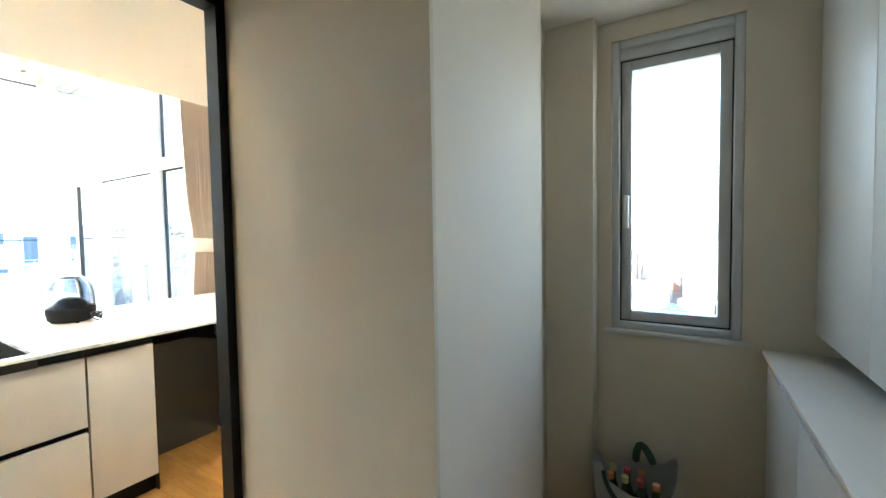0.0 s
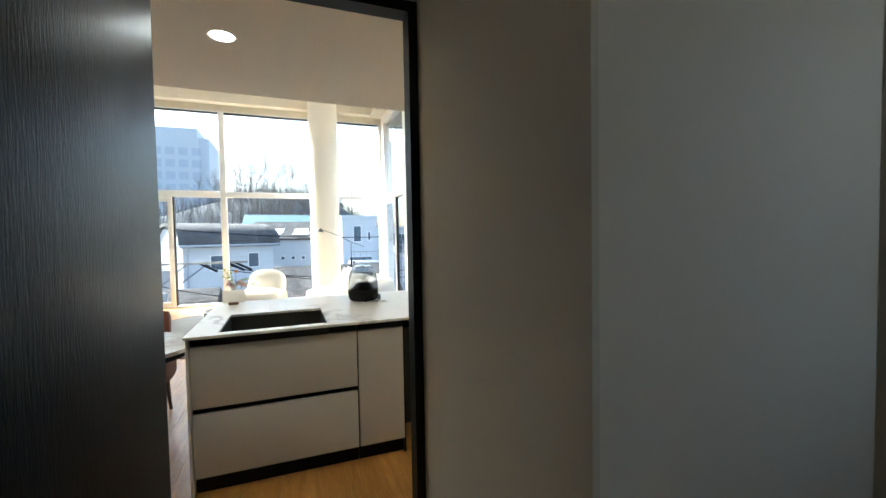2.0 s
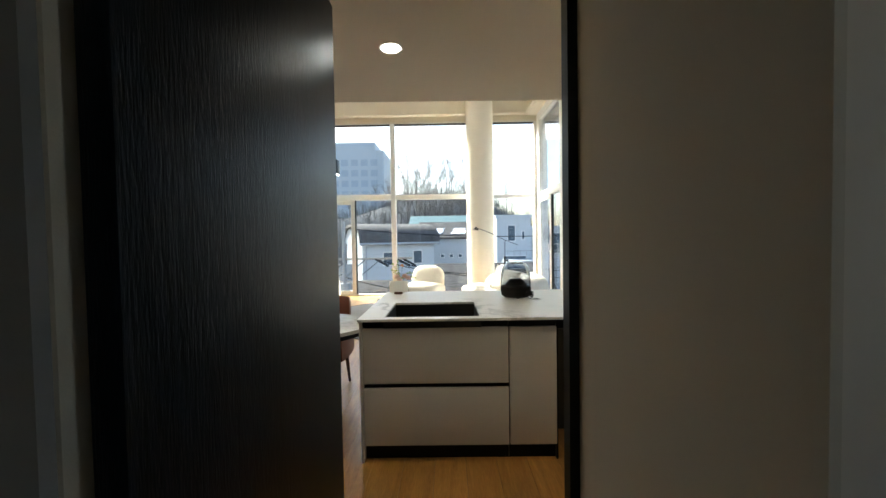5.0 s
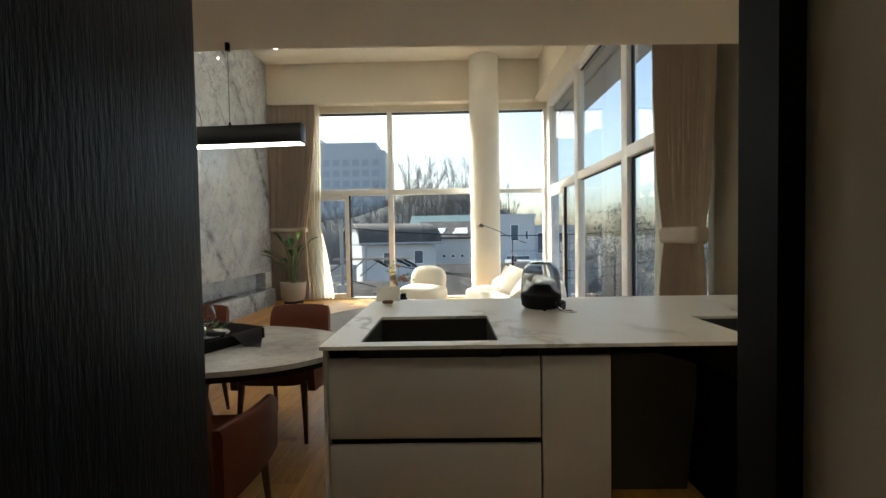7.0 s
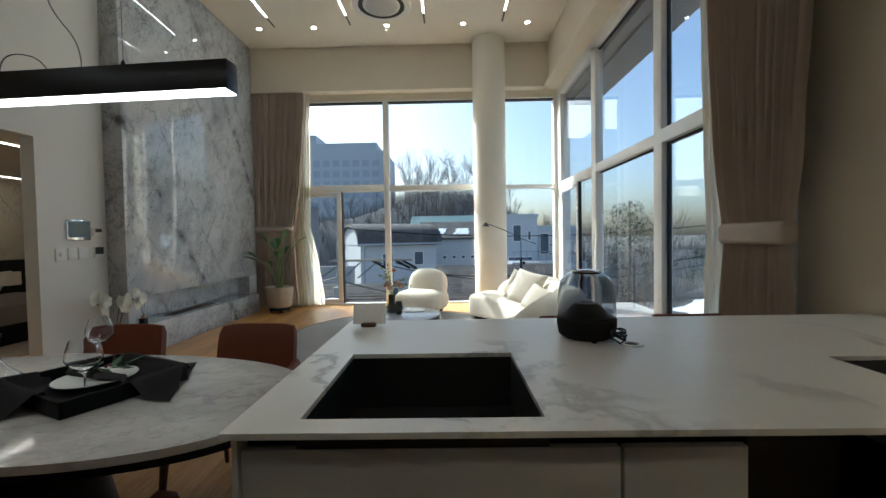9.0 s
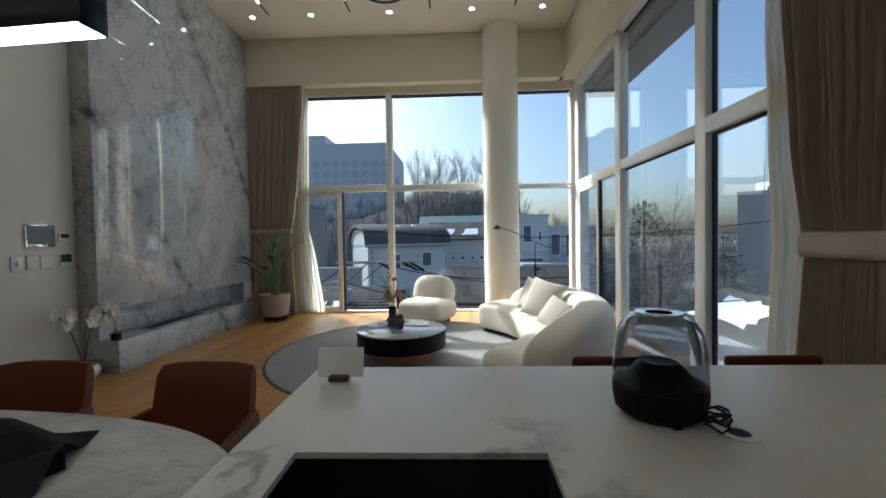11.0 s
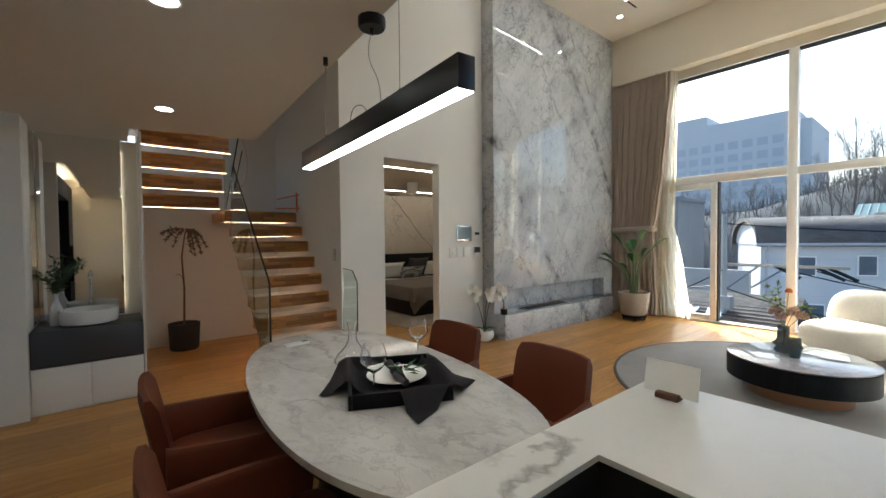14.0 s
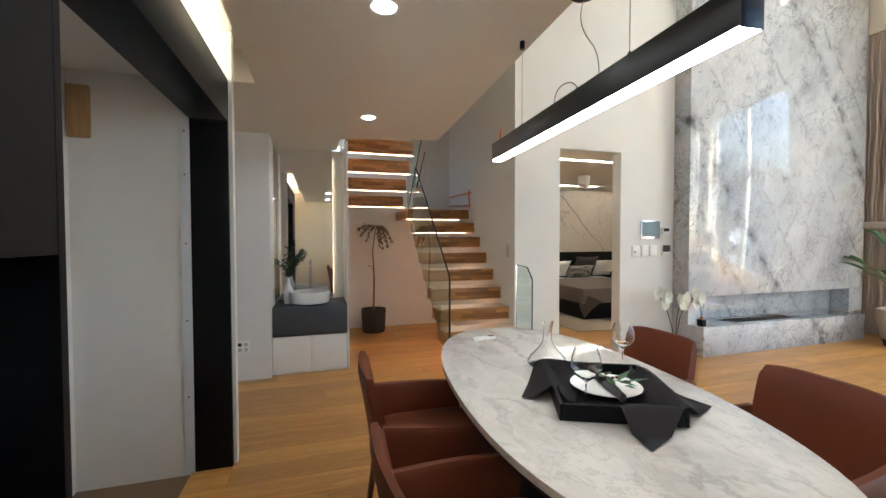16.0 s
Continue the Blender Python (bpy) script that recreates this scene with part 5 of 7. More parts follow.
# bar stools behind the island
def stool(y):
    s = thing("bar_chair", (-3.62, y, 0), "low-backed dark leather bar chair at the island", "chair", "bar chairs")
    part("seat", blob((-3.66, y, 0.60), (0.2, 0.21, 0.05), 0.5), LEATHER, s)
    part("backrest", boxes((-3.90, y - 0.2, 0.60, -3.86, y + 0.2, 0.865), bev=0.018, seg=3), LEATHER, s)
    for dx, dy in ((-0.17, -0.17), (-0.17, 0.17), (0.16, -0.17), (0.16, 0.17)):
        part("leg", tube([(-3.66 + dx * 1.2, y + dy * 1.1, 0), (-3.66 + dx, y + dy, 0.58)], 0.014, 8), BLACKMETAL, s)
    return s


for y in (2.07, 2.72):
    b = stool(0.0)
    b.location = Vector((-3.62 + 0.44, y, 0))


# dining chairs: local x points forward, built at the origin
def dining_chair():
    c = thing("dining_chair", (0, 0, 0), "tan leather dining armchair with dark walnut legs", "chair", "chairs round the table")
    part("seat", blob((0.02, 0, 0.435), (0.25, 0.235, 0.055), 0.35), LEATHER, c)
    rows = []
    for k in range(11):
        z = 0.30 + 0.53 * k / 10
        lean = -0.235 - 0.09 * ((z - 0.30) / 0.55) ** 1.3
        hw = 0.235 - 0.008 * (k / 10) - (0.012 if k == 10 else 0.002 if k == 9 else 0)
        th = 0.03 - 0.008 * k / 10 - (0.012 if k == 10 else 0)
        ring = []
        for i in range(9):
            v = -1 + 2 * i / 8
            ring.append((lean + 0.02 * v * v + th, v * hw, z + (0.0 if k < 10 else -0.012 * v ** 4)))
        for i in range(9):
            v = 1 - 2 * i / 8
            ring.append((lean + 0.02 * v * v - th, v * hw, z + (0.0 if k < 10 else -0.012 * v ** 4)))
        rows.append(ring)
    part("backrest", loft(rows), LEATHER, c, smooth=55)
    for s in (-1, 1):
        rings = []
        for k in range(9):
            u = k / 8
            x = -0.25 + 0.47 * u
            top_z = 0.635 - 0.03 * u - (0.035 if k == 8 else 0.0)
            bot = 0.34
            yo = s * (0.245 + 0.03 * math.sin(math.pi * min(1, u * 0.8)))
            t = 0.024
            rings.append([(x + 0.035 * ((z - bot) / 0.3 - 0.5) * u, yo + dy * t, z) for dy, z in ((-1, bot), (-1, (bot + top_z) / 2), (-1, top_z - 0.02), (-0.5, top_z), (0.5, top_z), (1, top_z - 0.02), (1, (bot + top_z) / 2), (1, bot))])
        part("armrest", loft(rings), LEATHER, c, smooth=55)
    for x, y, dx, dy in ((0.20, 0.21, 0.03, 0.02), (0.20, -0.21, 0.03, -0.02), (-0.22, 0.19, -0.06, 0.02), (-0.22, -0.19, -0.06, -0.02)):
        part("leg", tube([(x, y, 0.40), (x + dx * 0.5, y + dy * 0.5, 0.2), (x + dx, y + dy, 0.0)], 0.024, 8, taper=0.012), WALNUT, c, "tapered dark walnut leg")
    return c


ch = dining_chair()
places = [(-2.09, -0.54, 178), (-2.06, 0.25, 182), (-3.22, -0.60, 2), (-3.19, 0.20, -2)]
ch.matrix_basis = pose(places[0][0], places[0][1], 0, 0, 0, places[0][2])
for x, y, a in places[1:]:
    copy_thing(ch, pose(x, y, 0, 0, 0, a))

# laid table
tray = thing("serving_tray", (-2.68, -0.05, 0.75), "black wooden serving tray on the dining table", "tray")
TA = -25.0


def on_tray(x, y, z):
    q = Matrix.Rotation(radians(TA), 4, "Z") @ Vector((x, y, 0))
    return Vector((-2.68 + q.x, -0.06 + q.y, 0.75 + z))


def tray_box(x0, y0, z0, x1, y1, z1):
    bm = boxes((x0, y0, z0, x1, y1, z1), bev=0.003)
    bm.transform(pose(-2.68, -0.06, 0.75, 0, 0, TA))
    return bm


part("bottom", tray_box(-0.20, -0.24, 0.001, 0.20, 0.24, 0.012), BLACK, tray)
for q in ((-0.21, -0.25, 0.001, -0.195, 0.25, 0.06), (0.195, -0.25, 0.001, 0.21, 0.25, 0.06), (-0.195, -0.25, 0.001, 0.195, -0.235, 0.06), (-0.195, 0.235, 0.001, 0.195, 0.25, 0.06)):
    part("side", tray_box(*q), BLACK, tray)
NAP = plain("charcoal_linen", (0.035, 0.030, 0.033), 0.9, var=0.2, grain=350, bump=0.35)


def drape(x, y, seed):
    """Height of the cloth over the tray."""
    dx, dy = abs(x) - 0.21, abs(y) - 0.25
    wav = 0.004 * math.sin(23 * x + seed) * math.sin(19 * y)
    if dx < -0.02 and dy < -0.02:
        return 0.016 + 0.05 * max(0, 1 - min(-dx, -dy) / 0.05) + wav
    out = max(dx, dy)
    if out < 0.012:
        return 0.067 + wav * 0.5
    return max(0.004, 0.065 - 0.9 * (out - 0.012)) + abs(wav) * 0.6


def cloth(corners, seed, n=22):
    bm = bmesh.new()
    grid = []
    a, b, c, d = [Vector(p) for p in corners]
    for i in range(n + 1):
        row = []
        for j in range(n + 1):
            u, v = i / n, j / n
            p = a * (1 - u) * (1 - v) + b * u * (1 - v) + c * u * v + d * (1 - u) * v
            w = on_tray(p.x, p.y, drape(p.x, p.y, seed))
            row.append(bm.verts.new(w))
        grid.append(row)
    for i in range(n):
        for j in range(n):
            bm.faces.new((grid[i][j], grid[i + 1][j], grid[i + 1][j + 1], grid[i][j + 1]))
    bmesh.ops.solidify(bm, geom=list(bm.faces), thickness=0.002)
    return bm


nap = thing("napkin", (-2.68, -0.06, 0.76), "charcoal linen cloth draped over the tray", "cloth")
part("cloth", cloth(((-0.03, 0.43), (-0.37, 0.06), (-0.17, -0.24), (0.06, 0.06)), 1.0), NAP, nap, smooth=60)
part("cloth", cloth(((0.33, 0.07), (0.13, 0.12), (0.06, -0.22), (0.25, -0.28)), 4.0), NAP, nap, smooth=60)
plate_ = thing("plate", (-2.68, -0.06, 0.775), "white dinner plate on the tray", "plate")
pc = on_tray(-0.01, -0.02, 0.026)
part("dish", lathe([(0, 0.0), (0.08, 0.0), (0.135, 0.014), (0.137, 0.017), (0.08, 0.006), (0, 0.006)], tuple(pc), 40), CERAMIC, plate_)
rolled = thing("rolled_napkin", tuple(pc), "rolled charcoal napkin with an olive sprig on the plate", "napkin")
part("roll", loft([[tuple(pc + Vector((0.13 * (k / 8 * 2 - 1) * 0.35 - 0.0, 0.15 * (k / 8 * 2 - 1), 0.022)) + Vector((0.022 * math.cos(t) * (1 + 0.25 * math.cos(k * 1.3)), 0.004 * math.cos(t), 0.016 * math.sin(t)))) for t in (2 * math.pi * i / 12 for i in range(12))] for k in range(9)]), NAP, rolled, smooth=60)
part("knot", blob(tuple(pc + Vector((0, -0.005, 0.03))), (0.03, 0.018, 0.016), 0.8), NAP, rolled)
rng = random.Random(5)
bm = bmesh.new()
for k in range(11):
    q = pc + Vector((-0.02 + rng.uniform(-0.02, 0.02), 0.0 + 0.012 * k - 0.02, 0.045))
    d = Vector((rng.uniform(-0.05, 0.05), rng.uniform(0.0, 0.06), rng.uniform(-0.01, 0.03)))
    blade([q, q + d * 0.7, q + d * 1.4], [0.004, 0.015, 0.001], 0.2, Vector((0, 0, 1)), bm)
part("sprig", bm, LEAF, rolled, "dark green olive sprig")
for k in range(2):
    part("berry", sphere(tuple(pc + Vector((-0.02 + 0.02 * k, 0.04, 0.055))), 0.007, 10, 8), plain("berry", (0.12, 0.03, 0.02), 0.4), rolled, "dark red berry")


def wineglass(x, y, z):
    g = thing("wine_glass", (x, y, z), "empty stemmed wine glass", "glass", "wine glasses")
    prof = [(0.036, 0.0), (0.034, 0.003), (0.006, 0.006), (0.0035, 0.02), (0.0035, 0.085), (0.007, 0.093), (0.03, 0.112), (0.046, 0.14), (0.043, 0.17), (0.033, 0.205)]
    inner = [(0.032, 0.205), (0.042, 0.17), (0.0448, 0.14), (0.0288, 0.113), (0.002, 0.097)]
    prof, inner = [[(r * (1.2 if r > 0.01 else 1.0), h_ * 1.08) for r, h_ in q] for q in (prof, inner)]
    part("bowl", lathe([(0.001, 0)] + prof + inner, (x, y, z), 40), GLASS, g)


wineglass(-2.512, 0.05, 0.766)
wineglass(-2.985, -0.31, 0.75)
dec = thing("decanter", (-2.675, -0.475, 0.75), "clear glass wine decanter", "decanter")
po = [(0.085, 0.0), (0.098, 0.015), (0.085, 0.045), (0.045, 0.085), (0.024, 0.12), (0.02, 0.17), (0.03, 0.22)]
part("body", lathe([(0.001, 0)] + po + [(max(r - 0.003, 0.002), z + (0.004 if k == 6 else 0)) for k, (r, z) in enumerate(po[::-1])], (-2.675, -0.475, 0.75), 40), GLASS, dec)
rem = thing("remote_control", (-2.56, -1.03, 0.75), "white remote control lying on the dining table", "remote")
bm = boxes((-0.08, -0.022, 0.0005, 0.08, 0.022, 0.018), bev=0.006)
bm.transform(pose(-2.57, -1.04, 0.75, 0, 0, 5))
part("case", bm, LACQUER, rem)
bm = boxes((-0.07, -0.013, 0.0185, -0.03, 0.013, 0.0195))
bm.transform(pose(-2.57, -1.04, 0.75, 0, 0, 5))
part("screen", bm, GASKET, rem, "dark little screen")

# orchid beside the hearth
op = (-5.62, -2.46)
orc = thing("orchid", (*op, 0), "white orchid in a round white pot", "plant")
part("pot", lathe([(0, 0), (0.07, 0), (0.12, 0.05), (0.13, 0.10), (0.11, 0.15), (0.095, 0.15), (0.09, 0.12), (0, 0.12)], (*op, 0), 32), CERAMIC, orc, "glazed white pot")
PETAL = plain("white_petal", (0.80, 0.78, 0.68), 0.6, var=0.06)
for tip, bend in (((-5.37, -2.45, 0.68), (-5.5, -2.46, 0.58)), ((-5.80, -2.38, 0.67), (-5.66, -2.44, 0.66)), ((-5.66, -2.42, 0.64), (-5.60, -2.44, 0.56))):
    part("stem", tube(arc((*op, 0.12), bend, tip, 10), 0.005, 6), plain("orchid_stem", (0.09, 0.07, 0.04), 0.7), orc)
    r_ = random.Random(int(abs(tip[0]) * 1000))
    for k in range(6):
        c = (tip[0] + r_.uniform(-0.06, 0.06), tip[1] + r_.uniform(-0.03, 0.05), tip[2] + r_.uniform(-0.06, 0.07))
        bm = bmesh.new()
        for q in range(5):
            a = q * 2 * math.pi / 5 + r_.uniform(-0.2, 0.2)
            d = Vector((math.cos(a) * 0.8, 0.35, math.sin(a)))
            p0 = Vector(c)
            blade([p0, p0 + d * 0.042, p0 + d * 0.074], [0.010, 0.042, 0.015], 0.15, Vector((0, 1, 0.1)), bm)
        part("bloom", bm, PETAL, orc, "white orchid bloom")
for k in range(4):
    a = 1.0 + k * 1.5
    part("leaf", blade(arc((*op, 0.13), (op[0] + 0.08 * math.cos(a), op[1] + 0.08 * math.sin(a), 0.22), (op[0] + 0.2 * math.cos(a), op[1] + 0.12 * math.sin(a), 0.15), 6), [0.01, 0.03, 0.035, 0.035, 0.03, 0.02, 0.004], 0.2), LEAF, orc)
# ---- stairs ----
SX0, SX1 = STW, -2.80
stair = thing("staircase", (-3.2, -3.2, 0), "floating staircase of thick wooden treads lit from below", "staircase")
RISE, GO = 0.195, 0.215
UNDERLED = glow("stair_led", (1.0, 0.64, 0.38), 9.0)


def tread(x0, x1, y_front, y_back, ztop, led_y, flip=False):
    t = part("tread", boxes((x0 + 0.002, min(y_front, y_back), ztop - 0.132, x1, max(y_front, y_back), ztop), bev=0.004), TREAD, stair, "thick laminated wooden tread")
    part("led_strip", boxes((x0 + 0.06, led_y - 0.0035, ztop - 0.1345, x1 - 0.05, led_y + 0.0035, ztop - 0.1325)), UNDERLED, t, "glowing strip under the tread", smooth=0)
    if not flip:
        part("protective_film", boxes((x0 + 0.01, min(y_front, y_back) + 0.01, ztop, x1 - 0.015, max(y_front, y_back), ztop + 0.003)), plain("film", (0.46, 0.36, 0.27), 0.35), t, "pale protective film", smooth=0)


for k in range(1, 9):
    yf = -2.40 - GO * (k - 1)
    tread(SX0, SX1, yf, yf - GO - 0.05, 0.225 + RISE * (k - 1), yf - GO - 0.03)
tread(SX0, -2.74, -4.12, BACK + 0.005, 0.225 + RISE * 8, -4.4)
for k in range(5):
    yb = -4.16 + GO * k
    tread(-1.888, -2.69, yb, yb - GO - 0.05, 1.95 + 0.2 * k, yb - GO, True)
GREEN = glass("green_edge_glass", (0.80, 0.92, 0.88), 0.0, 1.4)
guard = thing("glass_balustrade", (-2.78, -3.2, 0), "frameless glass stair balustrade with a black edge", "balustrade")


def pane_x(x, pts, t=0.012):
    """A flat pane at x through (y, z) points."""
    bm = bmesh.new()
    a = [bm.verts.new((x - t / 2, y, z)) for y, z in pts]
    b = [bm.verts.new((x + t / 2, y, z)) for y, z in pts]
    n = len(pts)
    bm.faces.new(a)
    bm.faces.new(b[::-1])
    for i in range(n):
        bm.faces.new((a[i], a[(i + 1) % n], b[(i + 1) % n], b[i]))
    return bm


o = part("pane", pane_x(-2.785, [(-2.40, 0.13), (-2.40, 1.01), (-3.82, 2.30), (-3.95, 2.30), (-3.95, 1.4)]), GREEN, guard, "clear stair glass", smooth=0)
o.visible_shadow = False
part("edge_trim", tube([(-2.785, -2.395, 0.12), (-2.785, -2.395, 1.015), (-2.785, -3.815, 2.305)], 0.009, 6), BLACKMETAL, guard, "black edge trim")
o = part("pane", pane_x(-2.77, [(-4.25, 1.75), (-4.25, 2.5), (-3.5, 3.1), (-3.3, 2.7)]), GREEN, guard, "clear stair glass", smooth=0)
o.visible_shadow = False
part("edge_trim", tube([(-2.775, -3.3, 2.38), (-2.775, -3.72, 2.02)], 0.006, 6), BLACKMETAL, guard, "black edge trim")
g2 = thing("glass_screen", (-3.64, -2.45, 0), "low frameless glass screen beside the first step", "glass screen")
o = part("pane", pane_x(-3.62, [(-2.63, 0.0), (-2.63, 1.09), (-2.40, 1.08), (-2.30, 0.97), (-2.30, 0.0)]), GREEN, g2, smooth=0)
o.visible_shadow = False
part("edge_trim", tube([(-3.62, -2.295, 0.0), (-3.62, -2.295, 0.972), (-3.62, -2.396, 1.084), (-3.62, -2.63, 1.094)], 0.004, 6), plain("dark_glass_edge", (0.03, 0.06, 0.055), 0.15), g2, "dark polished glass edge")
film = thing("tape_strips", (-3.62, -4.2, 1.9), "strips of orange builder's tape on the stair wall", "tape")
ORANGE = plain("orange_tape", (0.75, 0.20, 0.06), 0.6)
for pts in (((-4.95, 2.04), (-3.98, 2.02)), ((-4.98, 1.90), (-3.98, 1.84)), ((-4.08, 2.06), (-4.06, 1.79))):
    part("strip", tube([(STW + 0.012, y, z) for y, z in pts], 0.010, 4), ORANGE, film)
part("strip", tube([(STW + 0.05, -2.95, 2.62), (STW + 0.05, -2.98, 2.52)], 0.012, 4), ORANGE, film)
swb = thing("wall_switch", (STW, -2.85, 1.2), "beige switch plate on the stair wall", "switch")
part("plate", boxes((STW, -2.90, 1.17, STW + 0.01, -2.83, 1.31), bev=0.003), plain("beige_plastic", (0.5, 0.46, 0.38), 0.5), swb)
part("rocker", boxes((STW + 0.01, -2.885, 1.19, STW + 0.014, -2.845, 1.29), bev=0.002), plain("beige_rocker", (0.58, 0.54, 0.46), 0.45), swb)
hang = tube(arc((-3.1, -4.97, 3.0), (-3.25, -4.97, 2.7), (-3.2, -4.98, 2.35), 8) + arc((-3.2, -4.98, 2.35), (-3.17, -4.98, 2.2), (-3.0, -4.98, 2.1), 6)[1:], 0.006, 6)
solid("hanging_cable", hang, plain("pinkish_cable", (0.72, 0.42, 0.33), 0.6), "thin orange cable hanging in the stairwell", "cable")

# dry tree in a black pot
tp_ = (-2.35, -4.72)
dt = thing("potted_tree", (*tp_, 0), "slim dried tree in a black pot under the stairs", "plant")
part("pot", lathe([(0, 0), (0.155, 0), (0.165, 0.02), (0.18, 0.34), (0.165, 0.34), (0.16, 0.30), (0, 0.30)], (*tp_, 0), 32), plain("black_pot", (0.03, 0.03, 0.03), 0.8, var=0.15), dt, "matt black pot")
part("trunk", tube([(tp_[0], tp_[1], 0.28), (tp_[0] - 0.01, tp_[1], 0.8), (tp_[0] + 0.01, tp_[1], 1.2), (tp_[0] - 0.03, tp_[1], 1.5), (tp_[0] - 0.06, tp_[1], 1.58)], 0.014, 7, taper=0.006), plain("bark", (0.14, 0.09, 0.06), 0.9, var=0.3, grain=80), dt)
DRY = plain("dried_leaf", (0.15, 0.10, 0.07), 0.8, var=0.35, scale=20)
rng = random.Random(9)
for tip in ((-2.55, -4.69, 1.28), (-2.59, -4.68, 1.40), (-2.48, -4.67, 1.24), (-2.53, -4.64, 1.34), (-2.43, -4.74, 1.36), (-2.62, -4.72, 1.34), (-2.45, -4.78, 1.28), (-2.17, -4.70, 1.44), (-2.13, -4.68, 1.52), (-2.25, -4.64, 1.36), (-2.27, -4.64, 0.97)):
    st = (tp_[0] - 0.06, tp_[1], 1.56) if tip[2] > 1.2 else (tp_[0], tp_[1], 0.9)
    pts = arc(st, ((st[0] + tip[0]) / 2, tp_[1], max(st[2], tip[2]) + 0.05), tip, 8)
    br = part("branch", tube(pts, 0.004, 5), plain("twig_bark", (0.12, 0.08, 0.05), 0.9), dt)
    if tip[2] < 1.2:
        continue
    bm = bmesh.new()
    for p in pts[3:]:
        for _ in range(9):
            q = Vector(p)
            d = Vector((rng.uniform(-1, 1), rng.uniform(-1, 1), rng.uniform(-1.3, 0.4))).normalized() * rng.uniform(0.03, 0.055)
            blade([q, q + d * 0.5, q + d], [0.002, 0.011, 0.002], 0.2, Vector((0.2, 0.1, 1)), bm)
    part("leaves", bm, DRY, br)

# washbasin niche
van = thing("vanity", (-1.5, -3.3, 0), "washbasin cabinet with white doors and a dark stone top", "vanity")
part("carcass", boxes((-1.86, -3.61, 0.0, -1.135, -3.08, 0.38)), LACQUER, van, smooth=0)
for x0, x1 in ((-1.862, -1.502), (-1.498, -1.135)):
    part("door", boxes((x0, -3.08, 0.02, x1, -3.06, 0.382), bev=0.002), LACQUER, van)
part("top_block", boxes((-1.866, -3.615, 0.39, -1.135, -3.05, 0.685), bev=0.002), plain("anthracite_stone", (0.05, 0.055, 0.062), 0.45, var=0.12), van, "dark stone top block")
bas = thing("washbasin", (-1.56, -3.32, 0.686), "round white vessel washbasin on the stone top", "washbasin")
part("bowl", lathe([(0.001, 0), (0.15, 0), (0.20, 0.012), (0.205, 0.03), (0.208, 0.125), (0.204, 0.13), (0.197, 0.128), (0.195, 0.06), (0.16, 0.03), (0.001, 0.02)], (-1.49, -3.30, 0.686), 48), CERAMIC, bas)
bt = thing("basin_tap", (-1.56, -3.53, 0.686), "tall chrome basin tap", "tap")
part("column", tube([(-1.49, -3.53, 0.686), (-1.49, -3.53, 1.0)], 0.016, 12), CHROME, bt)
part("spout", tube([(-1.49, -3.53, 1.0)] + arc((-1.49, -3.53, 1.05), (-1.49, -3.52, 1.14), (-1.49, -3.44, 1.12), 6) + [(-1.49, -3.40, 1.08)], 0.012, 10), CHROME, bt)
part("lever", tube([(-1.49, -3.53, 0.82), (-1.49, -3.47, 0.85)], 0.006, 8), CHROME, bt)
mir = thing("mirror", (-1.5, -3.61, 0.7), "tall frameless mirror with light behind its edge", "mirror")
part("glass", boxes((-1.74, -3.592, 0.70, -1.14, -3.586, 2.40)), MIRROR, mir, smooth=0)
part("edge_light", boxes((-1.735, -3.6195, 0.75, -1.725, -3.605, 2.30)), glow("mirror_led", (1.0, 0.80, 0.54), 1.3), mir, "warm light strip behind the mirror", smooth=0)
sm = thing("mirror_cabinet", (-1.13, -3.35, 0.7), "narrow mirrored side cabinet of the washbasin niche", "mirror cabinet")
part("door", boxes((-1.134, -3.30, 0.70, -1.128, -3.04, 2.39), bev=0.001), LACQUER, sm, "white painted door")
part("glass", boxes((-1.136, -3.60, 0.70, -1.129, -3.305, 2.39)), MIRROR, sm, "side mirror", smooth=0)
bv = thing("bottle_vase", (-1.27, -3.35, 0.686), "slim white bottle vase with olive twigs", "vase")
part("body", lathe([(0.001, 0), (0.045, 0.0), (0.05, 0.06), (0.045, 0.14), (0.018, 0.21), (0.016, 0.26), (0.022, 0.275), (0.014, 0.27), (0.012, 0.2)], (-1.27, -3.35, 0.686), 28), CERAMIC, bv)
rng = random.Random(17)
OLIVE = plain("olive_leaf", (0.04, 0.085, 0.045), 0.55, var=0.3, scale=14)
tw = thing("olive_twigs", (-1.27, -3.35, 0.9), "dark green olive twigs in the bottle vase", "twigs")
for k in range(6):
    tip = (-1.27 + rng.uniform(-0.14, 0.12), -3.35 + rng.uniform(-0.1, 0.16), 1.15 + rng.uniform(-0.05, 0.13))
    pts = arc((-1.27, -3.35, 0.90), (-1.27, -3.35, 1.06), tip, 7)
    t_ = part("twig", tube(pts, 0.0025, 5), STEM, tw)
    bm = bmesh.new()
    for p in pts[2:]:
        for _ in range(5):
            q = Vector(p)
            d = Vector((rng.uniform(-1, 1), rng.uniform(-1, 1), rng.uniform(-0.4, 1))).normalized() * 0.06
            blade([q, q + d * 0.5, q + d], [0.002, 0.012, 0.001], 0.2, Vector((0.2, 0.1, 1)), bm)
    part("leaves", bm, OLIVE, t_)
outl = thing("wall_socket", (-0.98, -3.0, 0.25), "white double wall socket", "socket")
part("plate", boxes((-0.94, -3.0, 0.27, -0.81, -2.99, 0.39), bev=0.003), LACQUER, outl)
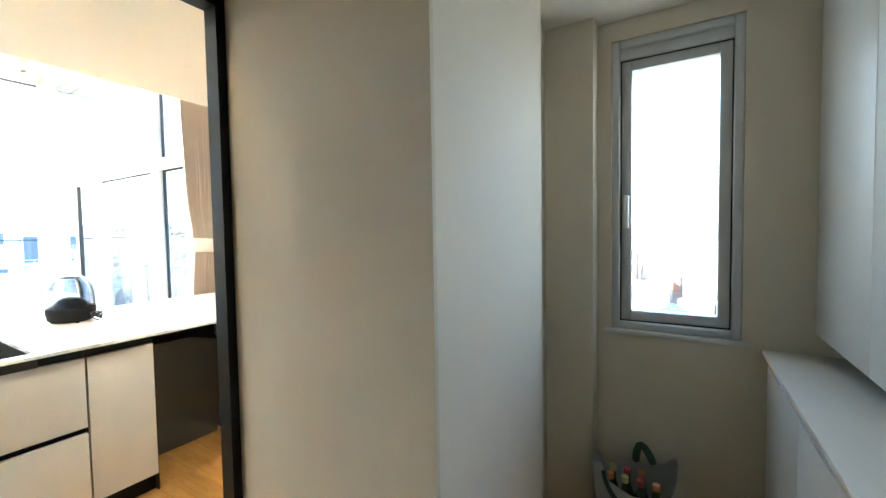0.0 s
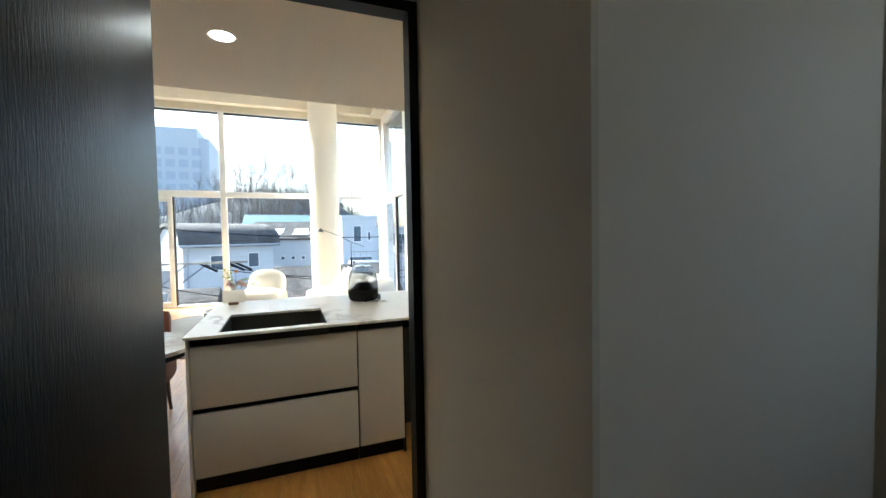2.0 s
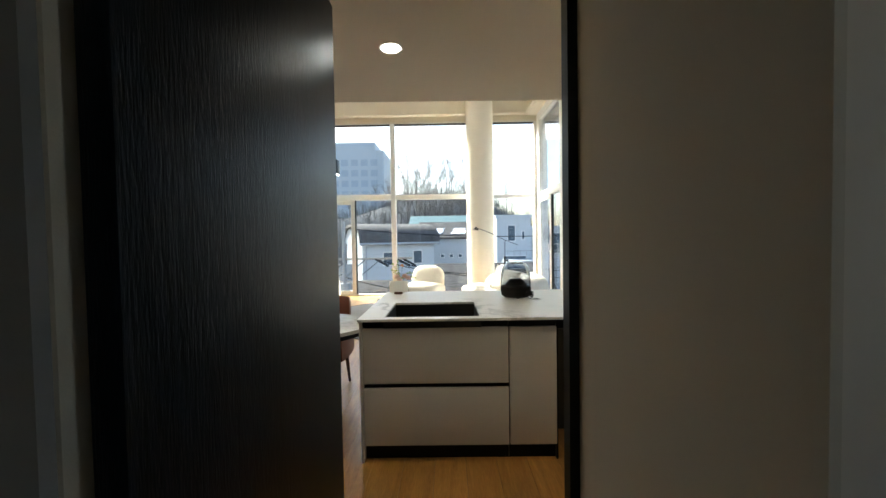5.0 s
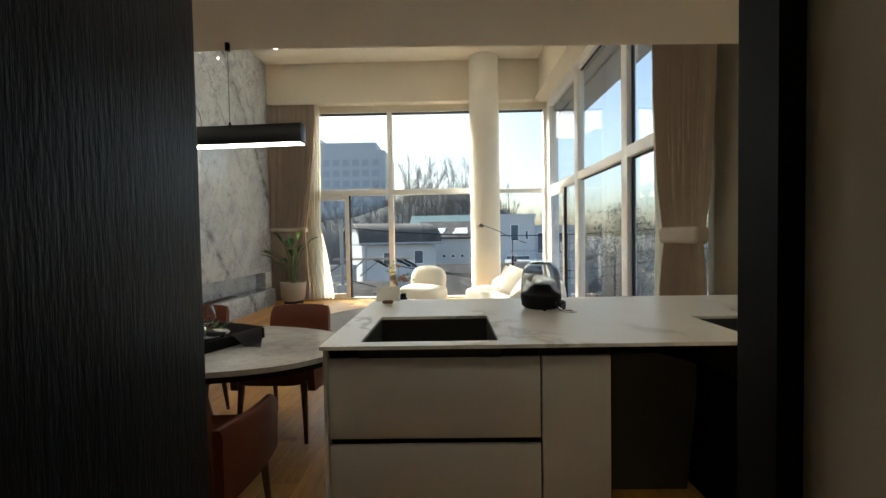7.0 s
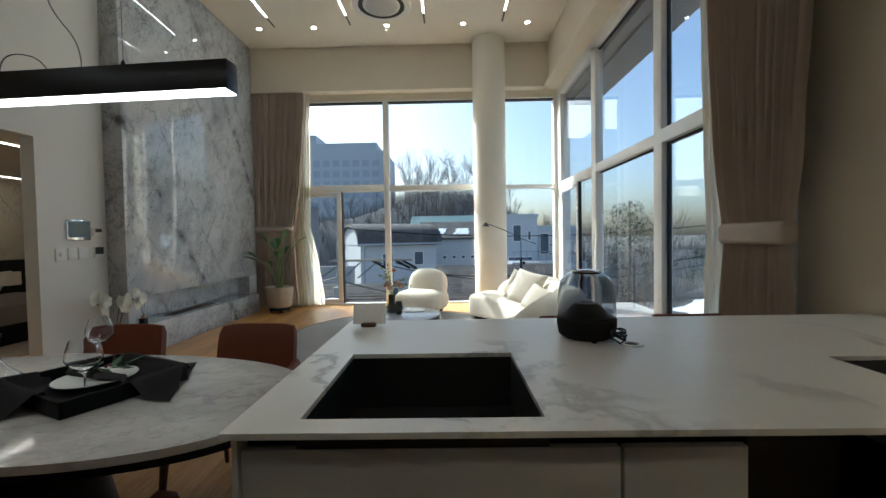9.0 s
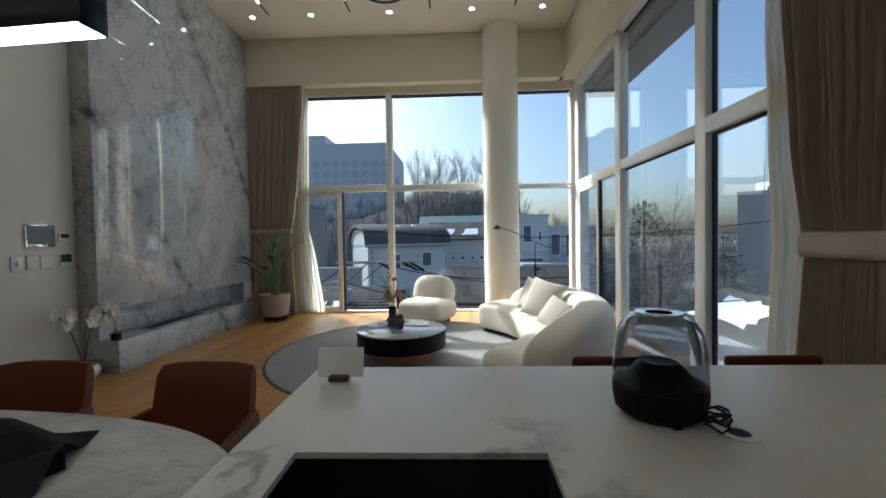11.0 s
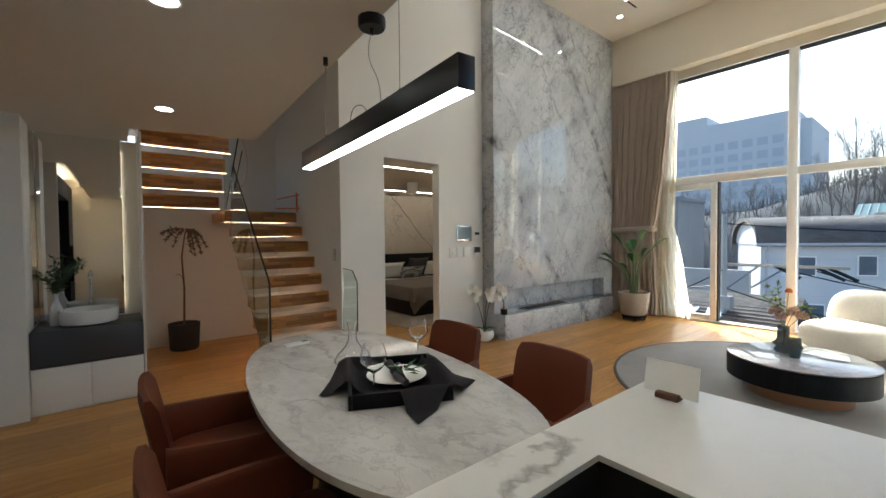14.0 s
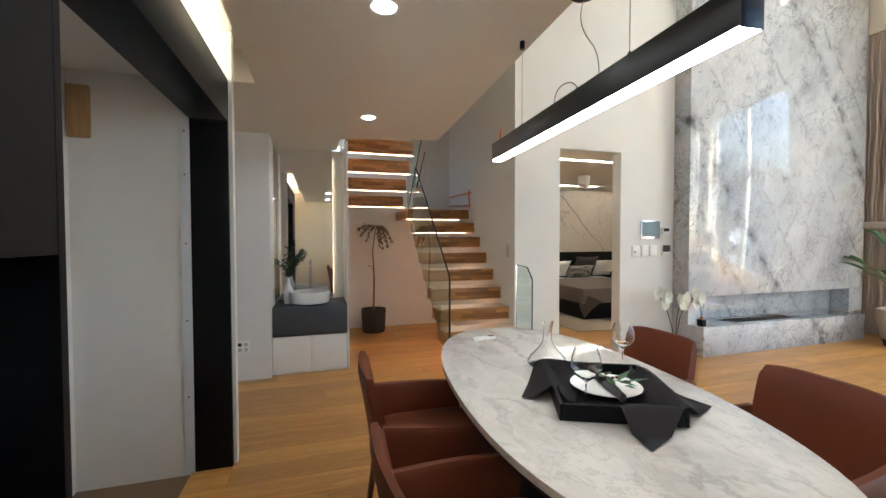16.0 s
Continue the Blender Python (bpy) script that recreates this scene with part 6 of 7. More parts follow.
for i in range(2):
    for j in range(2):
        bm = lathe([(0, 0.001), (0.017, 0.001), (0.018, 0)], (0, 0, 0), 16)
        bm.transform(pose(-0.903 + 0.055 * i, -2.99, 0.305 + 0.05 * j, -90, 0, 0))
        part("outlet", bm, GASKET if (i, j) == (1, 1) else plain("socket_grey", grey(0.45), 0.5), outl)

# ---- bedroom ----
bed = thing("bed", (-6.6, -5.4, 0), "made bed with taupe blanket on a black frame", "bed")
part("frame", boxes((-7.72, -6.5, 0.02, -5.79, -4.44, 0.30), bev=0.01), BLACK, bed, "black upholstered frame")
part("mattress", boxes((-7.68, -6.48, 0.30, -5.83, -4.50, 0.52), bev=0.05, seg=3), plain("white_linen", (0.75, 0.73, 0.70), 0.9), bed)
part("blanket", loft([[(-7.74, -5.95, z), (-5.77 - i, -5.95, z), (-5.77 - i, -4.42 - i, z), (-7.74, -4.42 - i, z)] for z, i in ((0.285, 0.0), (0.50, 0.008), (0.53, 0.03), (0.538, 0.08))]), plain("taupe_blanket", (0.16, 0.135, 0.115), 0.95, var=0.12), bed, "taupe blanket")
bm = bmesh.new()
blade([(-5.90, -4.412, 0.40), (-5.80, -4.40, 0.22), (-5.775, -4.395, 0.06)], [0.20, 0.10, 0.005], 0.1, Vector((-0.7, -0.7, 0)), bm)
bmesh.ops.solidify(bm, geom=list(bm.faces), thickness=0.006)
part("blanket_corner", bm, bpy.data.materials["taupe_blanket"], bed, "hanging blanket corner")
part("headboard", boxes((-8.6, -6.545, 0.0, -5.5, -6.48, 1.07), bev=0.01), BLACK, bed, "black headboard")
DARKPILLOW = plain("dark_pillow", (0.07, 0.062, 0.058), 0.9, var=0.15)
for x, y, w, mat, lab, ang, tall in ((-6.45, -6.30, 0.33, "w", "white linen bed pillow, plump", 60, 0.62), (-7.62, -6.30, 0.33, "w", "white linen bed pillow, plump", 60, 0.62), (-7.10, -6.20, 0.30, "d", "dark taupe bed pillow", 66, 0.85), (-6.84, -6.03, 0.34, "p", "black and white patterned lumbar pillow", 64, 0.44)):
    c = cushion("pillow", (x, y, 0.54 + w * tall * 0.86), w, 0.08, (ang, 0, 4), lab, tall)
    c["category"], c["group"] = "pillow", "bed pillows"
    if mat == "d":
        c.data.materials[0] = DARKPILLOW
    elif mat == "w":
        c.data.materials[0] = plain("pillow_white", (0.78, 0.76, 0.73), 0.9)
    else:
        n_ = Nodes("lattice_print")
        vec = n_.coords((1, 1, 1), (0, 0, 0.785), which="Object")
        chk = n_.add("TexChecker", Vector=vec, Scale=34.0)
        chk.inputs["Color1"].default_value = (0.03, 0.03, 0.03, 1)
        chk.inputs["Color2"].default_value = (0.6, 0.58, 0.54, 1)
        n_.link(chk.outputs["Color"], n_.bsdf.inputs["Base Color"])
        n_.bsdf.inputs["Roughness"].default_value = 0.9
        c.data.materials[0] = n_.mat
solid("bedroom_rug", boxes((-7.9, -5.6, 0.0, -5.2, -3.75, 0.012), bev=0.003), plain("beige_rug", (0.34, 0.28, 0.22), 1.0, var=0.2, grain=140, bump=0.6), "beige bedroom rug under the bed", "rug")
panel_vein = plain("dark_stone_vein", (0.12, 0.09, 0.07), 0.3)
rng = random.Random(61)
for a, b, r_ in (((-6.62, 2.44), (-7.86, 1.08), 0.011), ((-6.35, 1.95), (-6.62, 1.60), 0.005), ((-8.1, 2.2), (-8.5, 1.7), 0.006), ((-6.95, 1.7), (-7.35, 1.3), 0.004)):
    pts = [(a[0] + (b[0] - a[0]) * k / 12 + rng.uniform(-0.035, 0.035), -6.531, a[1] + (b[1] - a[1]) * k / 12 + rng.uniform(-0.03, 0.03)) for k in range(13)]
    solid("stone_vein", tube(pts, r_, 5, taper=r_ * 0.4), panel_vein, "dark vein running through the cream marble panel", "vein", kind="structure")
solid("marble_panel", boxes((-9.15, -6.549, 1.06, -3.9, -6.53, 2.448)), marble("cream_bedroom_marble", (0.62, 0.56, 0.48), (0.52, 0.46, 0.38), (0.16, 0.12, 0.09), 0.55, 0.2, 0.9, width=0.018), "cream marble panel with bold veins behind the bed", "wall panel")
for y in (-3.50, -5.88):
    solid("led_line", boxes((-8.6, y - 0.012, 2.442, -4.2, y + 0.012, 2.449)), glow("bedroom_led", (1.0, 0.85, 0.66), 10.0), "thin warm light line in the bedroom ceiling", "light strip")
nst = thing("nightstand", (-7.85, -6.2, 0), "dark wooden bedside table with one drawer", "nightstand")
part("body", boxes((-8.1, -6.45, 0.0, -7.6, -6.0, 0.45), bev=0.006), BLACK, nst)
part("drawer", boxes((-8.08, -6.0, 0.08, -7.62, -5.985, 0.43), bev=0.003), BLACKWOOD, nst)
bl = thing("table_lamp", (-7.85, -6.2, 0.45), "bedside lamp with a pale drum shade", "table lamp")
part("base", lathe([(0.08, 0), (0.08, 0.02), (0.015, 0.03), (0.012, 0.22)], (-7.85, -6.2, 0.45), 20), BLACKMETAL, bl)
part("shade", lathe([(0.17, 0.20), (0.17, 0.42), (0.165, 0.42), (0.165, 0.20)], (-7.85, -6.2, 0.45), 28), plain("shade_linen", (0.7, 0.64, 0.54), 0.9), bl)
fan = thing("ceiling_fan", (-5.97, -4.70, 2.21), "white three-bladed ceiling fan at rest", "fan")
part("motor", lathe([(0.0, -0.24), (0.05, -0.235), (0.085, -0.17), (0.10, -0.06), (0.10, 0.0), (0, 0)], (-5.97, -4.70, 2.449), 24), LACQUER, fan)
for k in range(3):
    a = 0.75 + k * 2.094
    b0 = Vector((-5.97, -4.70, 2.25))
    d = Vector((math.cos(a), math.sin(a), 0.0))
    bm = blade([b0 + d * r_ for r_ in (0.06, 0.2, 0.4, 0.62)], [0.03, 0.06, 0.055, 0.03], 0.1)
    bmesh.ops.solidify(bm, geom=list(bm.faces), thickness=0.008)
    part("blade", bm, LACQUER, fan)

# pantry: bag of bottles
bag = thing("shopping_bag", (0.27, 2.9, 0), "white shopping bag full of empty bottles on the floor", "bag")
rows = []
for k in range(9):
    z = 0.005 + 0.34 * k / 8
    s_ = 0.86 + 0.18 * k / 8
    rows.append([(0.27 + s_ * 0.155 * math.copysign(abs(math.cos(t)) ** 0.5, math.cos(t)) + 0.008 * math.sin(5 * t + z * 20), 2.92 + s_ * 0.11 * math.copysign(abs(math.sin(t)) ** 0.5, math.sin(t)), z + (0.05 * math.sin(2 * t + 0.5) + 0.02 * math.sin(5 * t) if k > 6 else 0)) for t in (2 * math.pi * i / 28 for i in range(28))])
bm = loft(rows, False)
bm.faces.new([v for v in list(bm.verts)[:28]][::-1])
bmesh.ops.solidify(bm, geom=list(bm.faces), thickness=0.003)
part("sack", bm, plain("white_woven_plastic", (0.70, 0.70, 0.68), 0.5, var=0.08, grain=200), bag, "white woven plastic sack")
part("handle", tube(arc((0.27, 2.99, 0.36), (0.28, 2.97, 0.52), (0.34, 3.0, 0.36), 10), 0.016, 6), plain("green_strap", (0.02, 0.06, 0.04), 0.7), bag, "dark green strap")
part("handle", tube(arc((0.16, 2.815, 0.37), (0.17, 2.795, 0.30), (0.24, 2.80, 0.24), 10), 0.010, 6), plain("green_strap_b", (0.02, 0.07, 0.045), 0.7), bag, "dark green strap")
rng = random.Random(31)
for k in range(7):
    x, y = 0.18 + 0.06 * (k % 4), 2.87 + 0.07 * (k // 4)
    bt_ = thing("bottle", (x, y, 0.02), "empty dark bottle with a coloured cap", "bottle", "bottles in the bag")
    part("body", lathe([(0.001, 0), (0.033, 0), (0.034, 0.2), (0.014, 0.26), (0.013, 0.31)], (x, y, 0.01), 16), plain("bottle_glass", (0.04, 0.05, 0.02), 0.15), bt_)
    part("cap", lathe([(0.015, 0.305), (0.015, 0.33), (0, 0.33)], (x, y, 0.01), 14), plain("cap_paint", ((0.6, 0.25, 0.1), (0.55, 0.5, 0.2), (0.5, 0.1, 0.08))[k % 3], 0.5), bt_)
# ---- outside ----
GZ = -14.0
ground = solid("ground", boxes((-4000, -4000, GZ - 0.5, 4000, 4000, GZ)), plain("winter_ground", (0.12, 0.11, 0.095), 0.95, var=0.3, scale=0.08, grain=2), "winter ground with streets and yards", "ground", kind="structure")
RENDERW = plain("white_render", (0.55, 0.56, 0.57), 0.85, var=0.06, scale=0.6, grain=20)
GREYREND = plain("grey_render", (0.40, 0.41, 0.43), 0.9, var=0.08, scale=0.5, grain=20)
BRICKY = plain("brown_brick_far", (0.20, 0.11, 0.085), 0.9, var=0.2, scale=1.2, grain=14)


def shingle():
    """Dark roof tiles in rows, worn and uneven."""
    n = Nodes("dark_shingle")
    sep = n.add("SeparateXYZ", Vector=n.coords(which="World"))
    cmb = n.tree.nodes.new("ShaderNodeCombineXYZ")
    n.link(sep.outputs["Y"], cmb.inputs[0])
    n.link(sep.outputs["Z"], cmb.inputs[1])
    br = n.add("TexBrick", Vector=cmb.outputs[0], Scale=2.4)
    br.inputs["Color1"].default_value = (0.06, 0.052, 0.046, 1)
    br.inputs["Color2"].default_value = (0.115, 0.10, 0.09, 1)
    br.inputs["Mortar"].default_value = (0.035, 0.03, 0.027, 1)
    br.inputs["Mortar Size"].default_value = 0.03
    br.inputs["Brick Width"].default_value, br.inputs["Row Height"].default_value = 0.6, 0.3
    worn = n.noise(n.coords(which="World"), 1.2, 6, 0.65).outputs["Fac"]
    col = n.mix(n.ramp(worn, (0.4, (0, 0, 0)), (0.7, (0.6, 0.6, 0.6))), br.outputs["Color"], (0.15, 0.135, 0.125))
    n.link(col, n.bsdf.inputs["Base Color"])
    n.bsdf.inputs["Roughness"].default_value = 0.85
    n.bump(br.outputs["Fac"], -0.6, 0.03)
    return n.mat


SHINGLE = shingle()
TEAL = plain("green_metal_roof", (0.10, 0.19, 0.19), 0.5, var=0.12, scale=0.6)
SNOW = plain("snow", (0.85, 0.87, 0.90), 0.7, var=0.05)
DARKGLASS = plain("far_window", (0.10, 0.13, 0.16), 0.12, var=0.2, scale=0.5, bump=0.0)
# far facade and its windows: distance haze painted in as pale, low-contrast colours
FARBLUE = plain("haze_pale_facade", (0.60, 0.60, 0.60), 0.7, var=0.1, scale=0.05)
HAZEGLASS = plain("haze_pale_window", (0.48, 0.50, 0.53), 0.4, var=0.1, scale=0.3)
CONCRETE = plain("concrete", (0.34, 0.34, 0.335), 0.9, var=0.12, scale=0.8, grain=10)


def house(label, x0, y0, x1, y1, z1, walls, windows=(), flat=None, cat="house"):
    """A block with windows on its east or north face: (face, u0, z0, u1, z1)."""
    h = thing("house", ((x0 + x1) / 2, (y0 + y1) / 2, GZ), label, cat, "houses outside")
    part("wall", boxes((x0, y0, GZ, x1, y1, z1)), walls, h, smooth=0)
    for face, u0, a, u1, b in windows:
        if face == "e":
            w = part("window", boxes((x1, u0, a, x1 + 0.05, u1, b)), UPVC, h, "white window frame", smooth=0)
            part("pane", boxes((x1 + 0.05, u0 + 0.06, a + 0.06, x1 + 0.07, u1 - 0.06, b - 0.06)), DARKGLASS, w, "dark glass", smooth=0)
        else:
            w = part("window", boxes((u0, y0 - 0.05, a, u1, y0, b)), UPVC, h, "white window frame", smooth=0)
            part("pane", boxes((u0 + 0.06, y0 - 0.07, a + 0.06, u1 - 0.06, y0 - 0.05, b - 0.06)), DARKGLASS, w, "dark glass", smooth=0)
    if flat:
        part("parapet", boxes((x0 - 0.1, y0 - 0.1, z1, x1 + 0.1, y1 + 0.1, z1 + flat)), walls, h, smooth=0)
    return h


def gable(h, x0, y0, x1, y1, z, top, mat, over=0.4, ridge="y", snow=()):
    """A pitched roof of real thickness; ridge along x or y."""
    bm = bmesh.new()
    if ridge == "y":
        xm = (x0 + x1) / 2
        prof = [(x0 - over, z - 0.12), (xm, top), (x1 + over, z - 0.12), (x1 + over, z - 0.30), (xm, top - 0.2), (x0 - over, z - 0.30)]
        rings = [[(px_, y, pz_) for px_, pz_ in prof] for y in (y0 - over, y1 + over)]
    else:
        ym = (y0 + y1) / 2
        prof = [(y0 - over, z - 0.12), (ym, top), (y1 + over, z - 0.12), (y1 + over, z - 0.30), (ym, top - 0.2), (y0 - over, z - 0.30)]
        rings = [[(x, py_, pz_) for py_, pz_ in prof] for x in (x0 - over, x1 + over)]
    loft(rings, True, bm)
    roof = part("roof", bm, mat, h, smooth=0)
    g = bmesh.new()
    if ridge == "y":
        xm = (x0 + x1) / 2
        loft([[(x0, y, z - 0.3), (x1, y, z - 0.3), (xm, y, top - 0.25)] for y in (y0 + 0.01, y1 - 0.01)], True, g)
    else:
        ym = (y0 + y1) / 2
        loft([[(x, y0, z - 0.3), (x, y1, z - 0.3), (x, ym, top - 0.25)] for x in (x0 + 0.01, x1 - 0.01)], True, g)
    part("gable", g, RENDERW if mat is not TEAL else BRICKY, h, smooth=0)
    return roof


def patch(parent, pts, normal_up, seed):
    """A thin patch of snow with a ragged rim on a slope: corners in world metres."""
    r = random.Random(seed)
    a, b, c, d = [Vector(p) for p in pts]
    rim = []
    for p, q in ((a, b), (b, c), (c, d), (d, a)):
        for k in range(7):
            w = p.lerp(q, k / 7)
            mid = (a + b + c + d) / 4
            rim.append(w.lerp(mid, r.uniform(0, 0.35)))
    bm = bmesh.new()
    lo = [bm.verts.new(v) for v in rim]
    hi = [bm.verts.new(v + normal_up * 0.07) for v in rim]
    bm.faces.new(lo[::-1])
    bm.faces.new(hi)
    for i in range(len(rim)):
        j = (i + 1) % len(rim)
        bm.faces.new((lo[i], lo[j], hi[j], hi[i]))
    return part("snow", bm, SNOW, parent, "patch of old snow", smooth=0)


# white house with a vaulted dark roof
h1 = house("white rendered house with a vaulted dark shingle roof", -36.0, -5.2, -30.0, 0.7, 1.0, RENDERW, [("e", -1.15, -0.72, -0.36, 0.36), ("e", -3.62, -0.80, -2.78, 0.28), ("e", -3.6, -3.6, -2.4, -2.3), ("e", -1.2, -3.6, -0.2, -2.3)])
prof = []
for k in range(13):
    a = math.pi * k / 12
    prof.append((-33.0 + 3.5 * math.cos(a), 1.0 + 1.55 * math.sin(a) ** 0.85))
inner_p = [(-33.0 + 3.42 * math.cos(math.pi * k / 12), 0.82 + 1.5 * math.sin(math.pi * k / 12) ** 0.85) for k in range(12, -1, -1)]
part("roof", loft([[(x, y, z) for x, z in prof + inner_p] for y in (-5.5, 1.05)]), SHINGLE, h1, "dark shingle roof", smooth=30)
part("gable", loft([[(x * 0.985 - 0.5, y, z - 0.1) for x, z in prof] for y in (-5.25, 0.75)]), RENDERW, h1, "white gable", smooth=0)
part("gutter", tube([(-29.5, -5.5, 0.93), (-29.5, 1.05, 0.93)], 0.09, 6), GREYREND, h1)
part("downpipe", tube([(-29.5, -4.95, 0.9), (-29.9, -4.95, 0.5), (-29.93, -4.95, GZ)], 0.07, 6), GREYREND, h1)
for k in range(5):
    y = -3.4 + 1.0 * k
    patch(h1, [(-30.6, y, 1.93), (-30.6, y + 0.5, 1.93), (-31.4, y + 0.6, 2.26), (-31.4, y + 0.1, 2.26)], Vector((0.3, 0, 1)), 40 + k)
for k in range(6):
    part("joint", boxes((-30.0, -5.2, -4.9 + k * 1.0, -29.995, 0.7, -4.885 + k * 1.0)), GREYREND, h1, smooth=0)

h1.matrix_basis = pose(-34.0, -3.65, GZ, 0, 0, 25)

# brick house with a green metal roof
h2 = house("brown brick house with a green metal roof", -58, -3.0, -50, 9.0, 2.4, BRICKY, [("e", 3.0, 0.8, 4.2, 2.0)])
gable(h2, -58, -3.0, -50, 9.0, 2.6, 4.2, TEAL, 0.5, "y")
for k in range(24):
    y = -3.2 + 0.52 * k
    part("seam", tube([(-49.55, y, 2.55), (-54, y, 4.22)], 0.03, 4), TEAL, h2)
# long white wing with small windows and snow on its roof
h3 = house("long white house with a snowy dark roof", -44, -1.2, -38, 9.5, 1.3, RENDERW, [("e", 0.7 + 0.85 * k, -0.62, 1.1 + 0.85 * k, -0.25) for k in range(4)])
gable(h3, -44, -1.2, -38, 9.5, 1.45, 2.9, SHINGLE, 0.3, "y")
for k in range(4):
    y = -0.6 + 2.2 * k
    patch(h3, [(-38.2, y, 1.55), (-38.2, y + 1.6, 1.55), (-39.6, y + 1.8, 2.2), (-39.6, y + 0.3, 2.2)], Vector((0.3, 0, 1)), 60 + k)
# low dark-roofed house nearer
h4 = house("low grey house with a dark tiled roof and snow", -27.5, 0.9, -22.5, 7.2, -2.0, GREYREND, [("e", 1.4, -3.9, 2.1, -2.5), ("e", 2.9, -3.3, 3.6, -2.7), ("e", 4.6, -3.9, 5.6, -2.6)])
gable(h4, -27.5, 0.9, -22.5, 7.2, -1.8, -0.3, SHINGLE, 0.4, "y")
patch(h4, [(-22.8, 1.6, -1.78), (-22.8, 2.9, -1.78), (-24.4, 2.3, -0.75), (-24.4, 1.2, -0.75)], Vector((0.4, 0, 1)), 71)
patch(h4, [(-23.3, 3.4, -1.4), (-23.3, 4.3, -1.4), (-24.5, 4.0, -0.7), (-24.5, 3.2, -0.7)], Vector((0.4, 0, 1)), 72)
# white modern house
h5 = house("white flat-roofed modern house in stepped blocks", -40, 5.6, -34, 8.5, 2.9, RENDERW, [("e", 6.5, 0.9, 7.2, 2.3), ("e", 7.7, 1.0, 8.0, 1.8), ("e", 6.1, -1.8, 8.1, -0.3)], 0.25)
part("wing", boxes((-41, 8.5, GZ, -35, 12.5, 2.2)), RENDERW, h5, smooth=0)
part("wing", boxes((-34.0, 6.0, GZ, -31.0, 11.5, -0.6)), GREYREND, h5, "grey lower terrace", smooth=0)
for y0, y1, a, b in ((8.9, 9.7, -0.2, 1.6), (10.1, 11.6, -0.2, 1.6), (8.9, 9.6, -2.4, -0.9)):
    w = part("window", boxes((-35.0, y0, a, -34.95, y1, b)), UPVC, h5, "white window frame", smooth=0)
    part("pane", boxes((-34.95, y0 + 0.07, a + 0.07, -34.93, y1 - 0.07, b - 0.07)), DARKGLASS, w, "dark glass", smooth=0)
for k in range(12):
    part("railing_bar", tube([(-31.05, 6.1 + 0.48 * k, -0.6), (-31.05, 6.1 + 0.48 * k, 0.2)], 0.02, 4), CONCRETE, h5)
part("railing", tube([(-31.05, 6.0, 0.2), (-31.05, 11.5, 0.2)], 0.03, 5), CONCRETE, h5)

# low roofs under the window
h6 = house("low house with a dark tiled roof and thin snow", -24, -9.5, -18.5, -2.2, -2.6, GREYREND)
rf = gable(h6, -24, -9.5, -18.5, -2.2, -2.4, -0.9, SHINGLE, 0.5, "y")
for k in range(16):
    z = -2.48 + 1.5 * k / 16
    x = -18.0 - 3.25 * k / 16
    part("tile_row", boxes((x - 0.06, -10.0, z + 0.0, x, -1.7, z + 0.06)), SHINGLE, rf, smooth=0)
for k in range(6):
    patch(h6, [(-18.3, -9.0 + 0.9 * k, -2.36), (-18.3, -8.4 + 0.9 * k, -2.36), (-20.3, -8.3 + 0.9 * k, -1.42), (-20.3, -9.0 + 0.9 * k, -1.42)], Vector((0.4, 0, 1)), 80 + k)
h7 = house("grey apartment block on the slope behind", -46, -26, -40, -13.2, 4.6, plain("dark_grey_render", (0.20, 0.205, 0.215), 0.9, var=0.08, scale=0.5, grain=20), [("e", -15.9, -3.0 + 2.6 * k, -14.1, -1.4 + 2.6 * k) for k in range(3)], 0.3)
solid("garden_wall", boxes((-30.5, -12, GZ, -30.1, -5.6, -0.6)), CONCRETE, "pale concrete retaining wall", "wall")

# far apartment building
ap = thing("apartment_building", (-150, -37, GZ), "blue-grey apartment building on the hill, haze painted into its colours", "building")
part("wall", boxes((-165, -54, GZ, -140, -23.2, 34.5), (-165, -23.2, GZ, -140.5, -20.3, 31.8)), FARBLUE, ap, smooth=0)
part("wall", boxes((-165, -60, GZ, -139.95, -44, 37.4)), FARBLUE, ap, smooth=0)
for i in range(5):
    for j in range(9):
        part("window", boxes((-140.0, -52 + 3.4 * j, 12 + 3.6 * i, -139.9, -49.6 + 3.4 * j, 14.2 + 3.6 * i)), HAZEGLASS, ap, smooth=0)

# utility pole and cables
pole = thing("utility_pole", (-20, -3.87, GZ), "concrete utility pole with crossarms and transformers", "utility pole")
part("post", tube([(-20, -3.87, GZ), (-20, -3.87, 2.25)], 0.17, 10, taper=0.09), CONCRETE, pole)
part("crossarm", boxes((-20.06, -4.3, 0.28, -19.94, -0.4, 0.38)), STEEL, pole, smooth=0)
part("brace", tube([(-20, -3.8, -0.6), (-20, -2.8, 0.3)], 0.04, 5), STEEL, pole)
part("brace", tube([(-20, -3.0, -0.5), (-20, -2.0, 0.3)], 0.035, 5), STEEL, pole)
for y in (-2.3, -1.2, -0.9):
    part("insulator", tube([(-20, y, 0.32), (-19.9, y + 0.7, -0.05)], 0.06, 6), BLACKMETAL, pole)
part("box", boxes((-20.2, -4.1, -1.4, -19.8, -3.6, -0.9), bev=0.03), CONCRETE, pole)
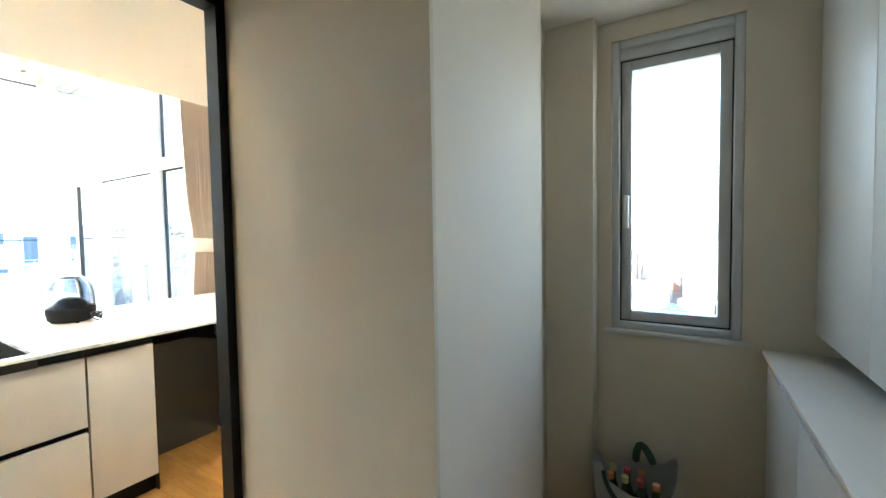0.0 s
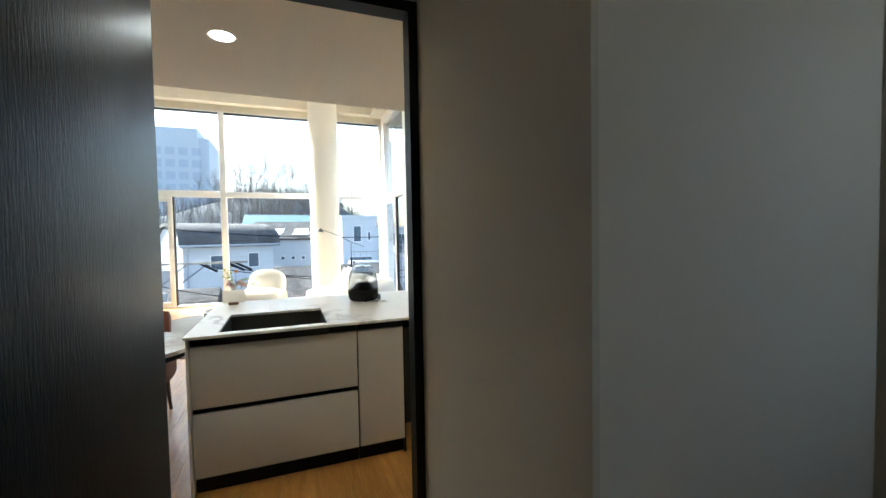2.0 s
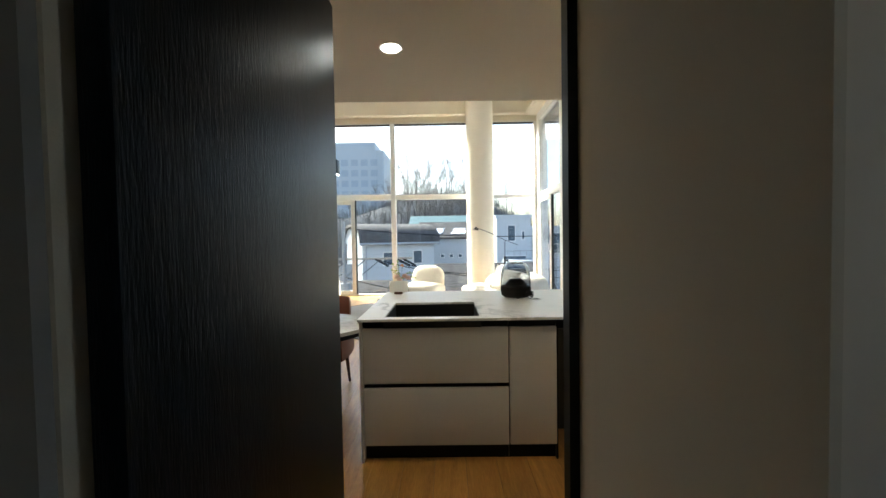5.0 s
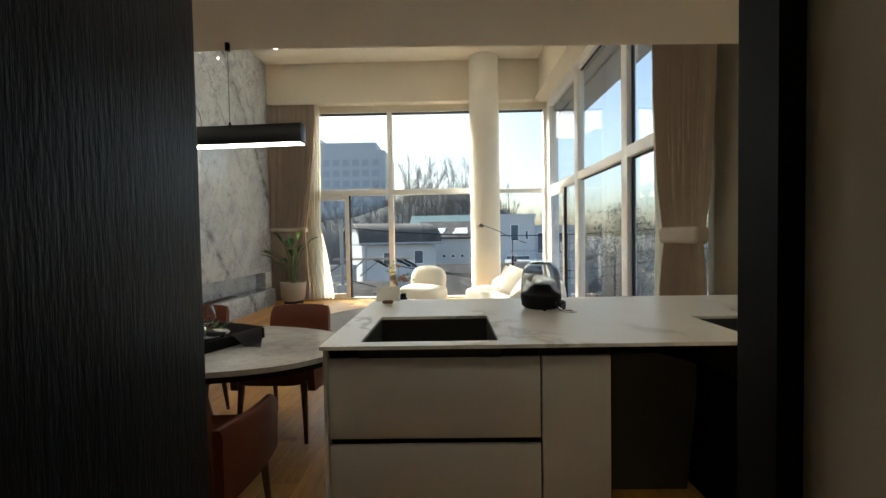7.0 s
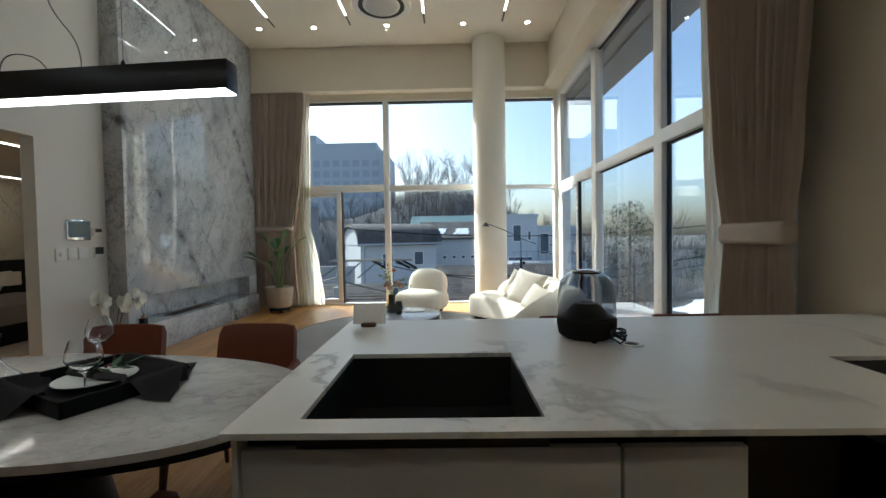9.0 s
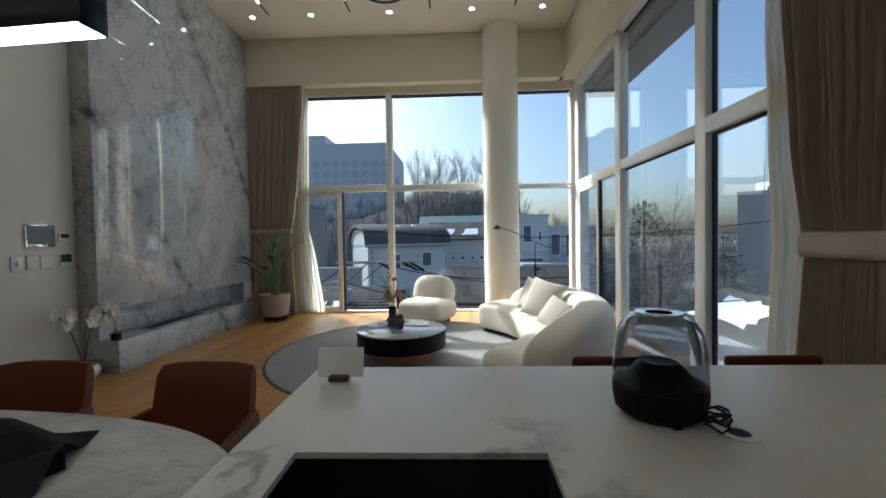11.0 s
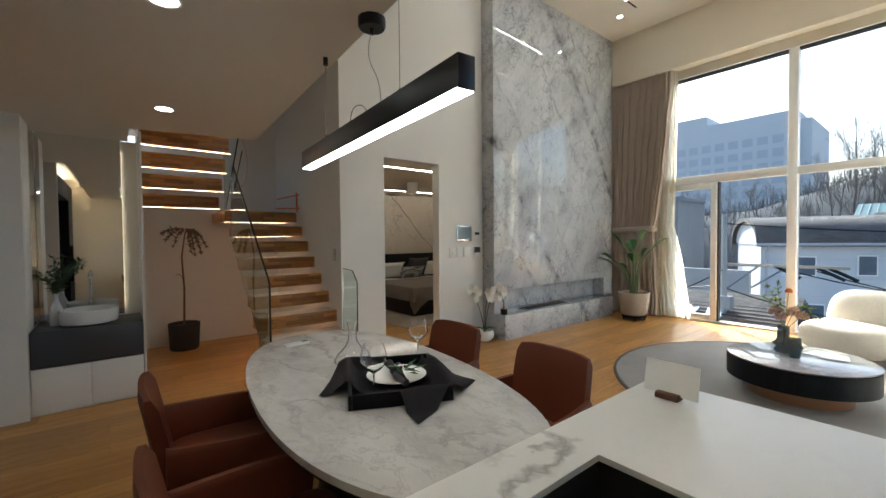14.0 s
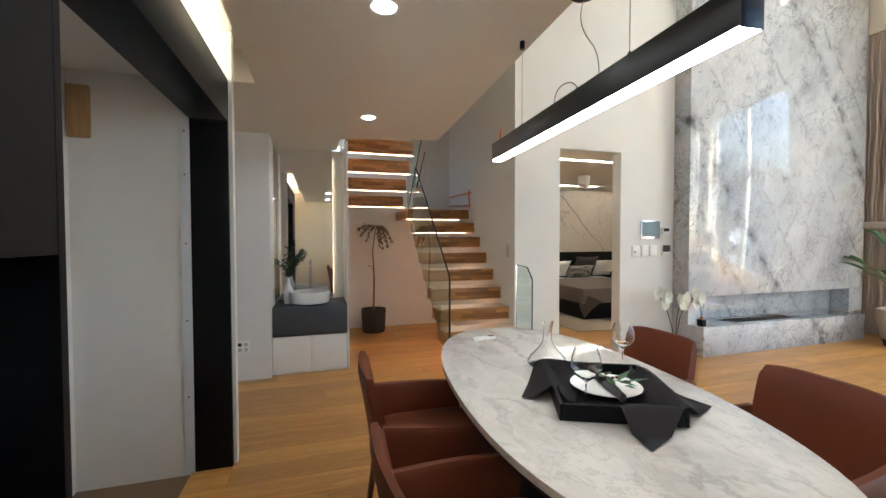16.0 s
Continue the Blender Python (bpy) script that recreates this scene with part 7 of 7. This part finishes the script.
for k, (a, m, b) in enumerate((((-20, -2.2, 0.3), (-20, 2.5, -1.4), (-20, 14, 0.4)), ((-20, -1.2, 0.2), (-20, 4.0, -1.7), (-20, 14, 0.0)), ((-20, -3.8, 1.9), (-21, 6, 0.7), (-22, 18, 2.1)), ((-20, -3.8, -0.4), (-20, -6, -1.2), (-20, -14, -0.6)), ((-20, -3.8, 0.2), (-18, -6.0, -1.8), (-16, -10, -2.0)), ((-20, -3.8, -0.6), (-20, 1.5, -2.4), (-20, 14, -1.6)))):
    solid("overhead_cable", tube(arc(a, m, b, 14), 0.022, 5), BLACKMETAL, "black overhead cable sagging from the pole", "cable")
p2 = thing("utility_pole", (-24, 7.6, GZ), "slim utility pole with small crossarms", "utility pole")
part("post", tube([(-24, 7.6, GZ), (-24, 7.6, 1.6)], 0.13, 8, taper=0.07), CONCRETE, p2)
for z in (0.3, 0.8):
    part("crossarm", boxes((-24.05, 7.0, z, -23.95, 8.6, z + 0.07)), STEEL, p2, smooth=0)


# wooded hill with bare trees
def height(x, y):
    """The hill's height above the ground."""
    k = max(0.0, min(1.0, (-x - 50) / 38))
    s = k * k * (3 - 2 * k)
    along = 13.0 + 5.5 * math.exp(-((y - 3) / 16) ** 2) - 2.0 * math.exp(-((y - 30) / 14) ** 2)
    u = max(0.0, min(1.0, (y - 8) / 22))
    s *= 1 - 0.42 * u * u * (3 - 2 * u)
    return GZ + 0.02 + s * (6.5 + along + 1.2 * math.sin(y * 0.21) * math.cos(x * 0.17))


bm = bmesh.new()
grid = [[bm.verts.new((-50 - 6 * i, -110 + 7 * j, height(-50 - 6 * i, -110 + 7 * j))) for j in range(46)] for i in range(14)]
for i in range(13):
    for j in range(45):
        bm.faces.new((grid[i][j], grid[i + 1][j], grid[i + 1][j + 1], grid[i][j + 1]))
# slope colour is lifted towards blue-grey to paint in the haze
solid("hill", bm, plain("hazed_leafless_slope", (0.085, 0.088, 0.092), 1.0, var=0.35, scale=0.25, grain=3, bump=0.5), "dark leafless wooded hillside, greyed for haze in its colour", "hill", kind="structure")

rng = random.Random(123)
bm = bmesh.new()
for k in range(14000):
    x, y = -54 - 44 * rng.random() ** 0.8, rng.uniform(-60, 70)
    p = Vector((x, y, height(x, y) - 0.1))
    a = rng.uniform(0, 3.14)
    s_ = Vector((math.cos(a), math.sin(a), 0)) * rng.uniform(0.015, 0.06)
    e = Vector((rng.uniform(-0.8, 0.8), rng.uniform(-0.8, 0.8), rng.uniform(1.2, 3.6)))
    bm.faces.new([bm.verts.new(v) for v in (p - s_, p + s_, p + e)])
# scrub colour lightened too, as painted haze
solid("scrub", bm, plain("hazed_winter_scrub", (0.11, 0.105, 0.10), 1.0, var=0.5, scale=0.4), "leafless scrub covering the hillside, its colour lightened for haze", "scrub", kind="stuff", smooth=0)
BARK = plain("winter_bark", (0.17, 0.15, 0.135), 0.95, var=0.3, scale=2, grain=15)


def branch(bm, p, d, length, r, depth, rr):
    q = p + d * length
    mid = p + d * length * 0.5 + Vector((rr.uniform(-1, 1), rr.uniform(-1, 1), 0)) * length * 0.05
    if depth == 0:
        tube([p, q], r, 3, bm, r * 0.5)
    else:
        tube([p, mid, q], r, 3 if depth < 3 else 5, bm, r * 0.62)
    if depth == 0:
        return
    branch(bm, q, (d + Vector((rr.uniform(-0.2, 0.2), rr.uniform(-0.2, 0.2), 0.1))).normalized(), length * 0.72, r * 0.62, depth - 1, rr)
    for k in range(3 if depth > 1 else 2):
        a = rr.uniform(0, 2 * math.pi)
        side = Vector((math.cos(a), math.sin(a), 0))
        nd = (d + side * rr.uniform(0.4, 0.8) + Vector((0, 0, 0.25))).normalized()
        branch(bm, p.lerp(q, rr.uniform(0.25, 0.95)), nd, length * rr.uniform(0.55, 0.8), r * 0.5, depth - 1, rr)


def bare_tree(seed, h):
    rr = random.Random(seed)
    t = thing("bare_tree", (0, 0, 0), "leafless winter tree on the hill", "tree", "bare trees")
    bm = bmesh.new()
    branch(bm, Vector((0, 0, h * 0.15)), Vector((0.05, 0, 1)).normalized(), h * 0.30, h * 0.009, 5, rr)
    part("trunk", tube([(0, 0, -0.6), (0.05, 0, h * 0.15), (0, 0, h * 0.16)], h * 0.013, 7, taper=h * 0.009), BARK, t)
    part("crown", bm, BARK, t, "fine bare branches", smooth=0)
    return t


protos = [bare_tree(100 + k, 9.0) for k in range(4)]
rng = random.Random(77)
spots = [(-84 + rng.uniform(-6, 5), -52 + 2.1 * k + rng.uniform(-1, 1)) for k in range(43)] + [(-70 + rng.uniform(-6, 6), -34 + 2.6 * k) for k in range(25)] + [(-72 + rng.uniform(-8, 6), -7 + 0.85 * k) for k in range(17)]
for k, (x, y) in enumerate(spots):
    m = pose(x, y, height(x, y) - 0.2, 0, 0, rng.uniform(0, 360))
    if k < 4:
        protos[k].matrix_basis = m
    else:
        o = copy_thing(protos[k % 4], m)
        s_ = rng.uniform(0.55, 0.8) if not -9 < y < 7 else rng.uniform(0.9, 1.35)
        o.scale = (s_, s_, s_)

# north side: pines, bare tree, concrete block, snowy roofs
NEEDLE = plain("pine_needles", (0.03, 0.06, 0.035), 0.8, var=0.4, scale=1.2, grain=10)


def pine(x, y, z, h, seed):
    rr = random.Random(seed)
    t = thing("pine_tree", (x, y, z), "dark green pine with open layered crown", "tree", "pines")
    part("trunk", tube([(x, y, z), (x + 0.2, y, z + h * 0.5), (x, y, z + h)], h * 0.022, 7, taper=0.04), BARK, t)
    bm = bmesh.new()
    for k in range(34):
        zz = z + h * rr.uniform(0.35, 1.0)
        rad = h * 0.26 * (1.12 - (zz - z) / h) + 0.4
        a = rr.uniform(0, 6.28)
        c = Vector((x + rad * math.cos(a) * rr.uniform(0.4, 1), y + rad * math.sin(a) * rr.uniform(0.4, 1), zz))
        for _ in range(110):
            d = Vector((rr.gauss(0, 1), rr.gauss(0, 1), rr.gauss(0, 0.45))) * h * 0.035
            p = c + d
            e = Vector((rr.uniform(-1, 1), rr.uniform(-1, 1), rr.uniform(-0.3, 0.6))).normalized() * h * 0.02
            s_ = e.cross(Vector((0.2, 0.3, 1))).normalized() * h * 0.0035
            bm.faces.new([bm.verts.new(v) for v in (p - s_, p + s_, p + e)])
    part("crown", bm, NEEDLE, t, "dark needles", smooth=0)


for k, (x, y, h) in enumerate(((-33, 15.5, 11.5), (-41, 26.5, 8.5), (-26, 30, 9.5), (-22, 26, 9.0))):
    pine(x, y, GZ, h + 6.5, 200 + k)
for x, y, h in ((-48.5, 24, 14), (-60, 22, 12)):
    o = copy_thing(protos[1], pose(x, y, GZ, 0, 0, x * 7))
    o.scale = ((h + 6.5) / 9,) * 3
h8 = house("grey concrete apartment block with a rooftop mast", -61, 40, -53.3, 48, 6.6, CONCRETE, [("n", -54.6, -4.0 + 2.6 * j, -54.0, -3.0 + 2.6 * j) for j in range(4)], 0.2)
part("wall", boxes((-53.3, 42, GZ, -47, 48, 3.6)), CONCRETE, h8, smooth=0)
part("mast", tube([(-58.5, 43, 6.6), (-58.5, 43, 10.5)], 0.05, 5), STEEL, h8)
h8.matrix_basis = pose(-57.2, 44, GZ, 0, 0, 48)
part("stair_head", boxes((-58, 41, 6.6, -55.5, 44, 7.3)), CONCRETE, h8, smooth=0)
h9 = house("low dark house with a snowy roof", -30, 16, -21, 24, -4.2, GREYREND)
gable(h9, -30, 16, -21, 24, -4.0, -2.4, SHINGLE, 0.5, "x")
patch(h9, [(-29, 16.2, -3.9), (-23, 16.2, -3.9), (-24, 19.3, -2.7), (-29, 19.3, -2.7)], Vector((0, -0.4, 1)), 91)
h10 = house("low flat-roofed house covered with snow", -22, 10.5, -14, 16, -4.4, GREYREND)
part("snow", boxes((-22.1, 10.4, -4.4, -13.9, 16.1, -4.28), bev=0.03), SNOW, h10, "flat snow cover", smooth=0)
part("chimney", boxes((-18.4, 12.6, -4.3, -18.0, 13.0, -3.3)), BRICKY, h10, smooth=0)
h11 = house("far grey apartment tower", -92, 66, -84, 74, 12, FARBLUE, [("n", -91 + 2.4 * i, -2 + 3 * j, -89.6 + 2.4 * i, -0.4 + 3 * j) for i in range(3) for j in range(4)])
# balcony outside the north glazing
bal = thing("balcony", (-6.3, 4.5, -0.05), "narrow balcony with a snowy floor and glass parapet", "balcony")
part("slab", boxes((-9.4, 3.87, -0.30, -3.3, 5.1, -0.06)), CONCRETE, bal, smooth=0)
o = part("pane", boxes((-9.4, 5.08, -0.06, -3.3, 5.092, 0.95)), PANE, bal, "glass parapet", smooth=0)
o.visible_shadow = False

# town on the slope seen from the pantry
rng = random.Random(55)
TOWN = [plain("town_wall_" + nm, c, 0.9, var=0.1, scale=0.4) for nm, c in (("white", (0.40, 0.40, 0.40)), ("cream", (0.30, 0.25, 0.20)), ("brick", (0.20, 0.11, 0.08)), ("grey", (0.20, 0.20, 0.21)))]
for r_ in range(9):
    y = 58 + r_ * 11
    for c_ in range(9):
        x = -18 - r_ * 2.2 + c_ * (4.6 + r_ * 0.75) + rng.uniform(-1, 1)
        zb = -13.5 + r_ * 1.05
        w, d, h = rng.uniform(3, 5), rng.uniform(4, 6), rng.uniform(2.5, 5)
        t = thing("town_house", (x, y, zb), "small town house on the far slope", "house", "town houses")
        mt = rng.choice(TOWN)
        part("wall", boxes((x - w / 2, y, GZ - 8, x + w / 2, y + d, zb + h)), mt, t, smooth=0)
        part("roof", boxes((x - w / 2 - 0.2, y - 0.2, zb + h, x + w / 2 + 0.2, y + d, zb + h + 0.3)), rng.choice((SNOW, SHINGLE, CONCRETE, TOWN[2])), t, smooth=0)
        for q in range(2):
            part("window", boxes((x - w * 0.35 + q * w * 0.4, y - 0.05, zb + h - 1.7, x - w * 0.35 + q * w * 0.4 + 0.9, y, zb + h - 0.6)), DARKGLASS, t, smooth=0)
t = thing("town_house", (-1.0, 56, -14), "house with a bright green tented roof", "house", "town houses")
part("wall", boxes((-4.0, 53, GZ - 8, 2.0, 59, -9.8)), TOWN[0], t, smooth=0)
part("roof", loft([[(-4.4, 52.6, -9.8), (2.4, 52.6, -9.8), (2.4, 59.4, -9.8), (-4.4, 59.4, -9.8)], [(-1.2, 55.8, -7.6), (-0.8, 55.8, -7.6), (-0.8, 56.2, -7.6), (-1.2, 56.2, -7.6)]]), plain("bright_green_roof", (0.06, 0.40, 0.30), 0.5), t, "bright green roof", smooth=0)
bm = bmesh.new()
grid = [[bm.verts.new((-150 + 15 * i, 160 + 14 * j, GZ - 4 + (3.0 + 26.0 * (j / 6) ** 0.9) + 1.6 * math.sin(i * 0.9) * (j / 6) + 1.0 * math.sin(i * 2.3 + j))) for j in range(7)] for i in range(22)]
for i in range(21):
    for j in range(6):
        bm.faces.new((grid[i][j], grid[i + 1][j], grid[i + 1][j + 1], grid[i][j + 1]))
# pale colour carries the distance haze, no mist in the air
solid("hill_north", bm, plain("haze_pale_woods", (0.30, 0.27, 0.27), 1.0, var=0.3, scale=0.12, grain=1.5), "wooded hill beyond the town, haze painted into its colour", "hill", kind="structure")
# ---- floor planks, last ----
PW, PL = 0.19, 1.9
PLANKS = {}


def plank_mesh(length):
    key = round(length, 2)
    if key not in PLANKS:
        bm = bmesh.new()
        l, w, c = key / 2 - 0.0007, PW / 2 - 0.0007, 0.0015
        rows = [[(-l, -w, -0.014), (l, -w, -0.014), (l, w, -0.014), (-l, w, -0.014)], [(-l, -w, -c), (l, -w, -c), (l, w, -c), (-l, w, -c)], [(-l + c, -w + c, 0), (l - c, -w + c, 0), (l - c, w - c, 0), (-l + c, w - c, 0)]]
        loft(rows, True, bm)
        PLANKS[key] = finish(bm, "plank", OAK, 0)
    return PLANKS[key]


def lay(x0, x1, y0, y1, seed):
    rr = random.Random(seed)
    y = y0
    while y < y1 - 0.01:
        x = x0 - rr.choice((0.0, 0.45, 0.9, 1.35))
        while x < x1 - 0.05:
            a, b = max(x, x0), min(x + PL, x1)
            if b - a > 0.12:
                o = new("plank", plank_mesh(b - a))
                o.parent = subfloor
                o.location = Vector(((a + b) / 2, y + PW / 2, 0)) - subfloor.location
            x += PL
        y += PW


lay(-9.23, -0.86, -2.70, 3.76, 1)
lay(-3.63, 0.40, -5.17, -2.70, 2)
lay(-8.2, -3.9, -6.50, -2.70, 3)
lay(-0.86, 1.45, -0.2, 3.1, 4)
